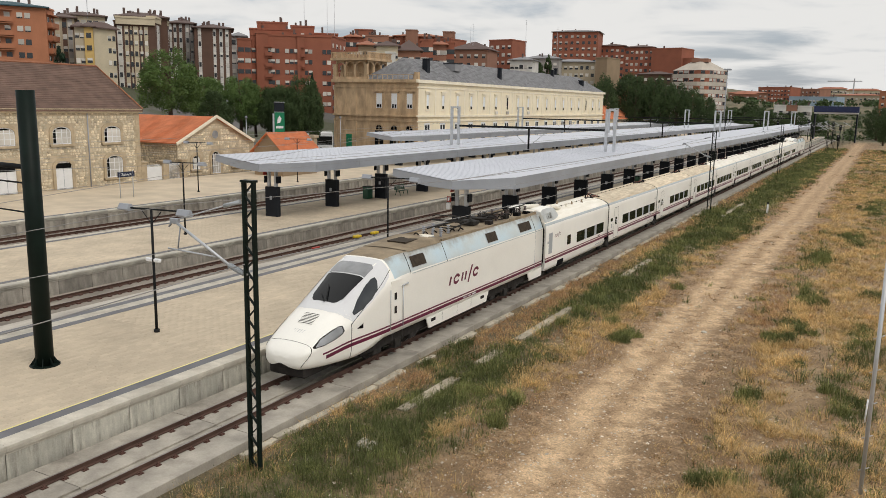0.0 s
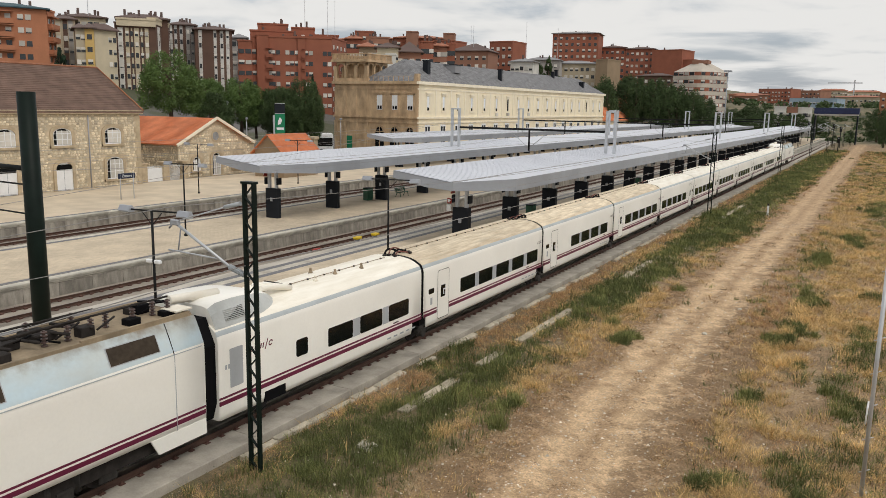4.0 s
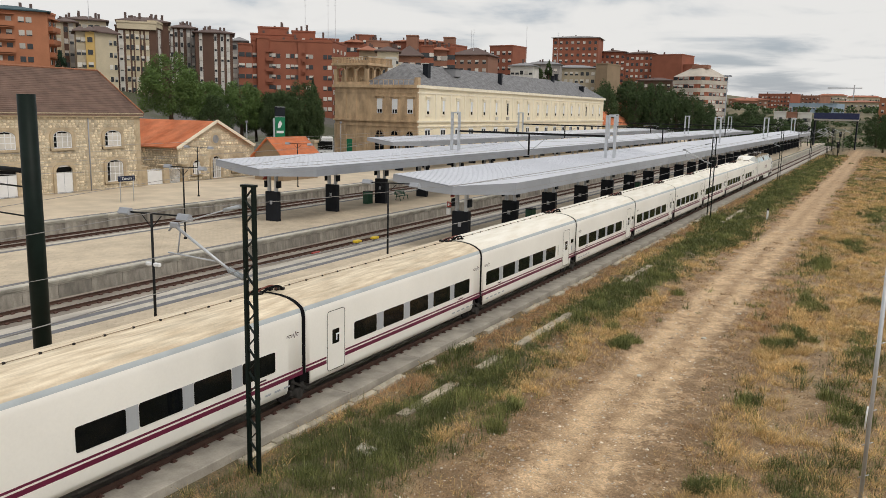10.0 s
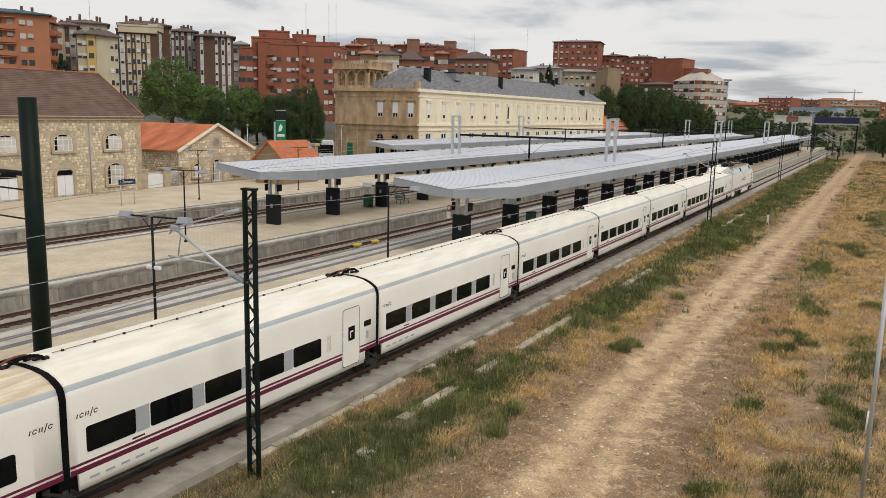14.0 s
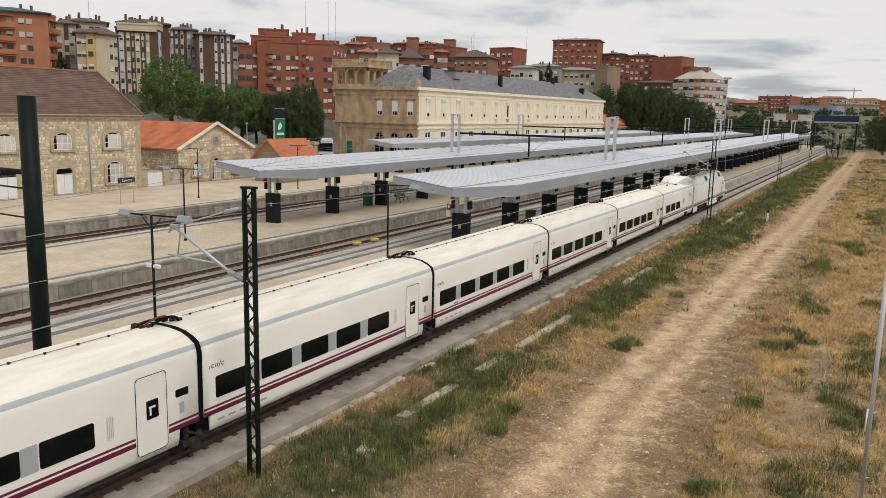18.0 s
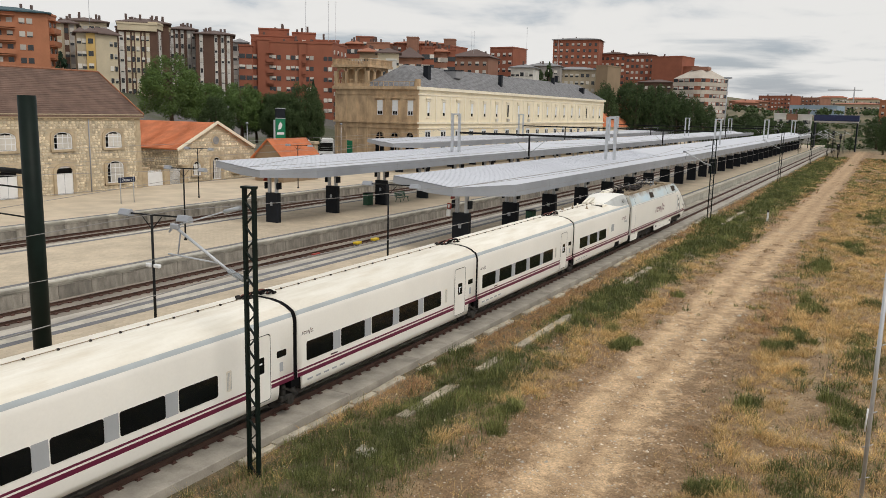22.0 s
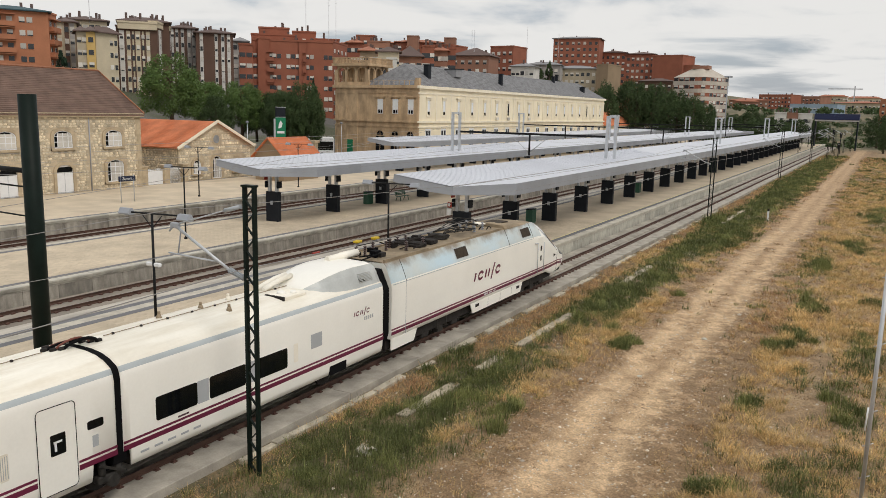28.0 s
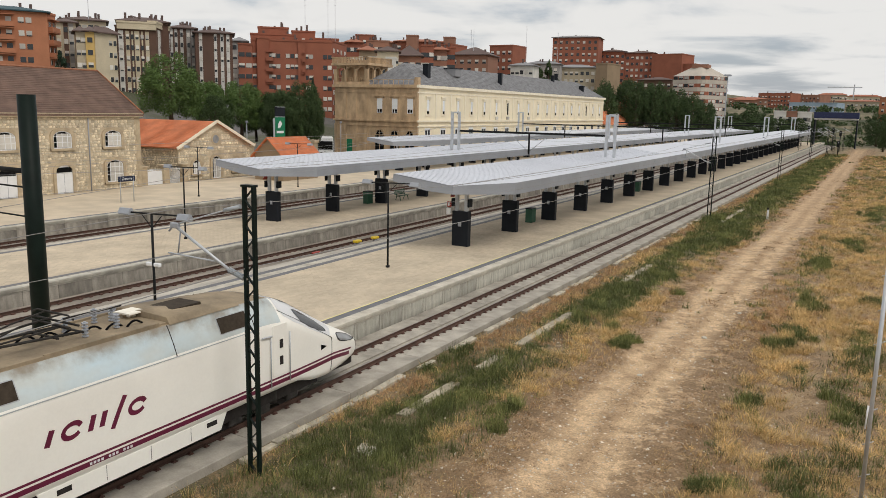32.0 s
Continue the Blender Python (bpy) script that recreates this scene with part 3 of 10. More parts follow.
def make_canopy(cx, y0, y1, cols, label, cut=3.2):
    t = thing("platform_canopy", pose(0, 0, 0), label=label, category="canopy", group="station canopies")
    prof = canopy_profile(cx)
    (fx, fz), (rx, rz), (bx, bz) = prof[1], prof[2], prof[3]

    def face(name, pts, mt, lab=""):
        bm = bm_new()
        bm.faces.new([bm.verts.new(p) for p in pts])
        return part(name, fix(bm), M[mt], t, lab)

    def slab(name, pts, mt, lab=""):
        """A sheet 3 cm thick under the given outline."""
        bm = bm_new()
        A = [bm.verts.new(p) for p in pts]
        B = [bm.verts.new((p[0], p[1], p[2] - 0.03)) for p in pts]
        bm.faces.new(A); bm.faces.new(B[::-1])
        n = len(pts)
        for i in range(n):
            bm.faces.new((A[i], B[i], B[(i + 1) % n], A[(i + 1) % n]))
        return part(name, fix(bm), M[mt], t, lab)

    slab("roof_sheet", [(rx, y0, rz), (rx, y1, rz), (bx, y1, bz), (bx, y0, bz)], "canopy_sheet", "pale grey ribbed metal roofing")
    slab("front_sheet", [(rx, y0, rz), (fx, y0 + cut, fz), (fx, y1, fz), (rx, y1, rz)], "canopy_sheet", "smooth metal front slope")
    # seams across the long slope, closest ones as parts
    bm = bm_new(); bar(bm, Vector((rx - 0.06, 0, rz + 0.012)), Vector((bx + 0.04, 0, bz + 0.006)), 0.02, 0.016)
    seam = mesh_of("seam", bm)
    for k in range(110):
        o = shared("seam", seam, M["canopy_seam"], t)
        o.location = (0, y0 + 0.3 + 0.5 * k, 0)
    bm = bm_new(); bar(bm, (rx, y0 + 0.05, rz + 0.015), (rx, y1, rz + 0.015), 0.16, 0.03)
    part("valley_gutter", bm, M["wire"], t, "dark valley gutter line")
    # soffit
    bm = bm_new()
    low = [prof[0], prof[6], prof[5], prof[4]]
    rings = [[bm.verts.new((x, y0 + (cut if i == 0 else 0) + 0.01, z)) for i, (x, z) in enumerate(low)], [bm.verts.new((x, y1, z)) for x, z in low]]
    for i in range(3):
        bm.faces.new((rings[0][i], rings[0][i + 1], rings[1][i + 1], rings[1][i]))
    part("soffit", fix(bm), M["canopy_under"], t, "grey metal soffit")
    # fascia panels along both edges
    for (xa, za), (xb, zb), yy, off in ((prof[0], prof[1], y0 + cut, 0.03), (prof[4], prof[3], y0, -0.03)):
        L = 6.0
        for j in range(int((y1 - yy) / L) + 1):
            a, b = yy + j * L + 0.006, min(y1, yy + (j + 1) * L) - 0.006
            if b - a < 0.2:
                continue
            bm = bm_new()
            v = [bm.verts.new((x + s, y_, z)) for y_ in (a, b) for s in (0, off) for x, z in ((xa, za), (xb, zb))]
            a0, a1, b0, b1, c0, c1, d0, d1 = v
            for f in ((b0, d0, d1, b1), (a0, a1, c1, c0), (a1, b1, d1, c1), (a0, c0, d0, b0), (a0, b0, b1, a1), (c0, c1, d1, d0)):
                bm.faces.new(f)
            part("fascia_panel", fix(bm), M["canopy_fascia"], t)
    face("end_fascia", [(rx, y0, rz + 0.01), (bx, y0, bz + 0.01), (prof[4][0], y0, prof[4][1]), prof_pt(prof[5], y0), prof_pt(prof[6], y0)], "canopy_fascia")
    face("corner_fascia", [(rx, y0, rz + 0.01), (fx + 0.03, y0 + cut, fz), (prof[0][0] + 0.03, y0 + cut, prof[0][1]), prof_pt(prof[6], y0)], "canopy_fascia")
    face("end_fascia", [(x, y1, z) for x, z in prof], "canopy_fascia")
    # columns: two steel posts, boxed in below by dark cladding
    bm = bm_new(); box(bm, -0.62, -0.22, 0, 0.62, 0.22, 2.42, 0.02)
    clad = mesh_of("cladding", bm)
    bm = bm_new(); box(bm, -0.11, -0.11, 0, 0.11, 0.11, 3.92)
    post = mesh_of("post", bm)
    bm = bm_new(); box(bm, -0.9, -0.09, 3.74, 0.9, 0.09, 3.92)
    head = mesh_of("head_beam", bm)
    for y in cols:
        c = shared("cladding", clad, M["cladding"], t, "dark cladding round the column foot")
        c.location = (cx, y, PZ)
        for s in (-0.36, 0.36):
            o = shared("post", post, M["galv"], t)
            o.location = (cx + s, y, PZ + 0.02)
        o = shared("head_beam", head, M["black_steel"], t)
        o.location = (cx, y, PZ)
    return t


COLS1 = [48.2 + 8.2 * k for k in range(29)]
COLS2 = [49.9 + 8.0 * k for k in range(29)]
make_canopy(-7.2, 45.4, 289.0, COLS1, "long grey metal canopy with dark boxed columns on the near platform")
make_canopy(-25.35, 47.5, 286.0, COLS2, "long grey metal canopy with dark boxed columns on the middle platform")
make_canopy(-46.5, 100.0, 286.0, [103.0 + 8.2 * k for k in range(22)], "long grey metal canopy beside the station building")


# ---- gantries that rise through the canopies and carry the overhead line ----
def make_gantry(x, y, z0, z1=9.7):
    t = thing("overhead_line_gantry", pose(x, y, z0), label="light grey steel portal standing up through the canopy", category="gantry", group="line gantries")
    for s in (-0.45, 0.45):
        bm = bm_new(); box(bm, s - 0.13, -0.13, 0, s + 0.13, 0.13, z1 - z0)
        part("post", bm, M["galv"], t)
    bm = bm_new(); box(bm, -0.32, -0.08, z1 - z0 - 0.16, 0.32, 0.08, z1 - z0)
    part("top_bar", bm, M["galv"], t)
    return t


GANTRY_Y = (81.2, 140.5, 201.5, 262.0)
for gy in GANTRY_Y:
    near = gy < 100
    for gx in (-7.2, -25.35) if near else (-7.2, -25.35, -43.0):
        make_gantry(gx, gy, 5.35)
    for xa, xb in ((-24.9, -7.65),) if near else ((-24.9, -7.65), (-42.5, -25.8)):
        t = thing("overhead_line_beam", pose(0, gy, 7.45), label="black steel beam spanning the track between two gantries", category="beam", group="line beams")
        bm = bm_new()
        box(bm, xa, -0.12, 0, xb, 0.12, 0.22)
        part("beam", bm, M["black_steel"], t)
        cx = (xa + xb) / 2
        bm = bm_new(); tube(bm, (cx, 0, 0.22), (cx, 0, -2.2), 0.11)
        part("drop_post", bm, M["black_steel"], t)
        for s in (-1, 1):
            bm = bm_new()
            tube(bm, (cx, 0, -1.9), (cx + s * 1.9, 0, -0.4), 0.035, n=6)
            tube(bm, (cx, 0, -0.3), (cx + s * 1.9, 0, -0.4), 0.03, n=6)
            part("bracket", bm, M["galv"], t)


# ---- lattice posts along the near track ----
def make_lattice_post(y, h=8.2, w=0.33):
    t = thing("lattice_post", pose(3.05, y, -0.42), label="black lattice steel post carrying the overhead line", category="lattice post", group="lattice posts")
    for s in (-1, 1):
        bm = bm_new()
        box(bm, s * w / 2 - 0.042, -0.06, 0, s * w / 2 + 0.042, 0.06, h)
        part("upright", bm, M["green_steel"], t)
    n = 24
    for k in range(n):
        bm = bm_new()
        z0, z1 = h * k / n, h * (k + 1) / n
        a, b = (-w / 2, w / 2) if (k % 2) else (w / 2, -w / 2)
        bar(bm, (a, 0, z0), (b, 0, z1), 0.075, 0.02)
        part("lacing_bar", bm, M["green_steel"], t)
    bm = bm_new(); box(bm, -w / 2 - 0.05, -0.11, h, w / 2 + 0.05, 0.11, h + 0.06)
    part("top_plate", bm, M["green_steel"], t)
    bm = bm_new(); box(bm, -0.26, -0.2, -0.3, 0.26, 0.2, -0.04, 0.03)
    part("footing", bm, M["concrete"], t)
    # cantilever arm reaching over the track
    bm = bm_new()
    tube(bm, (-0.12, 0, 5.68), (-0.30, 0, 5.70), 0.04, n=8)
    part("arm_joint", bm, M["galv"], t)
    bm = bm_new()
    a, b = Vector((-0.24, 0, 5.69)), Vector((-0.78, 0, 5.86))
    ribbed(bm, a, b, 0.05, 0.085, 10)
    part("insulator", bm, M["insulator"], t, "grey ribbed insulator")
    bm = bm_new()
    tube(bm, (-0.76, 0, 5.85), (-2.80, 0, 6.90), 0.045, n=10)
    part("arm", bm, M["galv"], t, "pale metal cantilever tube")
    bm = bm_new()
    tube(bm, (-2.60, 0, 6.80), (-2.73, 0.0, 6.14), 0.022, n=6)
    part("drop_bar", bm, M["canopy_fascia"], t)
    bm = bm_new()
    tube(bm, (-3.12, 0, 6.10), (-1.21, 0, 6.04), 0.026, n=6)
    part("registration_arm", bm, M["galv"], t)
    bm = bm_new()
    tube(bm, (-2.80, 0, 6.95), (-0.9, 0, 7.50), 0.022, n=6)
    part("top_tie", bm, M["galv"], t)
    bm = bm_new()
    tube(bm, (-0.9, 0, 7.50), (-0.32, 0, 7.65), 0.06, n=8)
    part("tie_insulator", bm, M["insulator"], t)
    bm = bm_new()
    box(bm, -2.98, -0.06, 6.84, -2.66, 0.06, 7.0, 0.02)
    tube(bm, (-3.06, 0, 6.74), (-2.9, 0, 6.9), 0.03, n=6)
    part("clamp", bm, M["canopy_fascia"], t)
    return t


for ly in (16.1, 81.8, 139.6, 197.5, 255.0):
    make_lattice_post(ly)


def make_dark_mast():
    t = thing("catenary_mast", pose(-7.22, 16.82, PZ), label="thick dark green steel mast with an anchored base", category="mast")
    bm = bm_new()
    tube(bm, (0, 0, 0), (0, 0, 9.45), 0.30, 0.29, n=24)
    part("pole", bm, M["green_steel"], t)
    bm = bm_new()
    tube(bm, (0, 0, 0), (0, 0, 0.03), 0.5, n=24)
    part("base_plate", bm, M["green_steel"], t)
    for k in range(8):
        a = k * math.pi / 4
        bm = bm_new()
        c, s = math.cos(a), math.sin(a)
        w = Vector((-s, c, 0)) * 0.012
        pts = [Vector((c * r, s * r, z)) for r, z in ((0.29, 0.03), (0.48, 0.03), (0.29, 0.32))]
        A = [bm.verts.new(p + w) for p in pts]; B = [bm.verts.new(p - w) for p in pts]
        bm.faces.new(A); bm.faces.new(B[::-1])
        for i in range(3):
            bm.faces.new((A[i], B[i], B[(i + 1) % 3], A[(i + 1) % 3]))
        part("gusset", fix(bm), M["green_steel"], t)
    # bracket arms to the far side
    for z, r in ((6.9, 0.09), (6.35, 0.03), (5.35, 0.03)):
        bm = bm_new()
        tube(bm, (-0.2, 0.0, z), (-3.2, 0.1, z + 0.02), r, n=8)
        part("bracket_arm", bm, M["black_steel"], t)
    return t


make_dark_mast()


def make_lamp(x, y, z=PZ, h=5.0, arms=True):
    t = thing("platform_lamp", pose(x, y, z), label="slim black platform lamp post with two grey lamp heads", category="street lamp", group="platform lamps")
    bm = bm_new(); tube(bm, (0, 0, 0), (0, 0, h), 0.06, 0.05, n=10)
    part("pole", bm, M["black_steel"], t)
    bm = bm_new(); tube(bm, (0, 0, 0), (0, 0, 0.12), 0.12, n=10)
    part("foot", bm, M["black_steel"], t)
    bm = bm_new(); tube(bm, (-1.25, 0, h - 0.05), (1.65, 0, h + 0.02), 0.035, n=8)
    tube(bm, (-0.55, 0, h - 0.08), (0, 0, h - 0.6), 0.018, n=6); tube(bm, (0.55, 0, h - 0.08), (0, 0, h - 0.6), 0.018, n=6)
    part("arm", bm, M["black_steel"], t)
    for s in (-1, 1):
        bm = bm_new()
        prof = [(-0.12, -0.16), (0.12, -0.16), (0.17, -0.10), (0.06, 0.10), (-0.06, 0.10), (-0.17, -0.10)]
        extrude(bm, [(u, h + z) for u, z in prof], "x", s * 1.45 + (0.35 if s > 0 else 0) - 0.30, s * 1.45 + (0.35 if s > 0 else 0) + 0.30)
        part("lamp_head", fix(bm), M["canopy_fascia"], t, "grey lamp head")
    return t


for lx, ly in ((-7.15, 21.7), (-7.23, 38.95), (-24.2, 39.4), (-43.0, 59.0), (-41.8, 73.3)):
    make_lamp(lx, ly)

# ---- the train ----
M["train_white"] = mat("train_white", (0.93, 0.912, 0.85), 0.36, 0, 0.06, 0.5, 14, 0.03, stain=0.10, streak=(1, 0.5, 0.6))
M["train_roof"] = mat("train_roof", (0.87, 0.835, 0.745), 0.55, 0, 0.08, 1.2, 9, 0.06, tint=(0.78, 0.73, 0.62), stain=0.42, streak=(3.0, 0.45, 1), obrand=0.08, stain_col=(0.56, 0.44, 0.28))
M["train_roof_dirty"] = mat("train_roof_dirty", (0.74, 0.645, 0.49), 0.75, 0, 0.20, 2.2, 16, 0.1, tint=(0.54, 0.43, 0.295), stain=0.5, streak=(3.6, 0.35, 1), obrand=0.12)
M["train_grime"] = mat("train_roof_grime", (0.30, 0.235, 0.155), 0.85, 0, 0.30, 1.4, 12, 0.15, stain=0.5, stain_col=(0.10, 0.075, 0.05))
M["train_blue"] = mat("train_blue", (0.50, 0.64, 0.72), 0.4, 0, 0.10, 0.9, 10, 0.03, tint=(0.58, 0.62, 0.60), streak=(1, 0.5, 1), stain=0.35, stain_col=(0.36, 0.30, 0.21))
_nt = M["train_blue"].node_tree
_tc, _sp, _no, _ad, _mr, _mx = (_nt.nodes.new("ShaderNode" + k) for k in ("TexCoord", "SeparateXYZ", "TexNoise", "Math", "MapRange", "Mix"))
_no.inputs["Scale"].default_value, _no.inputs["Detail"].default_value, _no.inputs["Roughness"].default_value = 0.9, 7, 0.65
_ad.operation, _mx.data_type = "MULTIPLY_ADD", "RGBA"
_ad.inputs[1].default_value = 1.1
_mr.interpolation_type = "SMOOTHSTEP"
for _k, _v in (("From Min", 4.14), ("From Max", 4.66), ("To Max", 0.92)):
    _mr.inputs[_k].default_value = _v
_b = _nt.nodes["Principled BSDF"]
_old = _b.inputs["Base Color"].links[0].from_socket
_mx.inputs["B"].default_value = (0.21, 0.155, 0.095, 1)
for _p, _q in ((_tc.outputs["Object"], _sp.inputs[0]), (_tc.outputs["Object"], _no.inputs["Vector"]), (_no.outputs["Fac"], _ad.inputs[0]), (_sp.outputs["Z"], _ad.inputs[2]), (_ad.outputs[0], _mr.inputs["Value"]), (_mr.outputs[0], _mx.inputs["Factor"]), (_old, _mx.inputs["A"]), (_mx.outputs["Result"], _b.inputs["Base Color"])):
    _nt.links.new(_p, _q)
M["train_grey"] = mat("train_grey", (0.42, 0.44, 0.46), 0.45, 0, 0.08, 1, 20, 0.03)
M["train_edge"] = mat("train_edge_line", (0.45, 0.495, 0.515), 0.45, 0, 0.10, 1, 20, 0.03)
M["train_silver"] = mat("train_silver", (0.70, 0.705, 0.715), 0.4, 0.0, 0.08, 0.8, 20, 0.02)
M["maroon"] = mat("maroon_paint", (0.135, 0.012, 0.044), 0.4, 0, 0.1, 1, 20, 0.02)
M["underframe"] = mat("underframe", (0.030, 0.026, 0.024), 0.8, 0.0, 0.4, 4, 25, 0.3, spec=0.2)
M["rubber"] = mat("bellows_rubber", (0.006, 0.006, 0.007), 0.8, 0, 0.2, 2, 30, 0.1, spec=0.08)
M["grille_brown"] = mat("grille_brown", (0.055, 0.042, 0.03), 0.8, 0, 0.3, 6, 60, 0.1, spec=0.2)
# cab side glass: the sky's reflection is put into its grey base colour
M["cab_glass_sky_grey"] = glass("cab_glass_sky_grey", (0.05, 0.055, 0.06), 0.05)
M["lens"] = glass("lamp_lens", (0.30, 0.31, 0.32), 0.1)
M["lettering"] = mat("dark_lettering", (0.06, 0.02, 0.03), 0.5, 0, 0.05, 2, 20, 0)


M["hood_grey"] = mat("hood_grey", (0.50, 0.52, 0.51), 0.4, 0, 0.15, 1, 12, 0.03)
M["insulator_dark"] = mat("dark_insulator", (0.09, 0.06, 0.055), 0.35, 0, 0.2, 4, 30, 0)
M["bogie"] = mat("bogie_steel", (0.032, 0.029, 0.026), 0.75, 0.0, 0.5, 5, 30, 0.3, spec=0.3)
M["hose_red"] = mat("red_brown_cable", (0.16, 0.045, 0.03), 0.6, 0, 0.2, 2, 20, 0.05)


def rounded_panel(y0, z0, y1, z1, r, x, depth=0.012, n=4):
    """A flat panel with rounded corners on the side plane x."""
    bm = bm_new()
    pts = []
    for cy, cz, a0 in ((y1 - r, z1 - r, 0), (y0 + r, z1 - r, 90), (y0 + r, z0 + r, 180), (y1 - r, z0 + r, 270)):
        for k in range(n + 1):
            a = radians(a0 + 90 * k / n)
            pts.append((cy + r * math.cos(a), cz + r * math.sin(a)))
    s = 1 if x > 0 else -1
    A = [bm.verts.new((x + s * depth, y, z)) for y, z in pts]
    B = [bm.verts.new((x - s * 0.02, y, z)) for y, z in pts]
    bm.faces.new(A)
    m = len(pts)
    for i in range(m):
        bm.faces.new((A[i], A[(i + 1) % m], B[(i + 1) % m], B[i]))
    return fix(bm)


def outline_panel(y0, z0, y1, z1, r, x, w=0.02, depth=0.008, n=4):
    """A thin rounded frame line, such as a door joint."""
    bm = bm_new()
    s = 1 if x > 0 else -1

    def ring(g):
        pts = []
        for cy, cz, a0 in ((y1 - r, z1 - r, 0), (y0 + r, z1 - r, 90), (y0 + r, z0 + r, 180), (y1 - r, z0 + r, 270)):
            for k in range(n + 1):
                a = radians(a0 + 90 * k / n)
                pts.append(bm.verts.new((x + s * depth, cy + (r + g) * math.cos(a), cz + (r + g) * math.sin(a))))
        return pts
    A, B = ring(0), ring(-w)
    m = len(A)
    for i in range(m):
        bm.faces.new((A[i], A[(i + 1) % m], B[(i + 1) % m], B[i]))
    return fix(bm)


HALF = [(0.0, 3.70), (0.45, 3.69), (0.85, 3.63), (1.12, 3.53), (1.30, 3.42), (1.38, 3.36), (1.44, 3.22), (1.47, 3.05), (1.47, 1.10), (1.45, 0.80), (1.40, 0.62)]


def coach_body(length, low=0.0, high=0.0):
    """The coach's shell; the roof, the grey edge line and the sides take their own paints."""
    bm = bm_new()
    prof = HALF + [(-x, z) for x, z in HALF[::-1][:-1]]
    ys = [0.0, 0.1, length / 4, length / 2, 3 * length / 4, length - 0.1, length]
    for cut in (low, length - high):
        if 0.0 < cut < length:
            ys += [cut - 0.015, cut + 0.015]
    ys.sort()
    rings = []
    for i, y in enumerate(ys):
        k = 0.985 if i in (0, len(ys) - 1) else 1.0
        foot = 1.09 if y < low or y > length - high else 0.0
        rings.append([bm.verts.new((x * k, y, max(foot - 0.002 * abs(x), 2.1 + (z - 2.1) * k))) for x, z in prof])
    n = len(prof)
    for a, b in zip(rings, rings[1:]):
        for i in range(n):
            f = bm.faces.new((a[i], a[(i + 1) % n], b[(i + 1) % n], b[i]))
            z = (prof[i][1] + prof[(i + 1) % n][1]) / 2
            f.material_index = 3 if z < 0.63 else 2 if 3.25 < z < 3.385 else 1 if z > 3.385 else 0
            f.smooth = z > 0.63
    for r in (rings[0], rings[-1][::-1]):
        bm.faces.new(r).material_index = 0
    return mesh_of("body", fix(bm))


def strip_mesh(s, y0, y1, z0, z1, d=0.004):
    bm = bm_new()
    box(bm, min(s * 1.45, s * (1.47 + d)), y0, z0, max(s * 1.45, s * (1.47 + d)), y1, z1)
    return bm


def wheelset(parent, y, r=0.42):
    bm = bm_new()
    for s in (-1, 1):
        tube(bm, (s * 0.70, 0, 0), (s * 0.78, 0, 0), r, n=20)
        tube(bm, (s * 0.78, 0, 0), (s * 0.84, 0, 0), 0.14, n=12)
        for k in range(4):
            a = k * math.pi / 2
            box(bm, s * 0.785 - 0.012, 0.25 * math.cos(a) - 0.03, 0.25 * math.sin(a) - 0.03, s * 0.785 + 0.012, 0.25 * math.cos(a) + 0.03, 0.25 * math.sin(a) + 0.03)
    tube(bm, (-0.7, 0, 0), (0.7, 0, 0), 0.08, n=10)
    ob = part("wheelset", bm, M["underframe"], parent)
    ob.location = (0, y, r)
    WHEELS.append((ob, y, r))
    return ob


WHEELS = []
CARS = []


def word_bars(parent, y0, y1, z, h, x=1.47, name="operator_mark", mt="maroon"):
    """The operator's mark as plain slanted strokes and ovals of its size and colour."""
    bm = bm_new()
    s = 1 if x > 0 else -1
    W = y1 - y0
    at = (lambda u: y0 + u * W) if s > 0 else (lambda u: y1 - u * W)
    lift = lambda v: z + h * v
    tilt = 0.035

    def band(line, w):
        """A stroke of half-width w (in the mark's width) along points (u, v)."""
        A, B = [], []
        for i, (u, v) in enumerate(line):
            p, q = line[max(0, i - 1)], line[min(len(line) - 1, i + 1)]
            du, dv = (q[0] - p[0]) * W, (q[1] - p[1]) * h
            l = math.hypot(du, dv) or 1.0
            nu, nv = -dv / l * w, du / l * w * W / h
            for g, out in ((1, A), (-1, B)):
                uu, vv = u + g * nu, v + g * nv
                out.append(bm.verts.new((x + s * 0.0055, at(uu + tilt * vv), lift(vv))))
        for i in range(len(line) - 1):
            bm.faces.new((A[i], A[i + 1], B[i + 1], B[i]))

    arc = lambda cu, cv, ru, rv, a0, a1, n=12: [(cu + ru * math.cos(radians(a0 + (a1 - a0) * i / n)), cv + rv * math.sin(radians(a0 + (a1 - a0) * i / n))) for i in range(n + 1)]
    band([(0.04, 0.0), (0.06, 0.95)], 0.026)
    for cu in (0.25, 0.89):
        band(arc(cu, 0.48, 0.080, 0.42, 20, 330, 18), 0.020)
    for u in (0.43, 0.54):
        band([(u, 0.0), (u + 0.01, 0.95)], 0.026)
    band([(0.66, -0.42), (0.69, 0.5), (0.73, 1.5)], 0.024)
    return part(name, fix(bm), M[mt], parent)


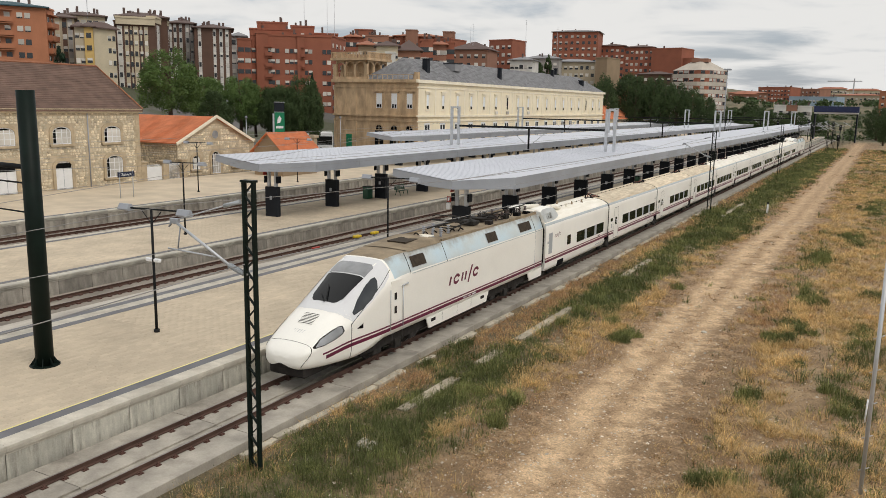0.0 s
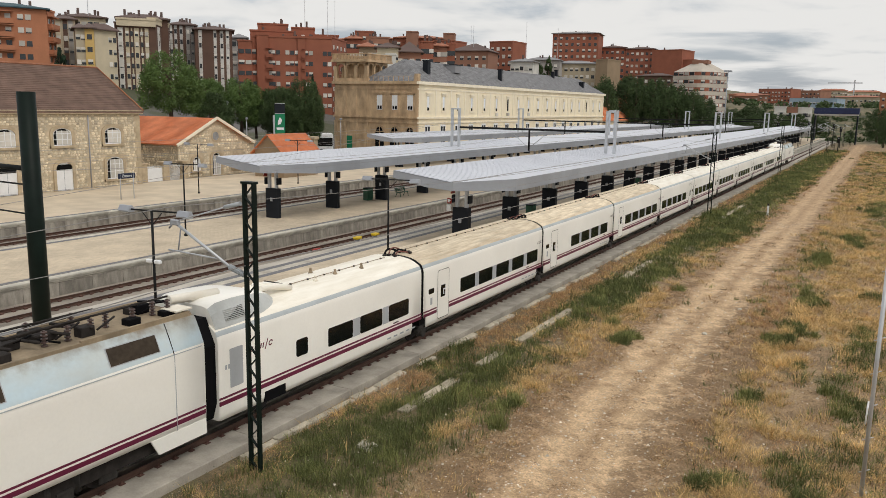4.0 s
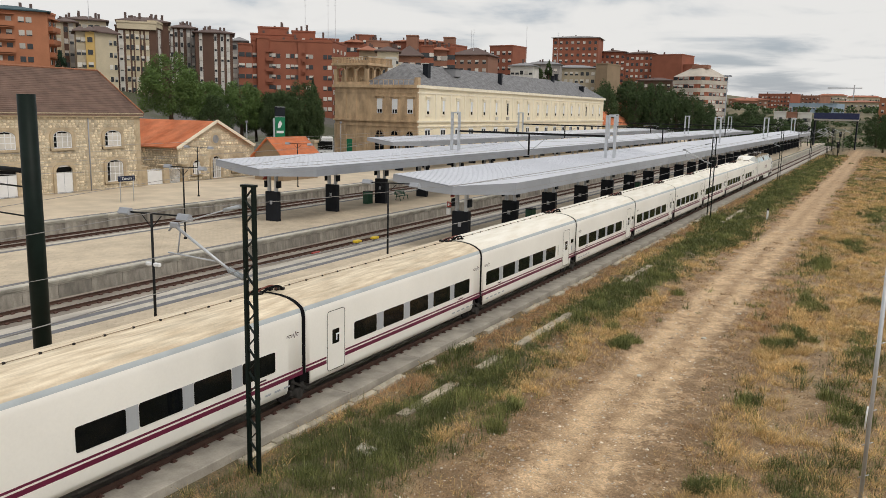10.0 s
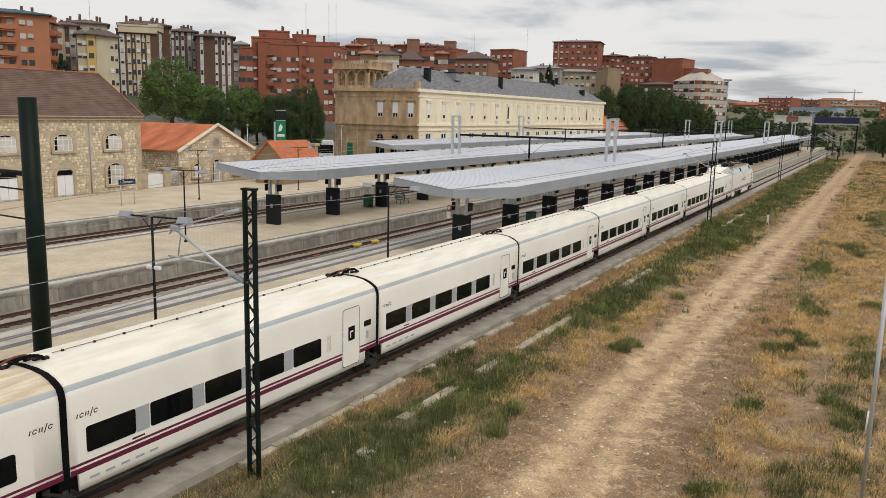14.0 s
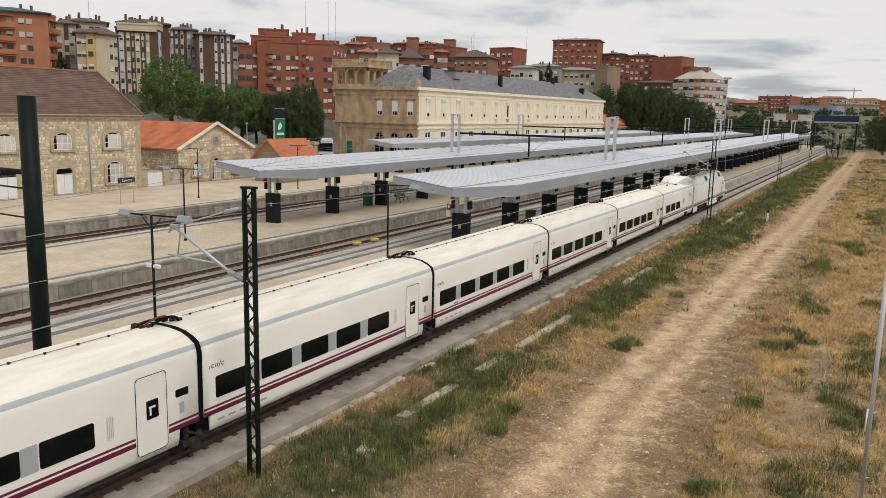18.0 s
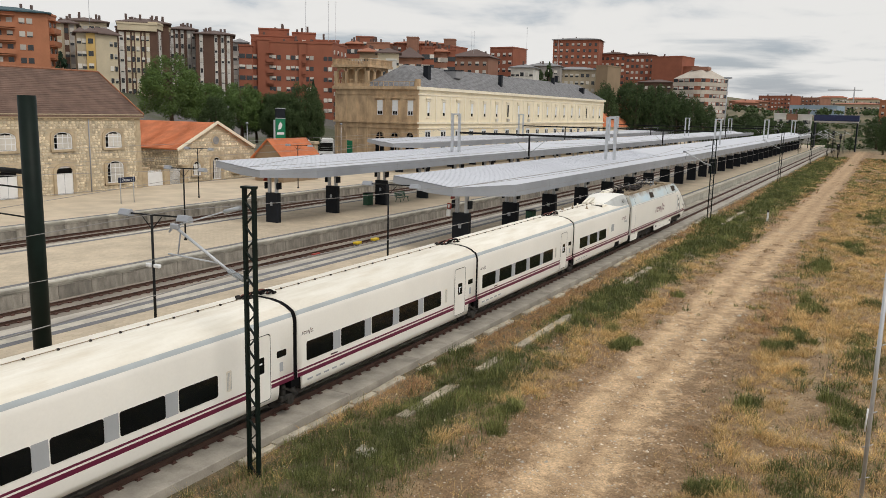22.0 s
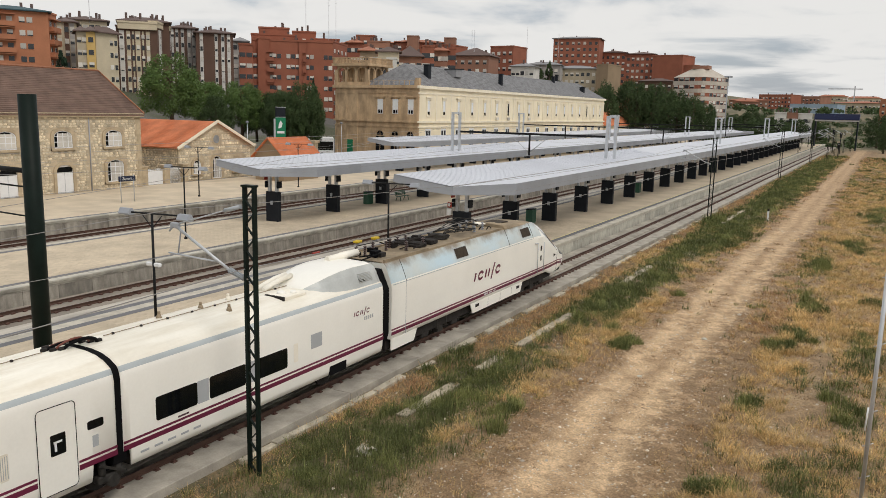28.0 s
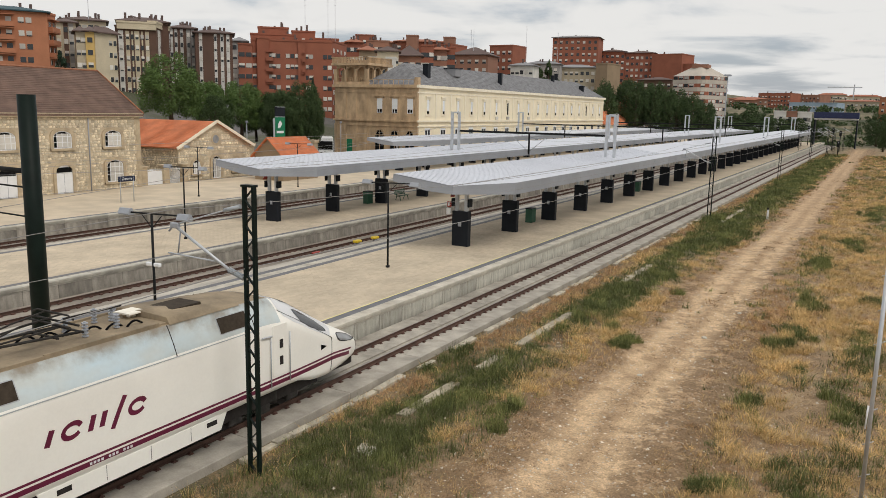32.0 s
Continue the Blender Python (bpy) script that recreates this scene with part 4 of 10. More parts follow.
def joint_gear(t, y):
    """Bellows, hoses over the roof and the single axle that two coaches share."""
    for dx, dy, hi, r, mt in ((-0.28, -0.25, 0.16, 0.038, "rubber"), (-0.02, 0.05, 0.21, 0.045, "rubber"), (-0.12, -0.12, 0.25, 0.03, "hose_red"), (-0.45, -0.1, 0.12, 0.03, "hose_red")):
        bm = bm_new()
        pts = []
        for k in range(9):
            f = k / 8
            pts.append(Vector((dx + 0.22 * math.sin(2.6 * f), y + dy - 0.5 + 1.0 * f, 3.70 + hi * math.sin(math.pi * f) ** 0.8 if 0 < k < 8 else 3.68)))
        sweep(bm, pts, r)
        h = part("jumper_hose", bm, M[mt], t, "black jumper hose over the coach joint" if mt == "rubber" else "red-brown cable over the coach joint")
        for q in (pts[0], pts[-1]):
            bm = bm_new()
            box(bm, q.x - 0.06, q.y - 0.09, 3.66, q.x + 0.06, q.y + 0.09, 3.77, 0.02)
            part("hose_socket", bm, M["underframe"], h)
    bm = bm_new()
    prof = [(x * 0.975, 2.0 + (z - 2.0) * 0.985) for x, z in HALF]
    prof = prof + [(-x, z) for x, z in prof[::-1][:-1]]
    extrude(bm, [p for p in prof if p[1] > 0.7], "y", y - 0.20, y + 0.20)
    part("bellows", fix(bm), M["rubber"], t, "black rubber bellows between coaches")
    bm = bm_new()
    box(bm, -1.15, y - 0.70, 0.45, 1.15, y + 0.30, 1.07, 0.05)
    part("axle_frame", bm, M["rubber"], t)
    for s in (-1, 1):
        bm = bm_new()
        box(bm, s * 1.25 - 0.12, y - 0.62, 0.42, s * 1.25 + 0.12, y + 0.20, 0.62, 0.03)
        tube(bm, (s * 1.27, y - 0.45, 0.45), (s * 1.27, y - 0.45, 1.0), 0.10, n=10)
        tube(bm, (s * 1.27, y, 0.40), (s * 1.27, y, 0.80), 0.13, n=10)
        tube(bm, (s * 1.15, y - 0.2, 0.42), (s * 1.42, y - 0.2, 0.42), 0.17, n=14)
        bar(bm, (s * 1.36, y - 0.6, 0.95), (s * 1.36, y + 0.2, 0.52), 0.07)
        part("running_gear", bm, M["bogie"], t)
    wheelset(t, y - 0.2)


bm = bm_new(); box(bm, -0.032, -0.035, -0.05, 0.032, 0.035, 0.02, 0.01)
CLAMP = mesh_of("cable_clamp", bm)


def make_coach(length=13.36, wins=(0.56, 2.51, 4.46, 6.41, 8.36), door=True, label="cream railway coach with maroon stripes and dark windows", flipdoor=False, end=False, joint=None, vent=True, small=True, roof="train_roof"):
    """A short articulated coach. Its high end carries the door unless it is turned round."""
    t = thing("railway_coach", label=label, category="coach", group="coaches of the train")
    L0, L1 = 0.10, length - 0.10
    low, high = (0.72, 0.0) if joint == 0.0 else (0.22, 0.0 if joint is None else 0.72)
    key = "coach_body_%.2f_%s_%.2f_%.2f" % (length, roof, low, high)
    me = bpy.data.meshes.get(key)
    if me is None:
        me = coach_body(L1 - L0, low, high)
        me.name = key
        for k_ in ("train_white", roof, "train_edge", "underframe"):
            me.materials.append(M[k_])
    b = shared("body", me, None, t)
    b.location = (0, L0, 0)
    Y = (lambda y: length - y) if flipdoor else (lambda y: y)
    rng2 = lambda a, c: (min(Y(a), Y(c)), max(Y(a), Y(c)))
    for z0, z1 in ((1.29, 1.355), (1.10, 1.235)):
        for a, c in (((L0, 11.05), (12.15, L1)) if door else ((L0, L1),)):
            a, c = rng2(a, c)
            for s in (1, -1):
                part("stripe", strip_mesh(s, a, c, z0, z1), M["maroon"], t, "maroon painted stripe")
    for s in (1.47, -1.47):
        for w in wins:
            a, c = rng2(w, w + 1.47)
            part("window", rounded_panel(a, 1.56, c, 2.22, 0.07, s), M["pane"], t, "dark tinted window")
        for w in wins[:-1]:
            a, c = rng2(w + 1.48, w + 1.92)
            part("pillar_panel", rounded_panel(a, 1.55, c, 2.22, 0.01, s, 0.003), M["train_grey"], t, "grey panel between windows")
        if door:
            a, c = rng2(11.1, 12.1)
            part("door", rounded_panel(a, 0.80, c, 2.92, 0.12, s, 0.008), M["train_white"], t, "cream plug door")
            d = t.children[-1]
            part("door_joint", outline_panel(a - 0.02, 0.78, c + 0.02, 2.94, 0.13, s, 0.022, 0.010), M["rubber"], d)
            a, c = rng2(11.42, 11.82)
            part("door_window", rounded_panel(a, 1.72, c, 2.24, 0.03, s, 0.013), M["pane"], d)
            a, c = rng2(11.5, 11.62)
            bm = bm_new(); e = 0.004
            for q0, q1, r0, r1 in ((0.0, 0.22, 2.02, 2.07), (0.02, 0.08, 1.82, 2.03)):
                xx = s + (0.014 if s > 0 else -0.018)
                box(bm, xx, a + q0, r0, xx + 0.004, a + q1, r1)
            part("pictogram", bm, M["white_paint"], d)
            a, c = rng2(10.18, 10.40)
        if door and vent:
            part("vent", rounded_panel(a, 1.58, c, 2.22, 0.05, s, 0.006), M["train_roof"], t, "slatted vent")
            v = t.children[-1]
            bm = bm_new()
            for k in range(4):
                y = a + 0.03 + k * (c - a - 0.06) / 3
                xx = s * 1.005
                box(bm, min(s, xx), y - 0.008, 1.63, max(s, xx) + (0.002 if s > 0 else -0.0), y + 0.008, 2.17)
            part("slat", bm, M["train_grey"], v)
        if door and small:
            a, c = rng2(12.42, 12.88)
            part("small_window", rounded_panel(a, 2.03, c, 2.25, 0.05, s, 0.008), M["pane"], t)
            a, c = rng2(12.55, 12.72)
            part("lettering", rounded_panel(a, 1.55, c, 1.85, 0.02, s, 0.003), M["train_grey"], t)
        if not end:
            a, c = rng2(0.30, 0.92)
            word_bars(t, a, c, 2.50, 0.11, s, mt="lettering")
        a, c = rng2(1.9, 2.3)
        bm = bm_new(); xx = s + (0.001 if s > 0 else -0.004)
        box(bm, xx, a, 1.40, xx + 0.003, c, 1.45)
        part("lettering", bm, M["lettering"], t)
        a, c = rng2(0.6, 2.9)
        bm = bm_new()
        for k in range(5):
            y = a + (c - a) * k / 5
            box(bm, xx, y, 0.86, xx + 0.003, y + 0.28, 0.92)
        part("lettering", bm, M["train_grey"], t)
    # cable run along the roof, with clamps, and hoses over the joint
    bm = bm_new()
    tube(bm, (-0.15, 0.9, 3.725), (-0.15, length - 0.9, 3.725), 0.012, n=6)
    part("roof_cable", bm, M["train_grime"], t)
    y = 1.2
    while y < length - 1.0:
        o = shared("cable_clamp", CLAMP, M["underframe"], t)
        o.location = (-0.145, y, 3.73)
        y += 0.95
    if joint is not None:
        joint_gear(t, joint)
    return t


def end_coach_extras(t, length, grilles):
    """The end coach's raised roof hood towards the power car, its vents and its axle."""
    bm = bm_new()
    ys = [8.35, 8.55, 8.95, 9.45, 10.0, 10.7, length - 0.45, length - 0.16]
    hs = [3.66, 3.78, 3.93, 4.06, 4.14, 4.18, 4.16, 4.04]
    ws = [0.45, 0.62, 0.82, 0.93, 0.99, 1.02, 1.04, 1.02]
    bs = [0.75, 0.98, 1.16, 1.25, 1.30, 1.33, 1.35, 1.33]
    rings = []
    for y, h, w, b in zip(ys, hs, ws, bs):
        pts = [(-b, 3.40), (-w - (b - w) * 0.42, 3.40 + (h - 3.40) * 0.62), (-w, h - 0.05), (-w * 0.8, h), (0, h + 0.02), (w * 0.8, h), (w, h - 0.05), (w + (b - w) * 0.42, 3.40 + (h - 3.40) * 0.62), (b, 3.40)]
        rings.append([bm.verts.new((x, y, z)) for x, z in pts])
    for k, (a, c) in enumerate(zip(rings, rings[1:])):
        for i in range(8):
            f = bm.faces.new((a[i], a[i + 1], c[i + 1], c[i]))
            f.smooth = i not in (1, 6)
            f.material_index = 1 if i in (0, 1, 6, 7) else 0
    bm.faces.new(rings[0]); bm.faces.new(rings[-1][::-1])
    hood = part("roof_hood", fix(bm), (M["train_white"], M["hood_grey"]), t, "smooth white roof hood with grey flanks")
    for s in (1, -1):
        bm = bm_new()
        q = [(s * (1.352 - 0.30 * (z - 3.40) / 0.7), y, z) for y, z in ((length - 1.45, 3.56), (length - 0.62, 3.56), (length - 0.62, 3.88), (length - 1.45, 3.88))]
        bm.faces.new([bm.verts.new(p) for p in q])
        part("louvre_backing", bm, M["underframe"], hood)
        for k in range(7):
            z = 3.565 + 0.047 * k
            x = 1.36 - 0.30 * (z - 3.40) / 0.7
            bm = bm_new(); box(bm, s * x - 0.016, length - 1.45, z, s * x + 0.016, length - 0.62, z + 0.022)
            part("louvre", bm, M["hood_grey"], hood)
        if grilles:
            part("vent", rounded_panel(6.85, 1.62, 7.07, 2.25, 0.05, s * 1.47, 0.006), M["train_roof"], t, "slatted vent")
            part("intake_grille", rounded_panel(7.75, 1.85, 8.35, 2.35, 0.02, s * 1.47, 0.006), M["train_grey"], t, "grey intake grille")
        else:
            part("small_window", rounded_panel(7.65, 1.66, 8.25, 2.24, 0.08, s * 1.47, 0.012), M["pane"], t, "dark small window")
            part("intake_grille", rounded_panel(10.75, 1.55, 11.3, 2.75, 0.03, s * 1.47, 0.006), M["train_grey"], t, "grey intake grille")
        word_bars(t, *((10.2, 11.25) if grilles else (9.4, 10.4)), 2.42, 0.17, s * 1.47)
        bm = bm_new(); xx = s * 1.47 + (0.001 if s > 0 else -0.004)
        for k in range(5):
            box(bm, xx, 10.9 + k * 0.13, 2.16, xx + 0.003, 10.98 + k * 0.13, 2.3)
        part("lettering", bm, M["train_grey"], t)
        bm = bm_new(); box(bm, s * 1.38 - 0.1, 8.8, 0.60, s * 1.38 + 0.094, 9.8, 0.95, 0.02)
        part("wheel_arch", bm, M["rubber"], t)
    bm = bm_new()
    box(bm, 0.15, 7.05, 3.60, 0.95, 8.15, 3.715, 0.02)
    hatch = part("roof_hatch", bm, M["train_roof"], t, "low pale roof hatch with two domed caps")
    for px, py, pr in ((0.45, 7.45, 0.17), (0.72, 7.75, 0.13)):
        bm = bm_new(); tube(bm, (px, py, 3.70), (px, py, 3.79), pr, pr * 0.7, n=14)
        part("cap", bm, M["train_white"], hatch)
    bm = bm_new(); box(bm, 0.15, 6.98, 3.60, 0.95, 7.05, 3.73)
    part("hatch_edge", bm, M["underframe"], hatch)
    for px, py in ((-0.35, 4.6), (0.55, 4.9), (-0.5, 3.1), (-0.45, 5.9)):
        bm = bm_new()
        tube(bm, (px, py, 3.66), (px, py, 3.80), 0.10, 0.05, n=8); tube(bm, (px, py, 3.80), (px, py, 3.88), 0.045, n=8)
        part("roof_vent", bm, M["train_grime"] if py < 5 else M["train_roof"], t, "small conical roof vent")
    for dx in (-0.55, -0.30):
        bm = bm_new()
        sweep(bm, [(dx, 7.4, 3.74), (dx, 7.9, 3.86), (dx - 0.02, 8.4, 3.95), (dx - 0.02, 8.9, 3.99)], 0.10, 8)
        part("cable_duct", bm, M["train_roof"], t, "thick pale cable duct on the roof")
    bm = bm_new()
    tube(bm, (-0.4, length - 1.2, 4.2), (-0.2, length + 0.5, 4.28), 0.14, n=10)
    part("cable_conduit", bm, M["train_roof"], t)
    wheelset(t, 9.3)


# ---- power cars ----
NY = (0.52, 0.60, 0.78, 1.08, 1.6, 2.3, 3.05, 4.05, 5.0, 6.0, 7.2, 21.2)
NOSE = {
    "w": (0.28, 0.64, 0.88, 1.05, 1.19, 1.30, 1.38, 1.435, 1.465, 1.47, 1.47, 1.47),
    "zb": (0.90, 0.76, 0.70, 0.68, 0.66, 0.64, 0.62, 0.72, 0.95, 0.95, 0.95, 0.95),
    "zt": (1.15, 1.31, 1.44, 1.60, 1.87, 2.21, 2.62, 3.18, 3.66, 3.93, 4.00, 4.00),
    "zs": (1.05, 1.14, 1.22, 1.32, 1.50, 1.72, 1.96, 2.42, 2.86, 3.11, 3.15, 3.15),
    "wr": (0.09, 0.34, 0.50, 0.58, 0.62, 0.63, 0.63, 0.66, 0.76, 0.95, 1.10, 1.12),
    "k": (0.6, 0.6, 0.6, 0.55, 0.5, 0.5, 0.5, 0.45, 0.35, 0.22, 0.10, 0.05),
}


def nose_val(key, y):
    a = NOSE[key]
    y = min(max(y, 0.52), 21.2)
    for i in range(len(NY) - 1):
        if y <= NY[i + 1]:
            break
    h = NY[i + 1] - NY[i]
    t = (y - NY[i]) / h

    def slope(j):
        if j == 0 or j == len(NY) - 1:
            return (a[1] - a[0]) / (NY[1] - NY[0]) if j == 0 else 0.0
        d0, d1 = (a[j] - a[j - 1]) / (NY[j] - NY[j - 1]), (a[j + 1] - a[j]) / (NY[j + 1] - NY[j])
        return 0.0 if d0 * d1 <= 0 else 2 * d0 * d1 / (d0 + d1)
    m0, m1 = slope(i) * h, slope(i + 1) * h
    t2, t3 = t * t, t * t * t
    return a[i] * (2 * t3 - 3 * t2 + 1) + m0 * (t3 - 2 * t2 + t) + a[i + 1] * (3 * t2 - 2 * t3) + m1 * (t3 - t2)


def nose_point(y, u):
    """The power car's skin: u runs from 0 at the roof's middle to 1 at the lower edge, negative on the other side."""
    s, a = (1 if u >= 0 else -1), abs(u)
    w, zb, zt, zs, wr, k = (nose_val(q, y) for q in ("w", "zb", "zt", "zs", "wr", "k"))
    if a <= 0.3:
        f = a / 0.3
        x, z = wr * f, zt - 0.04 * f * f
    elif a <= 0.6:
        f = (a - 0.3) / 0.3
        p0, p2 = (wr, zt - 0.04), (w, zs)
        p1 = ((wr + w) / 2 + k * (w - (wr + w) / 2), (zt + zs) / 2 + k * (zt - (zt + zs) / 2))
        x = (1 - f) ** 2 * p0[0] + 2 * f * (1 - f) * p1[0] + f * f * p2[0]
        z = (1 - f) ** 2 * p0[1] + 2 * f * (1 - f) * p1[1] + f * f * p2[1]
    else:
        f = (a - 0.6) / 0.4
        x = w - (0.02 if y > 4.6 else 0.02 + (4.6 - y) * 0.05) * f ** 5
        z = zs + (zb - zs) * f
    return Vector((s * x, y, z))


def nose_normal(y, u):
    e = 0.004
    d1 = nose_point(min(21.2, y + e), u) - nose_point(max(0.52, y - e), u)
    d2 = nose_point(y, u + e) - nose_point(y, u - e)
    n = d1.cross(d2)
    p = nose_point(y, u)
    n.normalize()
    return n if n.dot(Vector((p.x, 0, p.z - 2.0))) > 0 or y < 0.5 else -n


def u_at_z(y, z, s=1):
    lo, hi = 0.28, 1.0
    for _ in range(30):
        m = (lo + hi) / 2
        if nose_point(y, m).z > z:
            lo = m
        else:
            hi = m
    return s * (lo + hi) / 2


def skin_patch(name, rows, material, parent, off=0.006, label="", nv=8, sub=4):
    """A panel lying on the skin. rows: (y, u0, u1) from front to back."""
    full = []
    for (ya, a0, a1), (yb, b0, b1) in zip(rows, rows[1:]):
        for i in range(sub):
            f = i / sub
            full.append((ya + (yb - ya) * f, a0 + (b0 - a0) * f, a1 + (b1 - a1) * f))
    full.append(rows[-1])
    bm = bm_new()
    grid = []
    for y, u0, u1 in full:
        line = []
        for j in range(nv + 1):
            u = u0 + (u1 - u0) * j / nv
            line.append(bm.verts.new(nose_point(y, u) + nose_normal(y, u) * off))
        grid.append(line)
    for a, c in zip(grid, grid[1:]):
        for j in range(nv):
            bm.faces.new((a[j], a[j + 1], c[j + 1], c[j])).smooth = True
    return part(name, fix(bm), material, parent, label)


def hatch_y(u):
    return 1.06 + 0.05 * abs(u) ** 2 - 0.38 * smoothstep((abs(u) - 0.45) / 0.45)


def make_power_car():
    t = thing("power_car", label="cream streamlined railway power car with maroon stripes and a sloping nose", category="locomotive", group="power cars of the train")
    bm = bm_new()
    ys = [0.52, 0.54, 0.57, 0.60, 0.65, 0.71, 0.78, 0.86, 0.95, 1.02, 1.12, 1.4, 1.7, 2.0, 2.3, 2.6, 2.9, 3.2, 3.5, 3.75, 3.95, 4.2, 4.5, 4.9, 5.3, 5.7, 6.1, 6.6, 7.2, 9, 12, 15, 18, 20, 21.2]
    us = [i / 24 for i in range(-24, 25)]
    grid = [[bm.verts.new(nose_point(y, u)) for u in us] for y in ys]
    for a, c, ya in zip(grid, grid[1:], ys):
        for j in range(48):
            f = bm.faces.new((a[j], a[j + 1], c[j + 1], c[j]))
            f.smooth = True
            uu = abs(us[j] + us[j + 1]) / 2
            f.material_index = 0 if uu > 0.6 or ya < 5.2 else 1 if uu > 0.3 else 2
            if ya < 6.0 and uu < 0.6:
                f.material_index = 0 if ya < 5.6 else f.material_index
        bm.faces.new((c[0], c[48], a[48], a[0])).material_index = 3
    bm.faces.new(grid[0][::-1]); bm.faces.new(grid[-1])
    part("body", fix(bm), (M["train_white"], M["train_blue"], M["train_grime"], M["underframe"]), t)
    # windscreen in its silver surround
    part_ = skin_patch("windscreen_surround", [(2.62, -0.28, 0.28), (2.78, -0.48, 0.48), (3.0, -0.58, 0.58), (4.2, -0.585, 0.585), (5.0, -0.57, 0.57), (5.45, -0.52, 0.52), (5.6, -0.44, 0.44)], M["train_silver"], t, 0.006, "silver cab top round the windscreen", 20)
    skin_patch("windscreen", [(3.02, -0.22, 0.22), (3.12, -0.28, 0.28), (3.3, -0.315, 0.315), (4.45, -0.34, 0.34)], M["pane"], part_, 0.013, "dark windscreen", 14)
    skin_patch("upper_windscreen", [(4.50, -0.34, 0.34), (5.05, -0.33, 0.33), (5.2, -0.27, 0.27)], M["lens"], part_, 0.013, "grey upper windscreen", 14, 3)
    for a, c in ((3.10, 3.75), (2.95, 3.30)):
        bm = bm_new()
        p, q = nose_point(a, 0.06) + Vector((0, -0.05, 0.05)), nose_point(c, -0.12) + Vector((0, -0.04, 0.05))
        tube(bm, p, q, 0.02, n=6)
        part("wiper", bm, M["black_steel"], t)
    for s in (1, -1):
        on = lambda y, zl, zh: (y, u_at_z(y, zh, s), u_at_z(y, zl, s))
        skin_patch("side_window", [(3.15, s * 0.50, s * 0.535), (3.6, s * 0.445, s * 0.56), (4.2, s * 0.41, s * 0.565), (4.62, s * 0.405, s * 0.54), (4.80, s * 0.42, s * 0.47)], M["cab_glass_sky_grey"], t, 0.012, "side cab window tinted grey for the sky's reflection", 6, 8)
        tri = [(3.20, 1.70), (3.58, 1.84), (3.58, 1.64)]
        bm = bm_new()
        q = [nose_point(y, u_at_z(y, z, s)) + nose_normal(y, u_at_z(y, z, s)) * 0.008 for y, z in tri]
        bm.faces.new([bm.verts.new(v) for v in q])
        part("side_vent", bm, M["rubber"], t)
        skin_patch("headlight_bezel", [on(1.12, 1.40, 1.46), on(1.5, 1.45, 1.67), on(2.0, 1.55, 1.85), on(2.38, 1.66, 1.96), on(2.52, 1.78, 1.95)], M["underframe"], t, 0.007, "black headlight bezel", 6, 6)
        skin_patch("headlight", [on(1.22, 1.435, 1.47), on(1.5, 1.475, 1.645), on(2.0, 1.575, 1.825), on(2.35, 1.69, 1.935), on(2.46, 1.80, 1.93)], M["lens"], t.children[-1], 0.012, "clear wedge headlight", 6, 6)
        # livery stripes
        for z0, z1, ya in ((1.29, 1.355, 1.45), (1.10, 1.235, 1.60)):
            rows = []
            for k in range(28):
                y = ya + (21.18 - ya) * (k / 27) ** 1.6
                dz = 0.0 - 0.18 * smoothstep((3.0 - y) / 1.9)
                rows.append((y, u_at_z(y, z1 + dz, s), u_at_z(y, z0 + dz, s)))
            skin_patch("stripe", rows, M["maroon"], t, 0.005, "maroon painted stripe", 2, 1)
        # joint between the nose and the body
        bm = bm_new()
        line = [(2.9 + 2.75 * f, 1.93 + 1.55 * f) for f in [i / 24 for i in range(25)]]
        pts = [nose_point(y, u_at_z(y, z, s)) + nose_normal(y, u_at_z(y, z, s)) * 0.004 for y, z in line]
        for p, q in zip(pts, pts[1:]):
            bar(bm, p, q, 0.025, 0.012)
        pts = [nose_point(2.9, u_at_z(2.9, 1.93 - 1.28 * f, s)) + nose_normal(2.9, s * 0.7) * 0.004 for f in [i / 6 for i in range(7)]]
        for p, q in zip(pts, pts[1:]):
            bar(bm, p, q, 0.02, 0.012)
        part("panel_joint", bm, M["underframe"], t)
        # cab door with rails
        x = s * 1.47
        d = part("cab_door", rounded_panel(5.45, 1.42, 6.12, 3.08, 0.04, x, 0.012), M["train_white"], t, "cream cab door with grab rails")
        for pts, r in (([(5.33, 1.1), (5.33, 2.75)], 0.02), ([(6.25, 1.1), (6.25, 2.75)], 0.02), ([(6.2, 2.78), (6.65, 2.82)], 0.03)):
            bm = bm_new()
            sweep(bm, [(x + s * 0.045, yy, zz) for yy, zz in pts], r, 6)
            part("grab_rail", bm, M["galv"], d)
        bm = bm_new()
        for zz in (1.75, 2.3):
            box(bm, min(x, x + s * 0.03), 5.65, zz, max(x, x + s * 0.03), 5.80, zz + 0.28)
        part("handle", bm, M["underframe"], d)
        word_bars(t, *((10.1, 13.1) if s > 0 else (11.1, 14.1)), 2.0, 0.40, x)
        bm = bm_new(); xx = x + (0.006 if s > 0 else -0.010)
        for k in range(12):
            if k in (3, 7): continue
            box(bm, xx, 11.6 + k * 0.11, 1.135, xx + 0.004, 11.67 + k * 0.11, 1.20)
        part("lettering", bm, M["white_paint"], t)
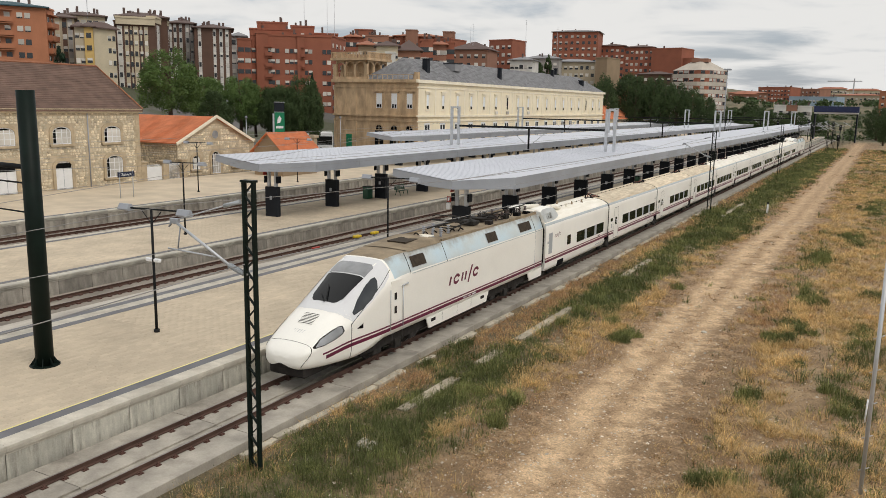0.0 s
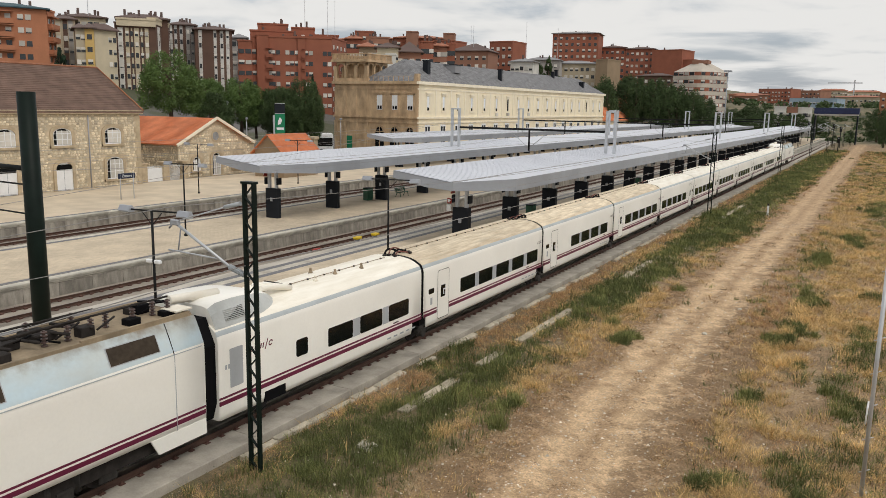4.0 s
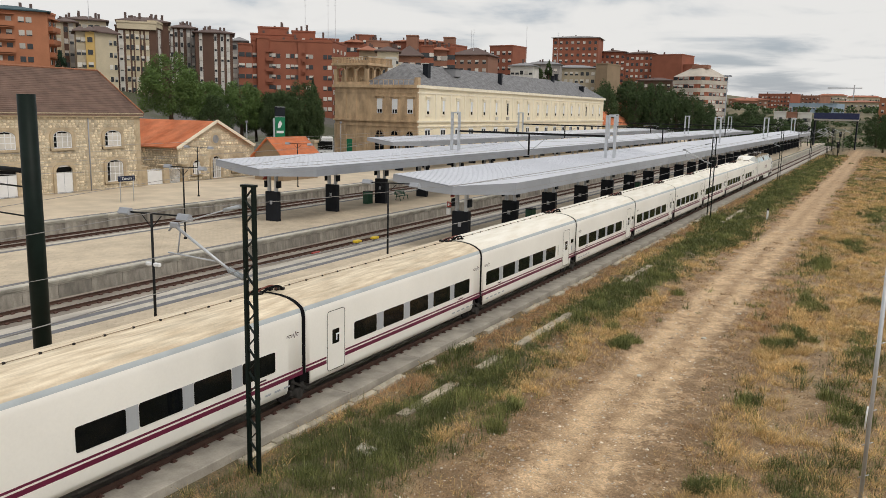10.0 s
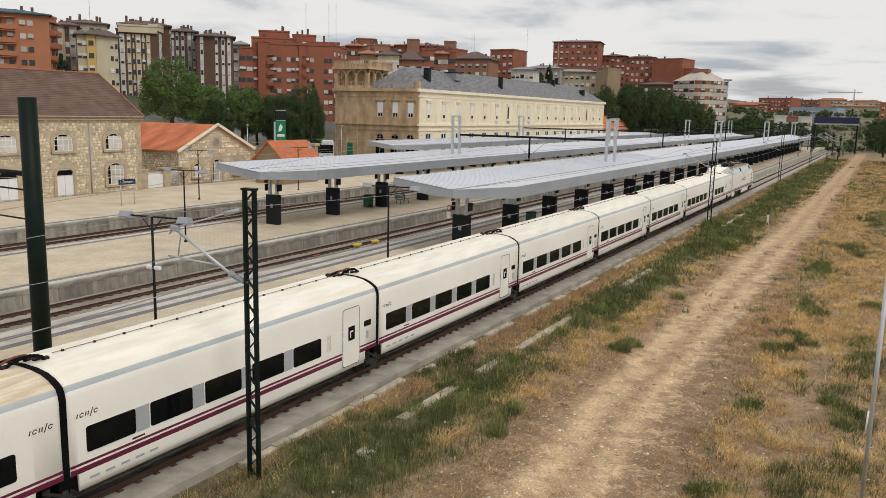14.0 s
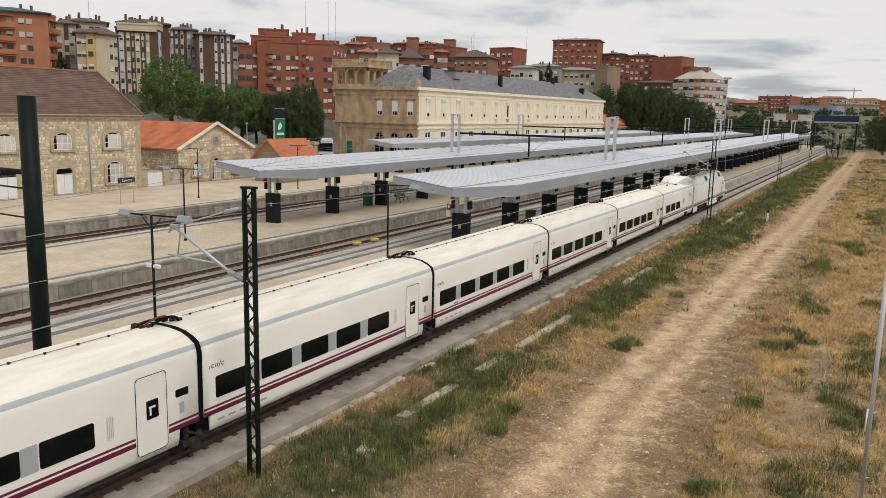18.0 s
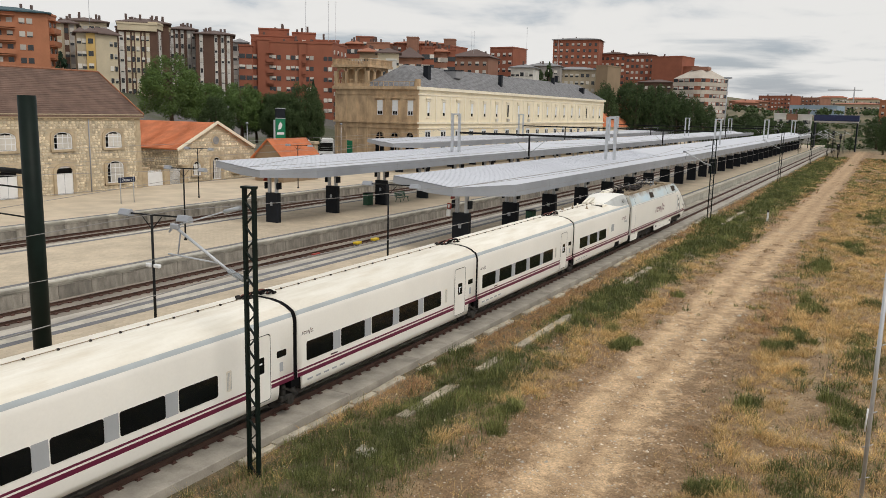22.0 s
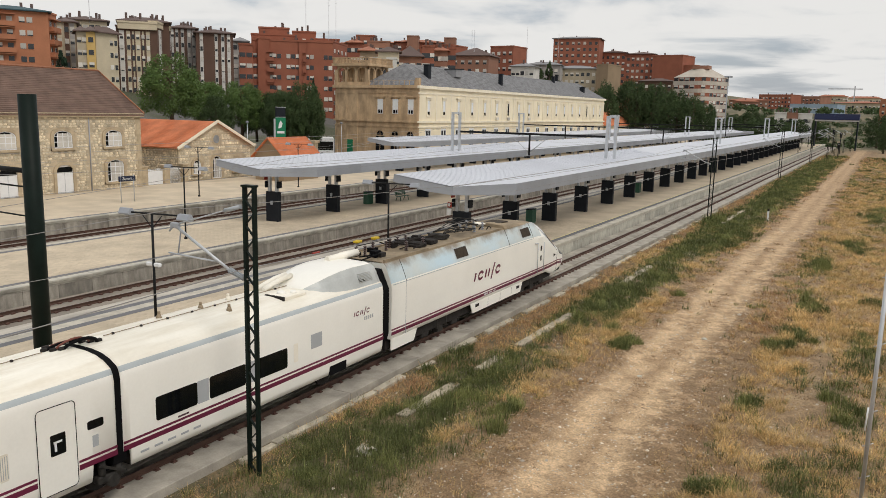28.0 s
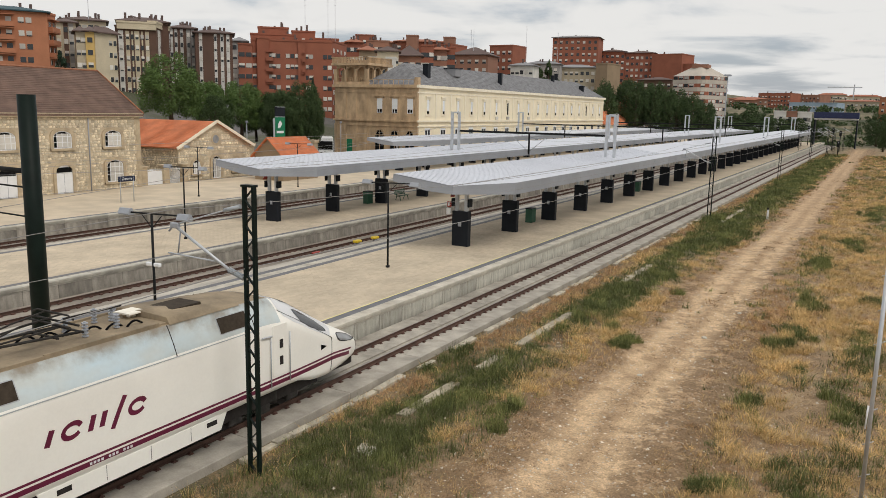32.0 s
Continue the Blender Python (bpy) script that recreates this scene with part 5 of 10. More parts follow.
        # skirts between and behind the bogies
        for a, c, z0 in ((8.2, 14.3, 0.48), (19.2, 21.18, 0.50)):
            bm = bm_new()
            y2 = c - 0.25 if c < 20 else c
            v1 = [bm.verts.new((x - s * q, y, z)) for q in (0.0, 0.05) for y, z in ((a, 0.955), (c, 0.955), (y2, z0), (a + 0.25, z0))]
            for f in ((0, 1, 2, 3), (7, 6, 5, 4), (0, 4, 5, 1), (1, 5, 6, 2), (2, 6, 7, 3), (3, 7, 4, 0)):
                bm.faces.new([v1[i] for i in f])
            part("skirt", fix(bm), M["train_white"], t)
        bm = bm_new()
        for yy in (9.6, 11.0, 12.4):
            box(bm, x - 0.003, yy, 0.55, x + 0.003, yy + 0.012, 0.95)
        for yy in (8.6, 13.4):
            box(bm, x - 0.004, yy, 0.72, x + 0.004, yy + 0.4, 0.86)
        part("skirt_fitting", bm, M["underframe"], t)
        bm = bm_new(); box(bm, x - 0.003, 20.1, 0.96, x + 0.003, 20.125, 3.15)
        part("panel_joint", bm, M["train_grey"], t)
        # joints between the roof modules, across the slope
        for yj, u1 in ((6.9, 0.60), (10.0, 0.60), (20.1, 0.60)):
            bm = bm_new()
            line = [s * (0.30 + (u1 - 0.30) * i / 6) for i in range(7)]
            pts = [nose_point(yj, u) + nose_normal(yj, u) * 0.004 for u in line]
            for p, q in zip(pts, pts[1:]):
                bar(bm, p, q, 0.022, 0.012)
            part("roof_joint", bm, M["underframe"], t)
        # bolted rim along the foot of the slope
        skin_patch("slope_rim", [(7.0, s * 0.600, s * 0.605), (21.1, s * 0.600, s * 0.605)], M["train_edge"], t, 0.006, "", 1, 6)
        # low walls of the roof well
        bm = bm_new()
        for ya, yb, h in ((10.2, 13.6, 0.05), (13.6, 17.6, 0.025), (17.6, 21.1, 0.07)):
            box(bm, min(s * 0.98, s * 1.06), ya, 3.96, max(s * 0.98, s * 1.06), yb - 0.004, 4.02 + h)
        part("well_wall", bm, M["train_grime"], t, "grimy wall of the roof well")
        # roof-edge grilles on the blue slope
        for a, c in ((7.1, 8.3), (14.2, 15.4) if s > 0 else (14.5, 15.7)) + (((18.1, 19.7),) if s > 0 else ()):
            skin_patch("grille", [(a, s * 0.37, s * 0.545), (c, s * 0.37, s * 0.545)], M["train_grey"], t, 0.008, "dark grille in a thin frame", 3, 1)
            skin_patch("grille_mesh", [(a + 0.03, s * 0.38, s * 0.537), (c - 0.03, s * 0.38, s * 0.537)], M["grille_brown"], t.children[-1], 0.016, "", 3, 1)
        # bogie frames
        for yc in (6.2, 16.7):
            bm = bm_new()
            box(bm, s * 1.05 - 0.12, yc - 1.9, 0.42, s * 1.05 + 0.12, yc + 1.9, 0.72, 0.04)
            for q in (-1.35, 1.35):
                box(bm, s * 1.05 - 0.16, yc + q - 0.28, 0.25, s * 1.05 + 0.16, yc + q + 0.28, 0.70, 0.04)
                for w in (-0.35, 0.35):
                    tube(bm, (s * 1.1, yc + q + w, 0.55), (s * 1.1, yc + q + w, 0.92), 0.10, n=8)
            for q in (-0.4, 0.4):
                tube(bm, (s * 1.15, yc + q, 0.4), (s * 1.15, yc + q, 0.95), 0.13, n=10)
            box(bm, s * 1.1 - 0.1, yc - 0.2, 0.2, s * 1.1 + 0.2, yc + 0.25, 0.6)
            part("bogie_frame", bm, M["bogie"], t)
    for yc in (6.2, 16.7):
        for q in (-1.35, 1.35):
            wheelset(t, yc + q, 0.50)
    bm = bm_new()
    box(bm, -1.25, 3.6, 0.5, 1.25, 21.3, 0.94)
    part("underframe", bm, M["underframe"], t)
    # nose details
    skin_patch("bonnet_grille", [(1.88, -0.15, 0.15), (2.42, -0.15, 0.15)], M["train_white"], t, 0.010, "louvred bonnet grille", 6, 3)
    bm = bm_new()
    for k in range(8):
        y = 1.91 + k * 0.068
        for j in range(6):
            u0, u1 = -0.15 + 0.05 * j, -0.10 + 0.05 * j
            bar(bm, nose_point(y, u0) + nose_normal(y, u0) * 0.016, nose_point(y, u1) + nose_normal(y, u1) * 0.016, 0.02, 0.012)
    part("louvre", bm, M["underframe"], t)
    bm = bm_new()
    pts = [nose_point(hatch_y(u), u) + nose_normal(hatch_y(u), u) * 0.004 for u in [i / 20 * 0.92 for i in range(-20, 21)]]
    for p, q in zip(pts, pts[1:]):
        bar(bm, p, q, 0.02, 0.014)
    part("coupler_hatch_joint", bm, M["underframe"], t)
    bm = bm_new()
    for k in range(5):
        u = -0.10 + 0.05 * k
        p = nose_point(1.45, u) + nose_normal(1.45, u) * 0.006
        q = nose_point(1.6, u + 0.01) + nose_normal(1.6, u) * 0.006
        bar(bm, p, q, 0.03, 0.01)
        r_ = nose_point(1.6, u + 0.03) + nose_normal(1.6, u) * 0.006
        bar(bm, q, r_, 0.03, 0.01)
    part("lettering", bm, M["train_grey"], t)
    bm = bm_new(); box(bm, -0.8, 0.85, 0.34, 0.8, 2.8, 0.69, 0.06)
    part("snow_guard", bm, M["underframe"], t)
    # roof equipment in its tray
    bm = bm_new(); box(bm, -1.0, 9.0, 3.955, 1.0, 21.2, 4.012)
    part("roof_tray", bm, M["train_grime"], t)
    bm = bm_new()
    rings = []
    for y, h in ((7.2, 4.0), (8.0, 4.05), (9.4, 4.14), (9.9, 4.15)):
        pts = [(-1.12, 3.95), (-1.0, h), (0, h + 0.04), (1.0, h), (1.12, 3.95)]
        rings.append([bm.verts.new((x, y, z)) for x, z in pts])
    for a, c in zip(rings, rings[1:]):
        for i in range(4):
            bm.faces.new((a[i], a[i + 1], c[i + 1], c[i])).smooth = True
    bm.faces.new(rings[-1][::-1])
    part("roof_fairing", fix(bm), M["train_grime"], t, "grimy brown roof fairing")
    bm = bm_new(); box(bm, -0.45, 8.1, 4.04, 0.45, 9.2, 4.155)
    part("roof_grille", bm, M["grille_brown"], t, "dark roof grille")
    for y, x in ((10.6, 0.35), (11.0, -0.35), (11.0, 0.55), (12.0, 0.4), (12.0, -0.4), (17.0, 0.5), (17.6, 0.55), (18.3, 0.5), (18.9, 0.3), (19.6, 0.5), (20.4, 0.35), (20.8, 0.5), (17.2, -0.5), (18.4, -0.4)):
        bm = bm_new()
        ribbed(bm, (x, y, 4.0), (x, y, 4.42), 0.04, 0.085, 5)
        part("insulator", bm, M["insulator_dark"] if y > 16 else M["canopy_fascia"], t, "ribbed roof insulator")
    bm = bm_new(); box(bm, -0.4, 14.6, 4.05, 0.4, 15.2, 4.25, 0.02)
    panto = part("pantograph", bm, M["bogie"], t, "folded dark pantograph")

    def strut(name, pts, r):
        q = bm_new(); sweep(q, [Vector(p) for p in pts], r, 7)
        part(name, q, M["bogie"], panto)
    for x in (-0.45, 0.45):
        strut("lower_arm", [(x, 12.2, 4.20), (x * 0.6, 14.9, 4.32)], 0.035)
        strut("upper_arm", [(x * 0.6, 14.9, 4.32), (x, 12.6, 4.46)], 0.025)
        strut("head_arm", [(x * 0.55, 14.9, 4.32), (x * 0.4, 13.6, 4.62), (x * 0.65, 12.6, 4.72)], 0.022)
    for y in (12.2, 12.9, 14.9):
        strut("cross_tube", [(-0.6, y, 4.22), (0.6, y, 4.22)], 0.03)
    for y in (12.5, 12.75):
        strut("contact_strip", [(-0.85, y, 4.50), (0.85, y, 4.50)], 0.03)
    strut("horn", [(-0.8, 12.6, 4.66), (-0.6, 12.6, 4.74), (0.6, 12.6, 4.74), (0.8, 12.6, 4.66)], 0.025)
    bm = bm_new()
    for x, ya, yb, z in ((0.5, 15.4, 20.9, 4.45), (-0.4, 15.6, 19.0, 4.38), (0.2, 10.4, 12.2, 4.43), (0.1, 16.2, 18.6, 4.30)):
        tube(bm, (x, ya, z), (x * 0.8, yb, z + 0.02), 0.03, n=6)
        part("busbar", bm, M["underframe"], t, "dark roof busbar")
        bm = bm_new()
    for y in (15.8, 16.5, 17.3, 18.0):
        tube(bm, (-0.7, y, 4.18), (0.75, y + 0.2, 4.24), 0.04, n=6)
        part("cross_bar", bm, M["underframe"], t)
        bm = bm_new()
    for y in (16.0, 17.0):
        box(bm, -0.6, y, 4.02, 0.2, y + 0.6, 4.22, 0.03)
        part("switchgear", bm, M["underframe"], t)
        bm = bm_new()
    bm.free()
    rnd = random.Random(17)
    for k in range(16):
        y, x = 15.3 + 5.4 * rnd.random(), rnd.uniform(-0.8, 0.8)
        bm = bm_new()
        if k % 3 == 0:
            box(bm, x - 0.16, y - 0.2, 4.0, x + 0.16, y + 0.2, 4.16 + 0.12 * rnd.random(), 0.02)
        else:
            tube(bm, (x, y, 4.03 + 0.25 * rnd.random()), (x + rnd.uniform(-0.5, 0.5), y + rnd.uniform(0.4, 1.3), 4.03 + 0.4 * rnd.random()), 0.028, n=6)
        part("roof_fitting", bm, M["rubber"] if k % 2 else M["underframe"], t)
    for k in range(6):
        bm = bm_new()
        y = 10.3 + 0.5 * k
        pts = [Vector((-0.5 + 0.2 * k, y + 0.5 * f, 4.02 + 0.12 * math.sin(math.pi * f))) for f in [i / 6 for i in range(7)]]
        sweep(bm, pts, 0.03, 6)
        part("roof_cable", bm, M["rubber"], t)
    for y, x in ((10.0, 0.3), (20.9, 0.75)):
        bm = bm_new(); box(bm, x - 0.3, y - 0.3, 4.14, x + 0.3, y + 0.3, 4.18); box(bm, x - 0.08, y - 0.1, 4.0, x + 0.08, y + 0.1, 4.15)
        part("antenna_plate", bm, M["train_roof"], t)
    bm = bm_new()
    prof = [(-1.2, 0.7), (1.2, 0.7), (1.35, 1.2), (1.35, 3.0), (1.0, 3.75), (-1.0, 3.75), (-1.35, 3.0), (-1.35, 1.2)]
    extrude(bm, prof, "y", 21.1, 21.75)
    part("gangway_bellows", fix(bm), M["rubber"], t, "black bellows")
    return t


LEAD = 20.27
first = make_power_car()
CARS.append((first, LEAD, False))
JOINTS = [41.9, 53.75] + [53.75 + 13.36 * k for k in range(1, 10)] + [186.3]
for i in range(11):
    a, b = JOINTS[i], JOINTS[i + 1]
    if i in (0, 10):
        c = make_coach(b - a, (1.15, 3.10, 5.05), door=False, label="cream end coach with a raised roof hood and three windows", end=True, joint=0.0 if i == 0 else None)
        end_coach_extras(c, b - a, i == 10)
        if i == 0:
            CARS.append((c, b, True))
        else:
            CARS.append((c, a, False))
    else:
        if i < 4:
            c = make_coach(b - a, {1: (0.79, 2.73, 4.66, 6.60, 8.50), 2: (1.48, 3.43, 5.33, 7.22), 3: (1.25, 3.15, 5.10, 7.06, 9.02)}[i], flipdoor=True, joint=b - a, vent=False, small=i < 3, roof="train_roof_dirty", label="cream railway coach with a grimy brown roof and maroon stripes")
        else:
            c = make_coach(b - a, joint=b - a)
        CARS.append((c, a, False))
last = make_power_car()
CARS.append((last, 207.97, True))


def travel(t):
    """How far the train has come along the track after t seconds, in metres."""
    s = t / 10
    return -68.841 * s + 14.693 * s ** 2 - 7.632 * s ** 3 + 1.804 * s ** 4 - 0.156 * s ** 5


def motions():
    for car, start, turned in CARS:
        walk(car, [(t, pose(0, start + travel(t), 0, 0, 0, 180 if turned else 0)) for t in range(33)])
    turned_of = {car: turned for car, _, turned in CARS}
    for ob, y, r in WHEELS:
        sign = -1 if turned_of[ob.parent] else 1
        walk(ob, [(k / 10, pose(0, y, r, sign * -math.degrees(travel(k / 10) / r), 0, 0)) for k in range(321)])

# ---- station buildings ----
def gable_roof(t, x0, x1, y0, y1, z, ridge, axis, material, over=0.35, thick=0.18, rows=True, name="roof", label=""):
    """Two tiled slopes. axis: the way the ridge runs."""
    for side in (0, 1):
        bm = bm_new()
        if axis == "y":
            mid = (x0 + x1) / 2
            e = x0 - over if side == 0 else x1 + over
            zl = z - (ridge - z) * over / abs(mid - (x0 if side == 0 else x1))
            low, top = (e, zl), (mid, ridge)
            a, b = y0 - over, y1 + over
            P = lambda f, s, dz: (low[0] + (top[0] - low[0]) * f, s, low[1] + (top[1] - low[1]) * f + dz)
        else:
            mid = (y0 + y1) / 2
            e = y0 - over if side == 0 else y1 + over
            zl = z - (ridge - z) * over / abs(mid - (y0 if side == 0 else y1))
            low, top = (e, zl), (mid, ridge)
            a, b = x0 - over, x1 + over
            P = lambda f, s, dz: (s, low[0] + (top[0] - low[0]) * f, low[1] + (top[1] - low[1]) * f + dz)
        n = 26 if rows else 1
        # courses that step over one another, in one stepped skin
        last = None
        for k in range(n):
            f0, f1 = k / n, (k + 1) / n
            v = [bm.verts.new(P(f0, a, thick + 0.04)), bm.verts.new(P(f0, b, thick + 0.04)), bm.verts.new(P(f1, b, thick)), bm.verts.new(P(f1, a, thick))]
            bm.faces.new(v)
            if last:
                bm.faces.new((last[3], last[2], v[1], v[0]))
            last = v
        q = [bm.verts.new(P(0, a, 0)), bm.verts.new(P(0, b, 0)), bm.verts.new(P(1, b, 0)), bm.verts.new(P(1, a, 0))]
        r = [bm.verts.new(P(0, a, thick)), bm.verts.new(P(0, b, thick)), bm.verts.new(P(1, b, thick)), bm.verts.new(P(1, a, thick))]
        bm.faces.new(q)
        for i in range(4):
            bm.faces.new((q[i], q[(i + 1) % 4], r[(i + 1) % 4], r[i]))
        part(name, bm, material, t, label)


def rubble(parent, axis, plane, a0, a1, z0, z1, out, holes=(), step=0.55, course=0.36, keep=300, seed=1, mt=None):
    """Rubble stones of uneven size proud of the mortar; holes: (a0, a1, z0, z1) left free."""
    rnd = random.Random(seed)
    shapes = []
    for k in range(6):
        bm = bm_new()
        n = 7
        pts = []
        for i in range(n):
            a = 2 * math.pi * i / n + rnd.uniform(-0.25, 0.25)
            rr = rnd.uniform(0.9, 1.03)
            c, s = math.cos(a), math.sin(a)
            q = max(abs(c), abs(s)) ** 0.8
            pts.append((0.5 * c / q * rr, 0.5 * s / q * rr))
        A = [bm.verts.new((u * 0.86, -1.0, w * 0.86)) for u, w in pts]
        B = [bm.verts.new((u, 0.0, w)) for u, w in pts]
        bm.faces.new(A)
        for i in range(n):
            bm.faces.new((A[i], A[(i + 1) % n], B[(i + 1) % n], B[i]))
        shapes.append(mesh_of("stone", fix(bm)))
    spots = []
    z = z0
    while z < z1 - 0.1:
        h = course * rnd.uniform(0.75, 1.25)
        a = a0 - rnd.uniform(0, 0.3)
        while a < a1:
            w = step * rnd.uniform(0.6, 1.35)
            c0, c1 = max(a, a0), min(a + w, a1)
            if c1 - c0 > 0.12 and not any(c1 > q0 - 0.02 and c0 < q1 + 0.02 and z + h > r0 - 0.02 and z < r1 + 0.02 for q0, q1, r0, r1 in holes):
                spots.append(((c0 + c1) / 2, z + h / 2, c1 - c0 - 0.025, min(h, z1 - z) - 0.025))
            a += w
        z += h
    rest = bm_new()
    order = list(range(len(spots)))
    rnd.shuffle(order)
    chosen = set(order[:keep])
    rot = 0 if axis == "y" else 0
    for i, (c, zc, w, h) in enumerate(spots):
        me = rnd.choice(shapes)
        d = rnd.uniform(0.015, 0.05)
        if axis == "x":    # wall plane x = plane, running along y, facing out = +1 or -1
            m = Matrix(((0, -out * d, 0, plane), (w, 0, 0, c), (0, 0, h, zc), (0, 0, 0, 1)))
        else:
            m = Matrix(((w, 0, 0, c), (0, -out * d, 0, plane), (0, 0, h, zc), (0, 0, 0, 1)))
        if i in chosen:
            ob = shared("stone", me, mt or M["stone"], parent)
            ob.matrix_basis = m
        else:
            base = len(rest.verts)
            vs = [rest.verts.new(m @ v.co) for v in me.vertices]
            for p in me.polygons:
                try:
                    rest.faces.new([vs[j] for j in p.vertices])
                except ValueError:
                    pass
    if len(rest.verts):
        ob = part("stonework", fix(rest), mt or M["stone"], parent)
        ob["kind"] = "stuff"
    else:
        rest.free()


def arched(y0, z0, y1, z1, rise, n=8):
    pts = [(y0, z0), (y1, z0), (y1, z1 - rise)]
    c, r = (y0 + y1) / 2, (y1 - y0) / 2
    for k in range(1, n):
        a = math.pi * k / n
        pts.append((c + r * math.cos(a), z1 - rise + rise * math.sin(a)))
    pts.append((y0, z1 - rise))
    return pts


def arch_prism(bm, pts, x0, x1):
    A = [bm.verts.new((x1, y, z)) for y, z in pts]
    B = [bm.verts.new((x0, y, z)) for y, z in pts]
    n = len(pts)
    bm.faces.new(A); bm.faces.new(B[::-1])
    for i in range(n):
        bm.faces.new((A[i], B[i], B[(i + 1) % n], A[(i + 1) % n]))


def arch_ring(bm, pts_in, pts_out, x0, x1):
    n = len(pts_in)
    rings = [[bm.verts.new((x, y, z)) for y, z in p] for x in (x1, x0) for p in (pts_in, pts_out)]
    a, b, c, d = rings
    for i in range(n):
        j = (i + 1) % n
        for q in ((a[i], a[j], b[j], b[i]), (c[j], c[i], d[i], d[j]), (b[i], b[j], d[j], d[i]), (a[j], a[i], c[i], c[j])):
            bm.faces.new(q)


def arched_opening(t, x, yc, w, z0, z1, rise, kind="window", surround=0.32, open_pane=True):
    """A dressed stone surround with a white frame, panes or a door in it, on a wall that faces +x."""
    o = part(kind, None or (lambda b: (arch_prism(b, arched(yc - w / 2, z0, yc + w / 2, z1, rise), x - 0.05, x + 0.012), fix(b))[1])(bm_new()), M["white_paint"] if kind == "door" else M["pane"], t, "white double door" if kind == "door" else "arched window with white frames")
    bm = bm_new()
    arch_ring(bm, arched(yc - w / 2, z0, yc + w / 2, z1, rise), arched(yc - w / 2 - surround, z0 - (0.0 if kind == "door" else 0.22), yc + w / 2 + surround, z1 + surround, rise + surround * 0.6), x - 0.05, x + 0.15)
    part("surround", fix(bm), M["dressed"], o, "dressed stone surround")
    if kind == "window":
        bm = bm_new()
        arch_ring(bm, arched(yc - w / 2 + 0.08, z0 + 0.08, yc + w / 2 - 0.08, z1 - 0.08, rise), arched(yc - w / 2, z0, yc + w / 2, z1, rise), x + 0.012, x + 0.07)
        for d in (-0.28, 0.0, 0.28):
            box(bm, x + 0.012, yc + d * w - 0.035, z0, x + 0.06, yc + d * w + 0.035, z1 - rise * 0.4)
        for f in (0.35, 0.68):
            box(bm, x + 0.012, yc - w / 2, z0 + (z1 - z0) * f - 0.025, x + 0.055, yc + w / 2, z0 + (z1 - z0) * f + 0.025)
        part("frame", bm, M["white_paint"], o, "white painted frame")
        bm = bm_new(); box(bm, x - 0.05, yc - w / 2 - surround, z0 - 0.22, x + 0.22, yc + w / 2 + surround, z0 - 0.04)
        part("sill", bm, M["dressed"], o)
        bm = bm_new(); box(bm, x + 0.013, yc - w * 0.25, z0 + 0.04, x + 0.04, yc + w * 0.48, z1 - rise * 0.5)
        part("shutter", bm, M["blind"], o, "pale lowered shutter")
    else:
        bm = bm_new(); box(bm, x + 0.013, yc - 0.02, z0, x + 0.02, yc + 0.02, z1 - rise)
        part("door_joint", bm, M["canopy_fascia"], o)
        bm = bm_new(); box(bm, x + 0.013, yc - w / 2 + 0.06, z1 - rise - 0.12, x + 0.03, yc + w / 2 - 0.06, z1 - rise * 0.35)
        part("fanlight", bm, M["pane"], o)
    return o


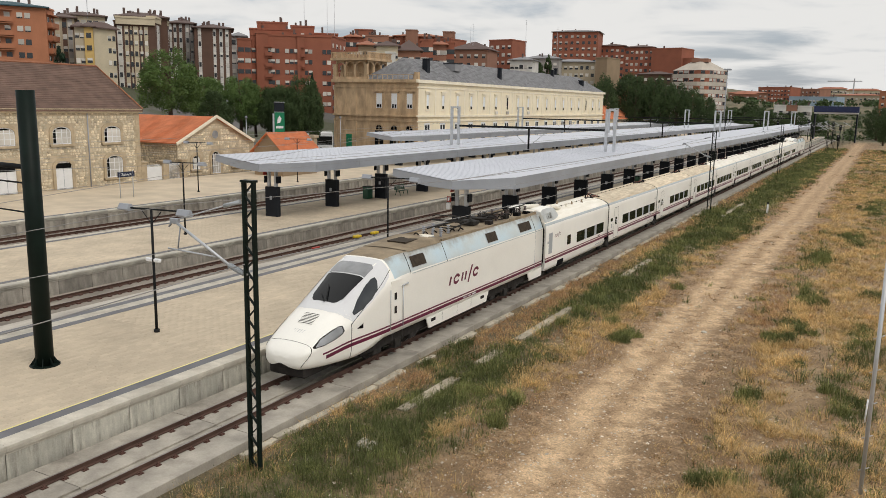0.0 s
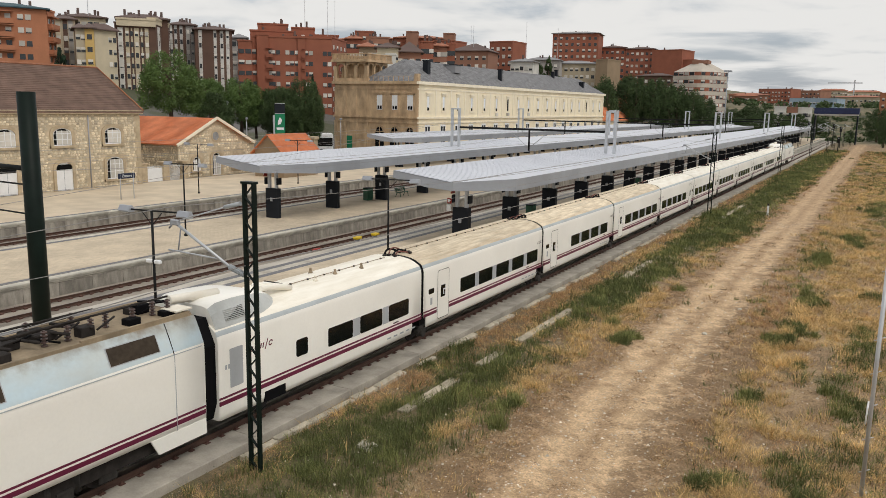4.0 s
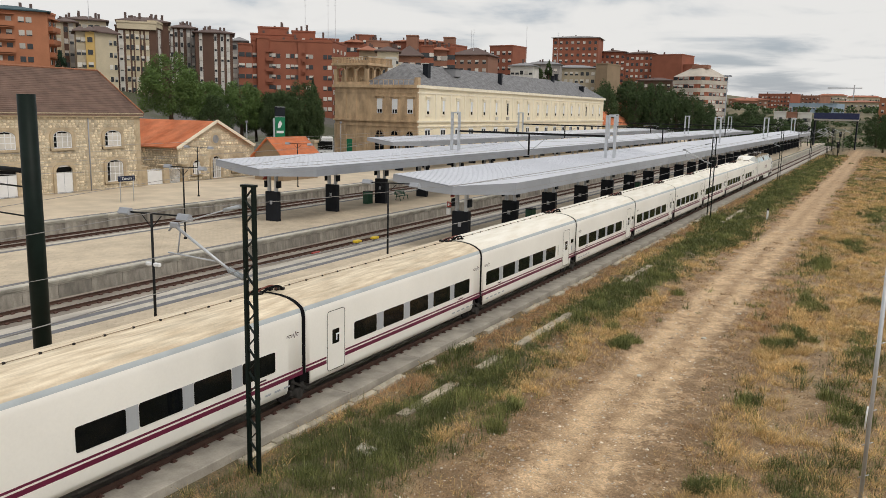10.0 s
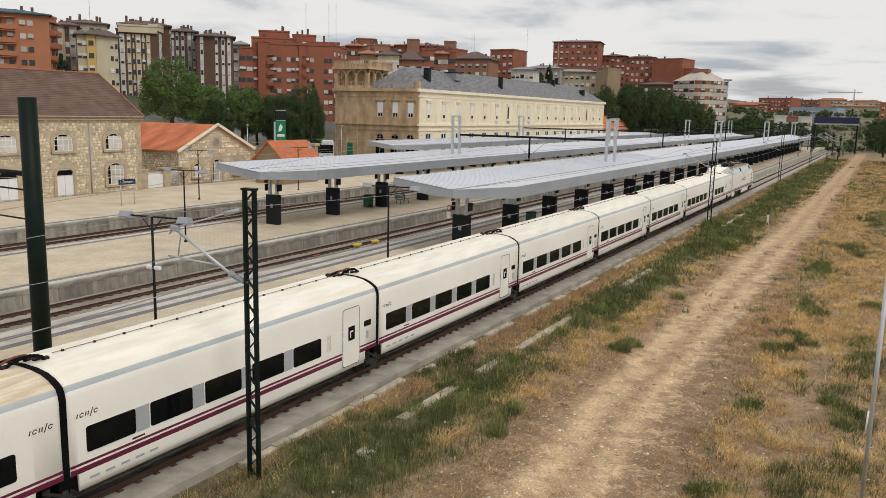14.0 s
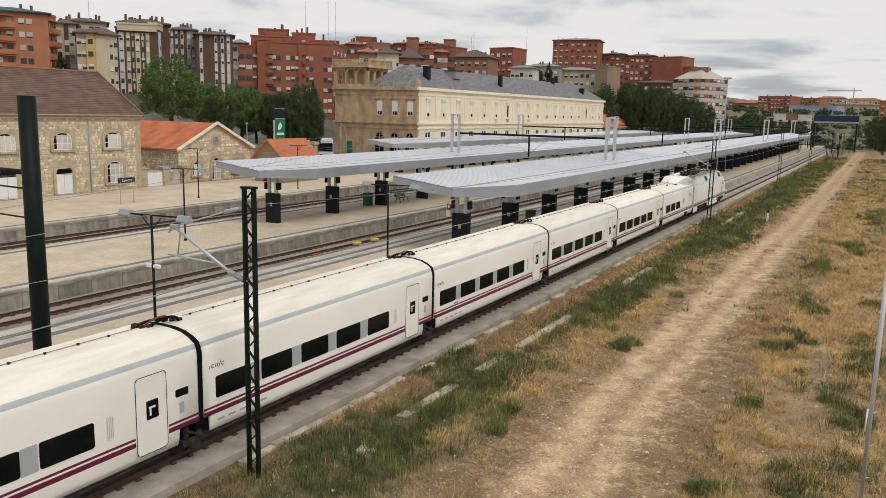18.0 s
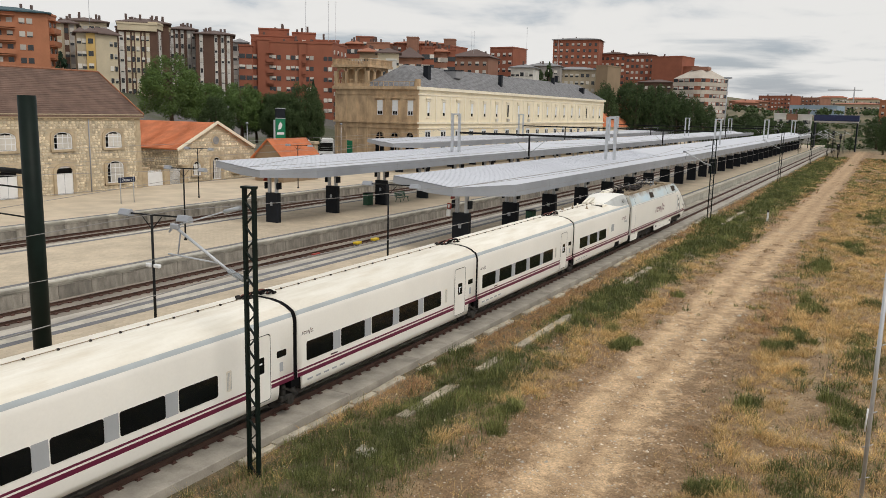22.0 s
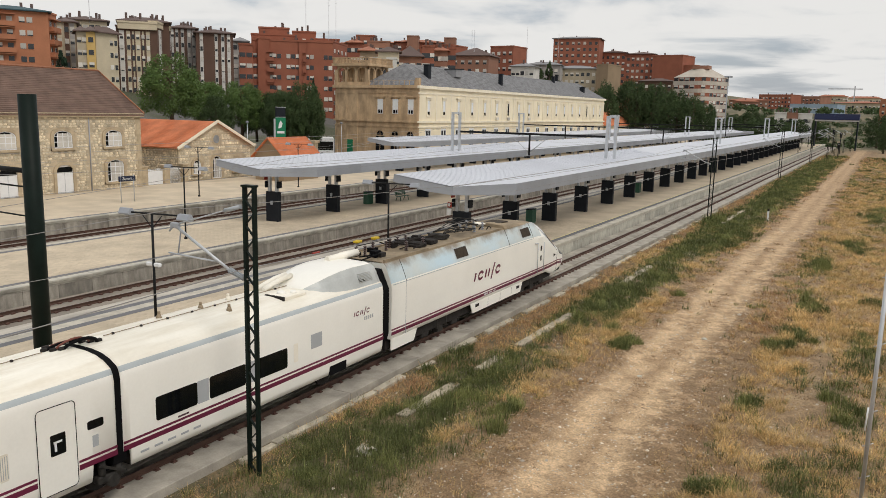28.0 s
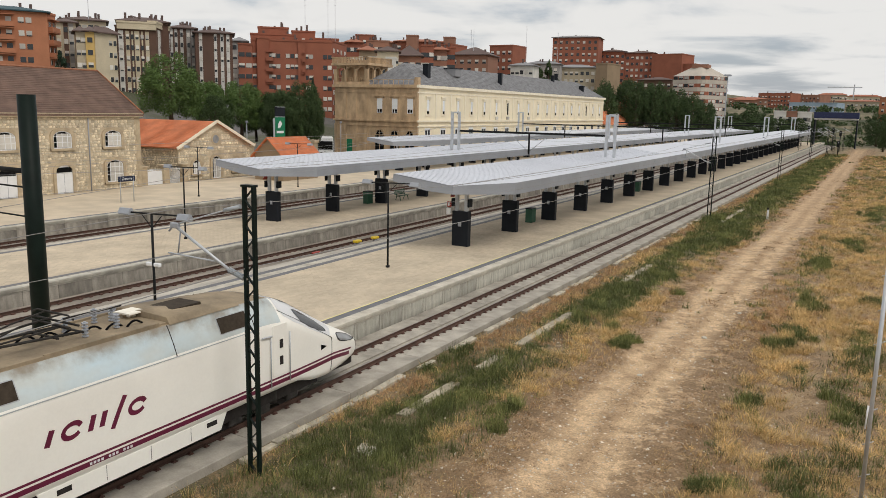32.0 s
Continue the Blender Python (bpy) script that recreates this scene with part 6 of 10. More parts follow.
def make_warehouse():
    t = thing("stone_warehouse", label="two-storey rubble stone station warehouse with a brown tiled roof", category="building")
    x, y0, y1, z0, z1 = -55.0, 24.0, 62.2, 0.6, 8.75
    bm = bm_new(); box(bm, x - 14, y0, z0, x, y1, z1 - 0.35)
    part("wall", bm, M["mortar"], t, "rubble stone wall")
    bm = bm_new()
    box(bm, x - 14.25, y0 - 0.25, z1 - 0.36, x + 0.3, y1 + 0.3, z1 + 0.05)
    part("cornice", bm, M["dressed"], t, "dressed stone cornice")
    bays = [58.55 - 6.05 * k for k in range(6)]
    holes = []
    for k, yc in enumerate(bays):
        arched_opening(t, x, yc, 2.1, 5.25, 7.0, 0.55)
        holes.append((yc - 1.3, yc + 1.3, 5.05, 7.2))
        if k == 0:
            arched_opening(t, x, yc + 0.1, 2.1, 1.5, 3.85, 0.55)
            holes.append((yc - 1.2, yc + 1.4, 1.3, 4.05))
        else:
            arched_opening(t, x, yc, 1.9, 0.7, 3.55, 0.6, "door", 0.30)
            holes.append((yc - 1.2, yc + 1.2, 0.6, 3.75))
    bm = bm_new(); tube(bm, (x + 0.06, 55.6, 0.7), (x + 0.06, 55.6, 8.3), 0.06, n=8)
    part("downpipe", bm, M["canopy_fascia"], t, "grey downpipe")
    for k in range(12):
        bm = bm_new()
        w = 0.75 if k % 2 else 0.5
        box(bm, x - 0.3, y1 - w, 0.7 + k * 0.63, x + 0.04, y1 + 0.04, 0.7 + k * 0.63 + 0.61, 0.015)
        part("quoin", bm, M["dressed"], t)
    gable_roof(t, x - 14, x, y0, y1, z1, 13.3, "y", M["tile_dark"], 0.35, 0.12, True, "roof", "old brown clay tile roof")
    bm = bm_new()
    for sgn in (0, 1):
        a, b = Vector((x + 0.35 if sgn else x - 14.35, y1 + 0.33, z1 - 0.05)), Vector((x - 7, y1 + 0.33, 13.42))
        bar(bm, a + Vector((0, 0, 0.10)), b + Vector((0, 0, 0.10)), 0.11, 0.10)
    tube(bm, (x - 7, y0 - 0.4, 13.46), (x - 7, y1 + 0.4, 13.46), 0.11, n=8)
    part("verge_tiles", bm, M["verge"], t, "dull orange verge and ridge tiles")
    bm = bm_new()
    v = [bm.verts.new(p) for p in ((x - 14, y1 - 0.01, z1), (x, y1 - 0.01, z1), (x - 7, y1 - 0.01, 13.3), (x - 14, y1 - 0.3, z1), (x, y1 - 0.3, z1), (x - 7, y1 - 0.3, 13.3))]
    for f in ((0, 1, 2), (5, 4, 3), (0, 3, 4, 1), (1, 4, 5, 2), (2, 5, 3, 0)):
        bm.faces.new([v[i] for i in f])
    part("gable", fix(bm), M["mortar"], t)
    rubble(t, "x", x, 40.0, y1 - 0.7, 0.7, 8.3, 1, holes + [(55.5, 55.7, 0, 9)], 0.42, 0.29, 300, 5)
    return t


make_warehouse()


def make_gabled_shed():
    t = thing("stone_shed", label="rubble stone shed with orange tiled roof and round window", category="building")
    x, y0, y1, z1 = -57.0, 69.4, 82.0, 4.85
    bm = bm_new(); box(bm, x - 20, y0, 0.5, x, y1, z1)
    v = [bm.verts.new(p) for p in ((x, y0, z1), (x, y1, z1), (x, (y0 + y1) / 2, 7.7), (x - 0.4, y0, z1), (x - 0.4, y1, z1), (x - 0.4, (y0 + y1) / 2, 7.7))]
    for f in ((0, 1, 2), (5, 4, 3), (1, 4, 5, 2), (2, 5, 3, 0)):
        bm.faces.new([v[i] for i in f])
    part("wall", fix(bm), M["mortar"], t, "rubble stone wall")
    gable_roof(t, x - 20, x, y0, y1, z1 - 0.05, 7.75, "x", M["tile_orange"], 0.4, 0.10, True, "roof", "bright orange clay tile roof")
    bm = bm_new()
    mid = (y0 + y1) / 2
    for ye in (y0 - 0.45, y1 + 0.45):
        bar(bm, (x + 0.42, ye, z1 - 0.22), (x + 0.42, mid, 7.88), 0.12, 0.34)
    part("verge_board", bm, M["cream_trim"], t, "pale verge along the gable")
    holes = []
    for yc in (mid - 3.4, mid, mid + 3.6):
        if abs(yc - mid) < 0.1:
            arched_opening(t, x, yc, 1.5, 0.7, 3.5, 0.7, "window", 0.3)
            holes.append((yc - 1.1, yc + 1.1, 0.5, 4.0))
        else:
            arched_opening(t, x, yc, 1.3, 1.4, 3.1, 0.65, "window", 0.28)
            holes.append((yc - 1.0, yc + 1.0, 1.1, 3.6))
    bm = bm_new(); tube(bm, (x - 0.2, mid, 5.6), (x + 0.06, mid, 5.6), 0.75, n=24)
    o = part("round_surround", bm, M["dressed"], t)
    bm = bm_new(); tube(bm, (x - 0.1, mid, 5.6), (x + 0.075, mid, 5.6), 0.52, n=24)
    part("round_pane", bm, M["lens"], o, "pale round window")
    holes.append((mid - 0.8, mid + 0.8, 4.8, 6.4))
    rubble(t, "x", x, y0 + 0.1, y1 - 0.1, 0.7, 4.8, 1, holes, 0.44, 0.30, 200, 8)
    rubble(t, "x", x, y0 + 2.2, y1 - 2.2, 4.9, 5.7, 1, holes, 0.44, 0.30, 30, 9)
    rubble(t, "x", x, y0 + 3.7, y1 - 3.7, 5.72, 6.4, 1, holes, 0.44, 0.30, 30, 12)
    rubble(t, "x", x, y0 + 5.0, y1 - 5.0, 6.42, 7.0, 1, holes, 0.44, 0.28, 30, 13)
    rubble(t, "y", y0, x - 19.5, x - 0.2, 0.7, 4.6, -1, (), 0.48, 0.30, 60, 10)
    return t


make_gabled_shed()


def make_gate_wall():
    t = thing("gate_wall", label="low stone wall with pillars and white iron railings between the sheds", category="wall")
    x = -55.8
    for k, y in enumerate((63.0, 66.2, 69.0)):
        bm = bm_new(); box(bm, x - 0.4, y - 0.4, 0.6, x + 0.4, y + 0.4, 2.7, 0.03)
        p = part("pillar", bm, M["dressed"], t, "stone gate pillar")
        bm = bm_new(); box(bm, x - 0.5, y - 0.5, 2.705, x + 0.5, y + 0.5, 2.9, 0.04)
        part("cap", bm, M["dressed"], p)
    for a, b, solid in ((63.4, 65.8, 1.6), (66.6, 68.6, 0.7)):
        bm = bm_new()
        if solid > 1:
            box(bm, x - 0.05, a, 0.62, x + 0.05, b, 0.62 + solid)
        for k in range(int((b - a) / 0.16)):
            box(bm, x - 0.02, a + 0.06 + k * 0.16, 0.62, x + 0.02, a + 0.10 + k * 0.16, 2.5)
        box(bm, x - 0.03, a, 2.3, x + 0.03, b, 2.36)
        part("railing", bm, M["white_paint"], t, "white painted iron gate")
    return t


make_gate_wall()


def make_small_shed(x=-47.6, y0=77.6, y1=84.5):
    t = thing("brick_shed", label="small stone shed with an orange tiled roof behind the canopy", category="building")
    bm = bm_new(); box(bm, x - 4.6, y0, 0.5, x, y1, 3.9)
    v = [bm.verts.new(p) for p in ((x - 4.6, y0, 3.9), (x, y0, 3.9), (x - 2.3, y0, 5.9), (x - 4.6, y0 + 0.3, 3.9), (x, y0 + 0.3, 3.9), (x - 2.3, y0 + 0.3, 5.9))]
    for f in ((0, 1, 2), (5, 4, 3), (1, 4, 5, 2), (2, 5, 3, 0)):
        bm.faces.new([v[i] for i in f])
    part("wall", fix(bm), M["tan_brick"], t)
    gable_roof(t, x - 4.6, x, y0, y1, 3.85, 5.95, "y", M["tile_orange"], 0.4, 0.10, True, "roof", "bright orange clay tile roof")
    return t


make_small_shed()


def make_station():
    t = thing("station_building", label="two-storey station building, cream front and sandstone end tower", category="building")
    x, y0, y1 = -57.0, 126.0, 234.0
    zc, zb = 14.2, 7.5
    bm = bm_new(); box(bm, x - 18.4, y0 + 0.35, 0.5, x, y1, zc)
    part("front_wall", bm, M["cream"], t, "cream rendered front wall")
    bm = bm_new(); box(bm, x - 18.4, y0, 0.5, x + 0.02, y0 + 0.34, zc)
    end = part("end_wall", bm, M["sandstone"], t, "weathered golden sandstone end wall")
    # cornices and string courses
    for z, d, h, nm in ((zc - 0.55, 0.45, 0.55, "cornice"), (zc - 1.5, 0.12, 0.25, "string_course"), (zb, 0.30, 0.35, "string_course"), (zb - 0.9, 0.15, 0.25, "string_course")):
        bm = bm_new(); box(bm, x + 0.001, y0 - d, z, x + d, y1 + d, z + h)
        part(nm, bm, M["cream_trim"], t)
        bm = bm_new(); box(bm, x - 18.4 - d, y0 - d, z, x, y0 - 0.001, z + h)
        part(nm, bm, M["sandstone"], t)
    # tall upper windows in moulded frames, doors below
    bm = bm_new(); box(bm, -0.02, -0.42, 0, 0.05, 0.42, 2.55)
    pane = mesh_of("window", bm)
    bm = bm_new()
    for a, b, c, d in ((-0.72, -0.42, -0.1, 2.7), (0.42, 0.72, -0.1, 2.7), (-0.72, 0.72, -0.38, -0.1), (-0.72, 0.72, 2.56, 2.9)):
        box(bm, -0.02, a, c, 0.12, b, d)
    box(bm, 0, -0.95, 3.05, 0.30, 0.95, 3.25); box(bm, 0, -0.8, 2.9, 0.18, 0.8, 3.05)
    frame_ = mesh_of("frame", bm)
    bm = bm_new(); box(bm, 0.05, -0.40, 0.55, 0.07, 0.40, 2.53)
    blind = mesh_of("blind", bm)
    bm = bm_new(); box(bm, -0.02, -1.0, 0, 0.04, 1.0, 5.7)
    door = mesh_of("door", bm)
    bm = bm_new()
    box(bm, 0, -0.22, 0, 0.10, 0.22, zc - 1.5 - zb - 0.35)
    pil = mesh_of("pilaster", bm)
    rnd = random.Random(4)
    for k in range(18):
        y = 129.6 + 5.92 * k
        w = shared("window", pane, M["pane"], t); w.location = (x, y, 9.0)
        f = shared("frame", frame_, M["cream_trim"], w)
        if rnd.random() < 0.88:
            b = shared("blind", blind, M["white_paint"], w)
        d = shared("door", door, M["white_paint"], t, "tall white glazed door"); d.location = (x, y, 0.7)
        for u in (-0.48, 0.48):
            for z0_, z1_ in ((1.0, 3.5), (3.75, 5.35)):
                bm = bm_new(); box(bm, 0.041, u - 0.36, z0_, 0.05, u + 0.36, z1_)
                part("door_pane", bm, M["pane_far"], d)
        p = shared("pilaster", pil, M["cream_trim"], t); p.location = (x, y + 2.96, zb + 0.35)
        if k in (5, 6, 8):
            bm = bm_new(); box(bm, x, y - 0.5, 7.95, x + 0.4, y + 0.4, 8.6, 0.03)
            part("air_conditioner", bm, M["blind"], t, "white air-conditioning unit")
    # sandstone end: windows with white shutters, arched windows below
    for xx in (-65.2, -61.9, -58.6):
        bm = bm_new(); box(bm, xx - 0.62, y0 - 0.03, 9.0, xx + 0.62, y0 + 0.05, 11.7)
        o = part("window", bm, M["white_paint"], t, "window with a white lowered shutter")
        bm = bm_new()
        for q in (-0.45, 0.08):
            box(bm, xx + q, y0 - 0.05, 9.1, xx + q + 0.38, y0 - 0.031, 9.75)
        part("pane", bm, M["pane"], o)
        bm = bm_new()
        for a, b, c, d in ((-0.95, -0.63, 8.6, 11.9), (0.63, 0.95, 8.6, 11.9), (-0.95, 0.95, 11.71, 12.05)):
            box(bm, xx + a, y0 - 0.10, c, xx + b, y0 - 0.002, d)
        box(bm, xx - 1.15, y0 - 0.25, 12.05, xx + 1.15, y0 - 0.002, 12.25)
        part("surround", bm, M["sandstone"], o)
        bm = bm_new()
        pts = arched(xx - 0.95, 2.0, xx + 0.95, 6.1, 0.95)
        A = [bm.verts.new((u, y0 - 0.03, z)) for u, z in pts]; B = [bm.verts.new((u, y0 + 0.1, z)) for u, z in pts]
        bm.faces.new(A)
        for i in range(len(pts)):
            bm.faces.new((A[i], A[(i + 1) % len(pts)], B[(i + 1) % len(pts)], B[i]))
        o = part("arched_window", fix(bm), M["pane"], t)
        bm = bm_new()
        for i, (u, z) in enumerate(pts[2:]):
            box(bm, u - 0.2, y0 - 0.14, z - 0.2, u + 0.2, y0 - 0.002, z + 0.2)
        box(bm, xx - 0.05, y0 - 0.06, 2.0, xx + 0.05, y0 - 0.032, 6.0); box(bm, xx - 0.9, y0 - 0.06, 4.9, xx + 0.9, y0 - 0.032, 5.05)
        part("voussoirs", bm, M["sandstone"], o)
    for xx in (-75.2, -73.0, -70.6, -68.2, -57.3):
        bm = bm_new()
        box(bm, xx - 0.3, y0 - 0.12, 0.6, xx + 0.3, y0 - 0.002, zb - 0.9)
        part("pilaster", bm, M["sandstone"], t)
        bm = bm_new()
        box(bm, xx - 0.25, y0 - 0.10, zb + 0.35, xx + 0.25, y0 - 0.002, zc - 1.5)
        part("pilaster", bm, M["sandstone"], t)
    bm = bm_new(); box(bm, -73.2, y0 - 0.04, 0.7, -71.4, y0, 4.0)
    part("door", bm, M["green_sign"], t, "green door")
    # tower with an open arcade and a balustrade on top
    tx0, tx1, ty1 = -75.6, -68.0, y0 + 7.6
    tw = part("tower_base", cbox((tx0 + tx1) / 2, y0 + 3.8, zc + 0.25, 7.7, 7.9, 0.5), M["sandstone"], t)
    for xx in (tx0 + 0.3, tx0 + 2.6, tx0 + 4.95, tx1 - 0.3):
        for yy in (y0 + 0.25, ty1 - 0.3):
            part("pier", cbox(xx, yy, zc + 1.65, 0.75 if xx in (tx0 + 0.3, tx1 - 0.3) else 0.5, 0.6, 2.3, 0.03), M["sandstone"], t)
    for yy in (y0 + 2.6, y0 + 4.95):
        for xx in (tx0 + 0.3, tx1 - 0.3):
            part("pier", cbox(xx, yy, zc + 1.65, 0.5, 0.5, 2.3, 0.03), M["sandstone"], t)
    bm = bm_new()
    for a, b in ((tx0 + 0.3, tx0 + 2.6), (tx0 + 2.6, tx0 + 4.95), (tx0 + 4.95, tx1 - 0.3)):
        n = 10
        c, r = (a + b) / 2, (b - a) / 2 - 0.2
        for k in range(n):
            a0, a1 = math.pi * k / n, math.pi * (k + 1) / n
            u0, u1 = c + r * math.cos(a0), c + r * math.cos(a1)
            zt_ = zc + 3.5
            za, zb_ = zc + 2.2 + r * math.sin(a0), zc + 2.2 + r * math.sin(a1)
            v = [bm.verts.new(p) for p in ((u0, y0 + 0.1, za), (u1, y0 + 0.1, zb_), (u1, y0 + 0.1, zt_), (u0, y0 + 0.1, zt_), (u0, y0 + 0.5, za), (u1, y0 + 0.5, zb_), (u1, y0 + 0.5, zt_), (u0, y0 + 0.5, zt_))]
            for f in ((0, 1, 2, 3), (7, 6, 5, 4), (0, 4, 5, 1)):
                bm.faces.new([v[i] for i in f])
    for a, b in ((y0 + 0.3, y0 + 2.6), (y0 + 2.6, y0 + 4.95), (y0 + 4.95, ty1 - 0.3)):
        c, r = (a + b) / 2, (b - a) / 2 - 0.2
        for k in range(10):
            a0, a1 = math.pi * k / 10, math.pi * (k + 1) / 10
            u0, u1 = c + r * math.cos(a0), c + r * math.cos(a1)
            za, zb_ = zc + 2.2 + r * math.sin(a0), zc + 2.2 + r * math.sin(a1)
            v = [bm.verts.new(p) for p in ((tx1 - 0.1, u0, za), (tx1 - 0.1, u1, zb_), (tx1 - 0.1, u1, zc + 3.5), (tx1 - 0.1, u0, zc + 3.5), (tx1 - 0.5, u0, za), (tx1 - 0.5, u1, zb_), (tx1 - 0.5, u1, zc + 3.5), (tx1 - 0.5, u0, zc + 3.5))]
            for f in ((0, 1, 2, 3), (7, 6, 5, 4), (0, 4, 5, 1)):
                bm.faces.new([v[i] for i in f])
    part("arcade", fix(bm), M["sandstone"], t)
    part("tower_core", cbox((tx0 + tx1) / 2, y0 + 4.2, zc + 2.0, 4.6, 4.2, 3.2), M["sandstone"], t)
    part("tower_cornice", cbox((tx0 + tx1) / 2, y0 + 3.8, zc + 3.72, 8.4, 8.6, 0.45), M["sandstone"], t)
    bm = bm_new()
    for k in range(25):
        u = tx0 - 0.2 + k * 0.335
        for yy in (y0 - 0.25, ty1 + 0.3):
            box(bm, u - 0.06, yy - 0.06, zc + 3.95, u + 0.06, yy + 0.06, zc + 4.9)
        for xx in (tx0 - 0.2, tx1 + 0.2):
            box(bm, xx - 0.06, y0 - 0.2 + k * 0.33 - 0.06, zc + 3.95, xx + 0.06, y0 - 0.2 + k * 0.33 + 0.06, zc + 4.9)
    for yy in (y0 - 0.25, ty1 + 0.3):
        box(bm, tx0 - 0.35, yy - 0.12, zc + 4.9, tx1 + 0.35, yy + 0.12, zc + 5.05)
    for xx in (tx0 - 0.2, tx1 + 0.2):
        box(bm, xx - 0.12, y0 - 0.3, zc + 4.9, xx + 0.12, ty1 + 0.35, zc + 5.05)
    part("balustrade", bm, M["sandstone"], t)
    bm = bm_new()
    for k in range(14):
        xx = tx0 + 0.4 + k * 0.52
        box(bm, xx - 0.05, y0 + 0.25, zc + 0.5, xx + 0.05, y0 + 0.35, zc + 1.2)
    box(bm, tx0, y0 + 0.2, zc + 1.2, tx1, y0 + 0.4, zc + 1.3)
    part("arcade_rail", bm, M["sandstone"], t)
    # hipped slate roof with chimneys
    bm = bm_new()
    e, rz = 0.2, 18.4
    a, b, c, d = (x + e, y0 + 0.4, zc), (x + e, y1 + e, zc), (x - 12.6, y1 + e, zc), (x - 12.6, y0 + 0.4, zc)
    r0, r1 = (x - 6.2, y0 + 5.0, rz), (x - 6.2, y1 - 6.0, rz)
    n = 40
    V = bm.verts.new
    for p, q, r_, s_ in ((a, b, r1, r0), (c, d, r0, r1)):
        for k in range(14):
            f0, f1 = k / 14, (k + 1) / 14
            L_ = lambda u, w, f: Vector(u).lerp(Vector(w), f)
            up = Vector((0, 0, 0.04))
            v = [V(L_(p, s_, f0) + up), V(L_(q, r_, f0) + up), V(L_(q, r_, f1)), V(L_(p, s_, f1))]
            bm.faces.new(v)
            if k:
                bm.faces.new((last[3], last[2], v[1], v[0]))
            last = v
    bm.faces.new([V(p) for p in (d, a, r0)]); bm.faces.new([V(p) for p in (b, c, r1)])
    part("roof", fix(bm), M["slate"], t, "weathered grey slate roof")
    for yy, xx, h, w in ((133.5, -59.6, 2.6, 1.1), (165.5, -59.2, 2.7, 0.8), (211.0, -63.5, 1.8, 0.8), (206.0, -62.5, 1.8, 0.8), (221.0, -59.5, 1.6, 1.2), (146.5, -61.0, 1.5, 2.6)):
        base = zc + (rz - zc) * (x - xx) / 6.2 - 0.4
        bm = bm_new(); box(bm, xx - w / 2, yy - w / 2, base, xx + w / 2, yy + w / 2, base + h, 0.03)
        ch = part("chimney", bm, M["roof_grey"] if w > 2 else M["cladding"], t, "dark slate-clad chimney")
        bm = bm_new(); box(bm, xx - w / 2 - 0.12, yy - w / 2 - 0.12, base + h + 0.002, xx + w / 2 + 0.12, yy + w / 2 + 0.12, base + h + 0.15)
        part("cap", bm, M["cladding"], ch)
    bm = bm_new()
    for k in range(10):
        box(bm, -67.8 + k * 1.1, y0 - 0.05, zc, -67.72 + k * 1.1, y0 + 0.03, zc + 0.9)
    box(bm, -67.9, y0 - 0.05, zc + 0.85, -57.0, y0 + 0.03, zc + 0.92); box(bm, -57.6, y0 - 0.3, zc, -56.8, y0 + 0.5, zc + 1.3)
    part("parapet_rail", bm, M["sandstone"], t)
    return t


make_station()

# ---- the town on the hill ----
WIN_CACHE = {}


def window_mesh(w, h, kind):
    key = (round(w, 2), round(h, 2), kind)
    if key not in WIN_CACHE:
        # one frame with sunk panes, and a lowered blind in the upper lights
        bm = bm_new()
        cut = {0: [0, h], 1: [0, h * 0.5, h], 2: [0, h * 0.2, h], 3: [0, h * 0.05, h]}[kind]
        lights = []
        grid = [[bm.verts.new((x, -0.08, z)) for x in (-w / 2, 0, w / 2)] for z in cut]
        for j in range(len(cut) - 1):
            for i in range(2):
                f = bm.faces.new((grid[j][i], grid[j][i + 1], grid[j + 1][i + 1], grid[j + 1][i]))
                lights.append((f, 2 if kind and j == 1 else 1))
        rim = [grid[0][0], grid[0][1], grid[0][2]] + [g[2] for g in grid[1:]] + [grid[-1][1], grid[-1][0]] + [g[0] for g in grid[-2:0:-1]]
        back = [bm.verts.new((v.co.x, 0.03, v.co.z)) for v in rim]
        for i in range(len(rim)):
            j = (i + 1) % len(rim)
            bm.faces.new((rim[i], back[i], back[j], rim[j]))
        bmesh.ops.inset_individual(bm, faces=[f for f, _ in lights], thickness=0.095, depth=-0.035)
        for f, mi in lights:
            f.material_index = mi
        me = mesh_of("window", bm)
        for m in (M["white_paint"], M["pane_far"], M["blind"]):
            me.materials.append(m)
        WIN_CACHE[key] = me
    return WIN_CACHE[key]


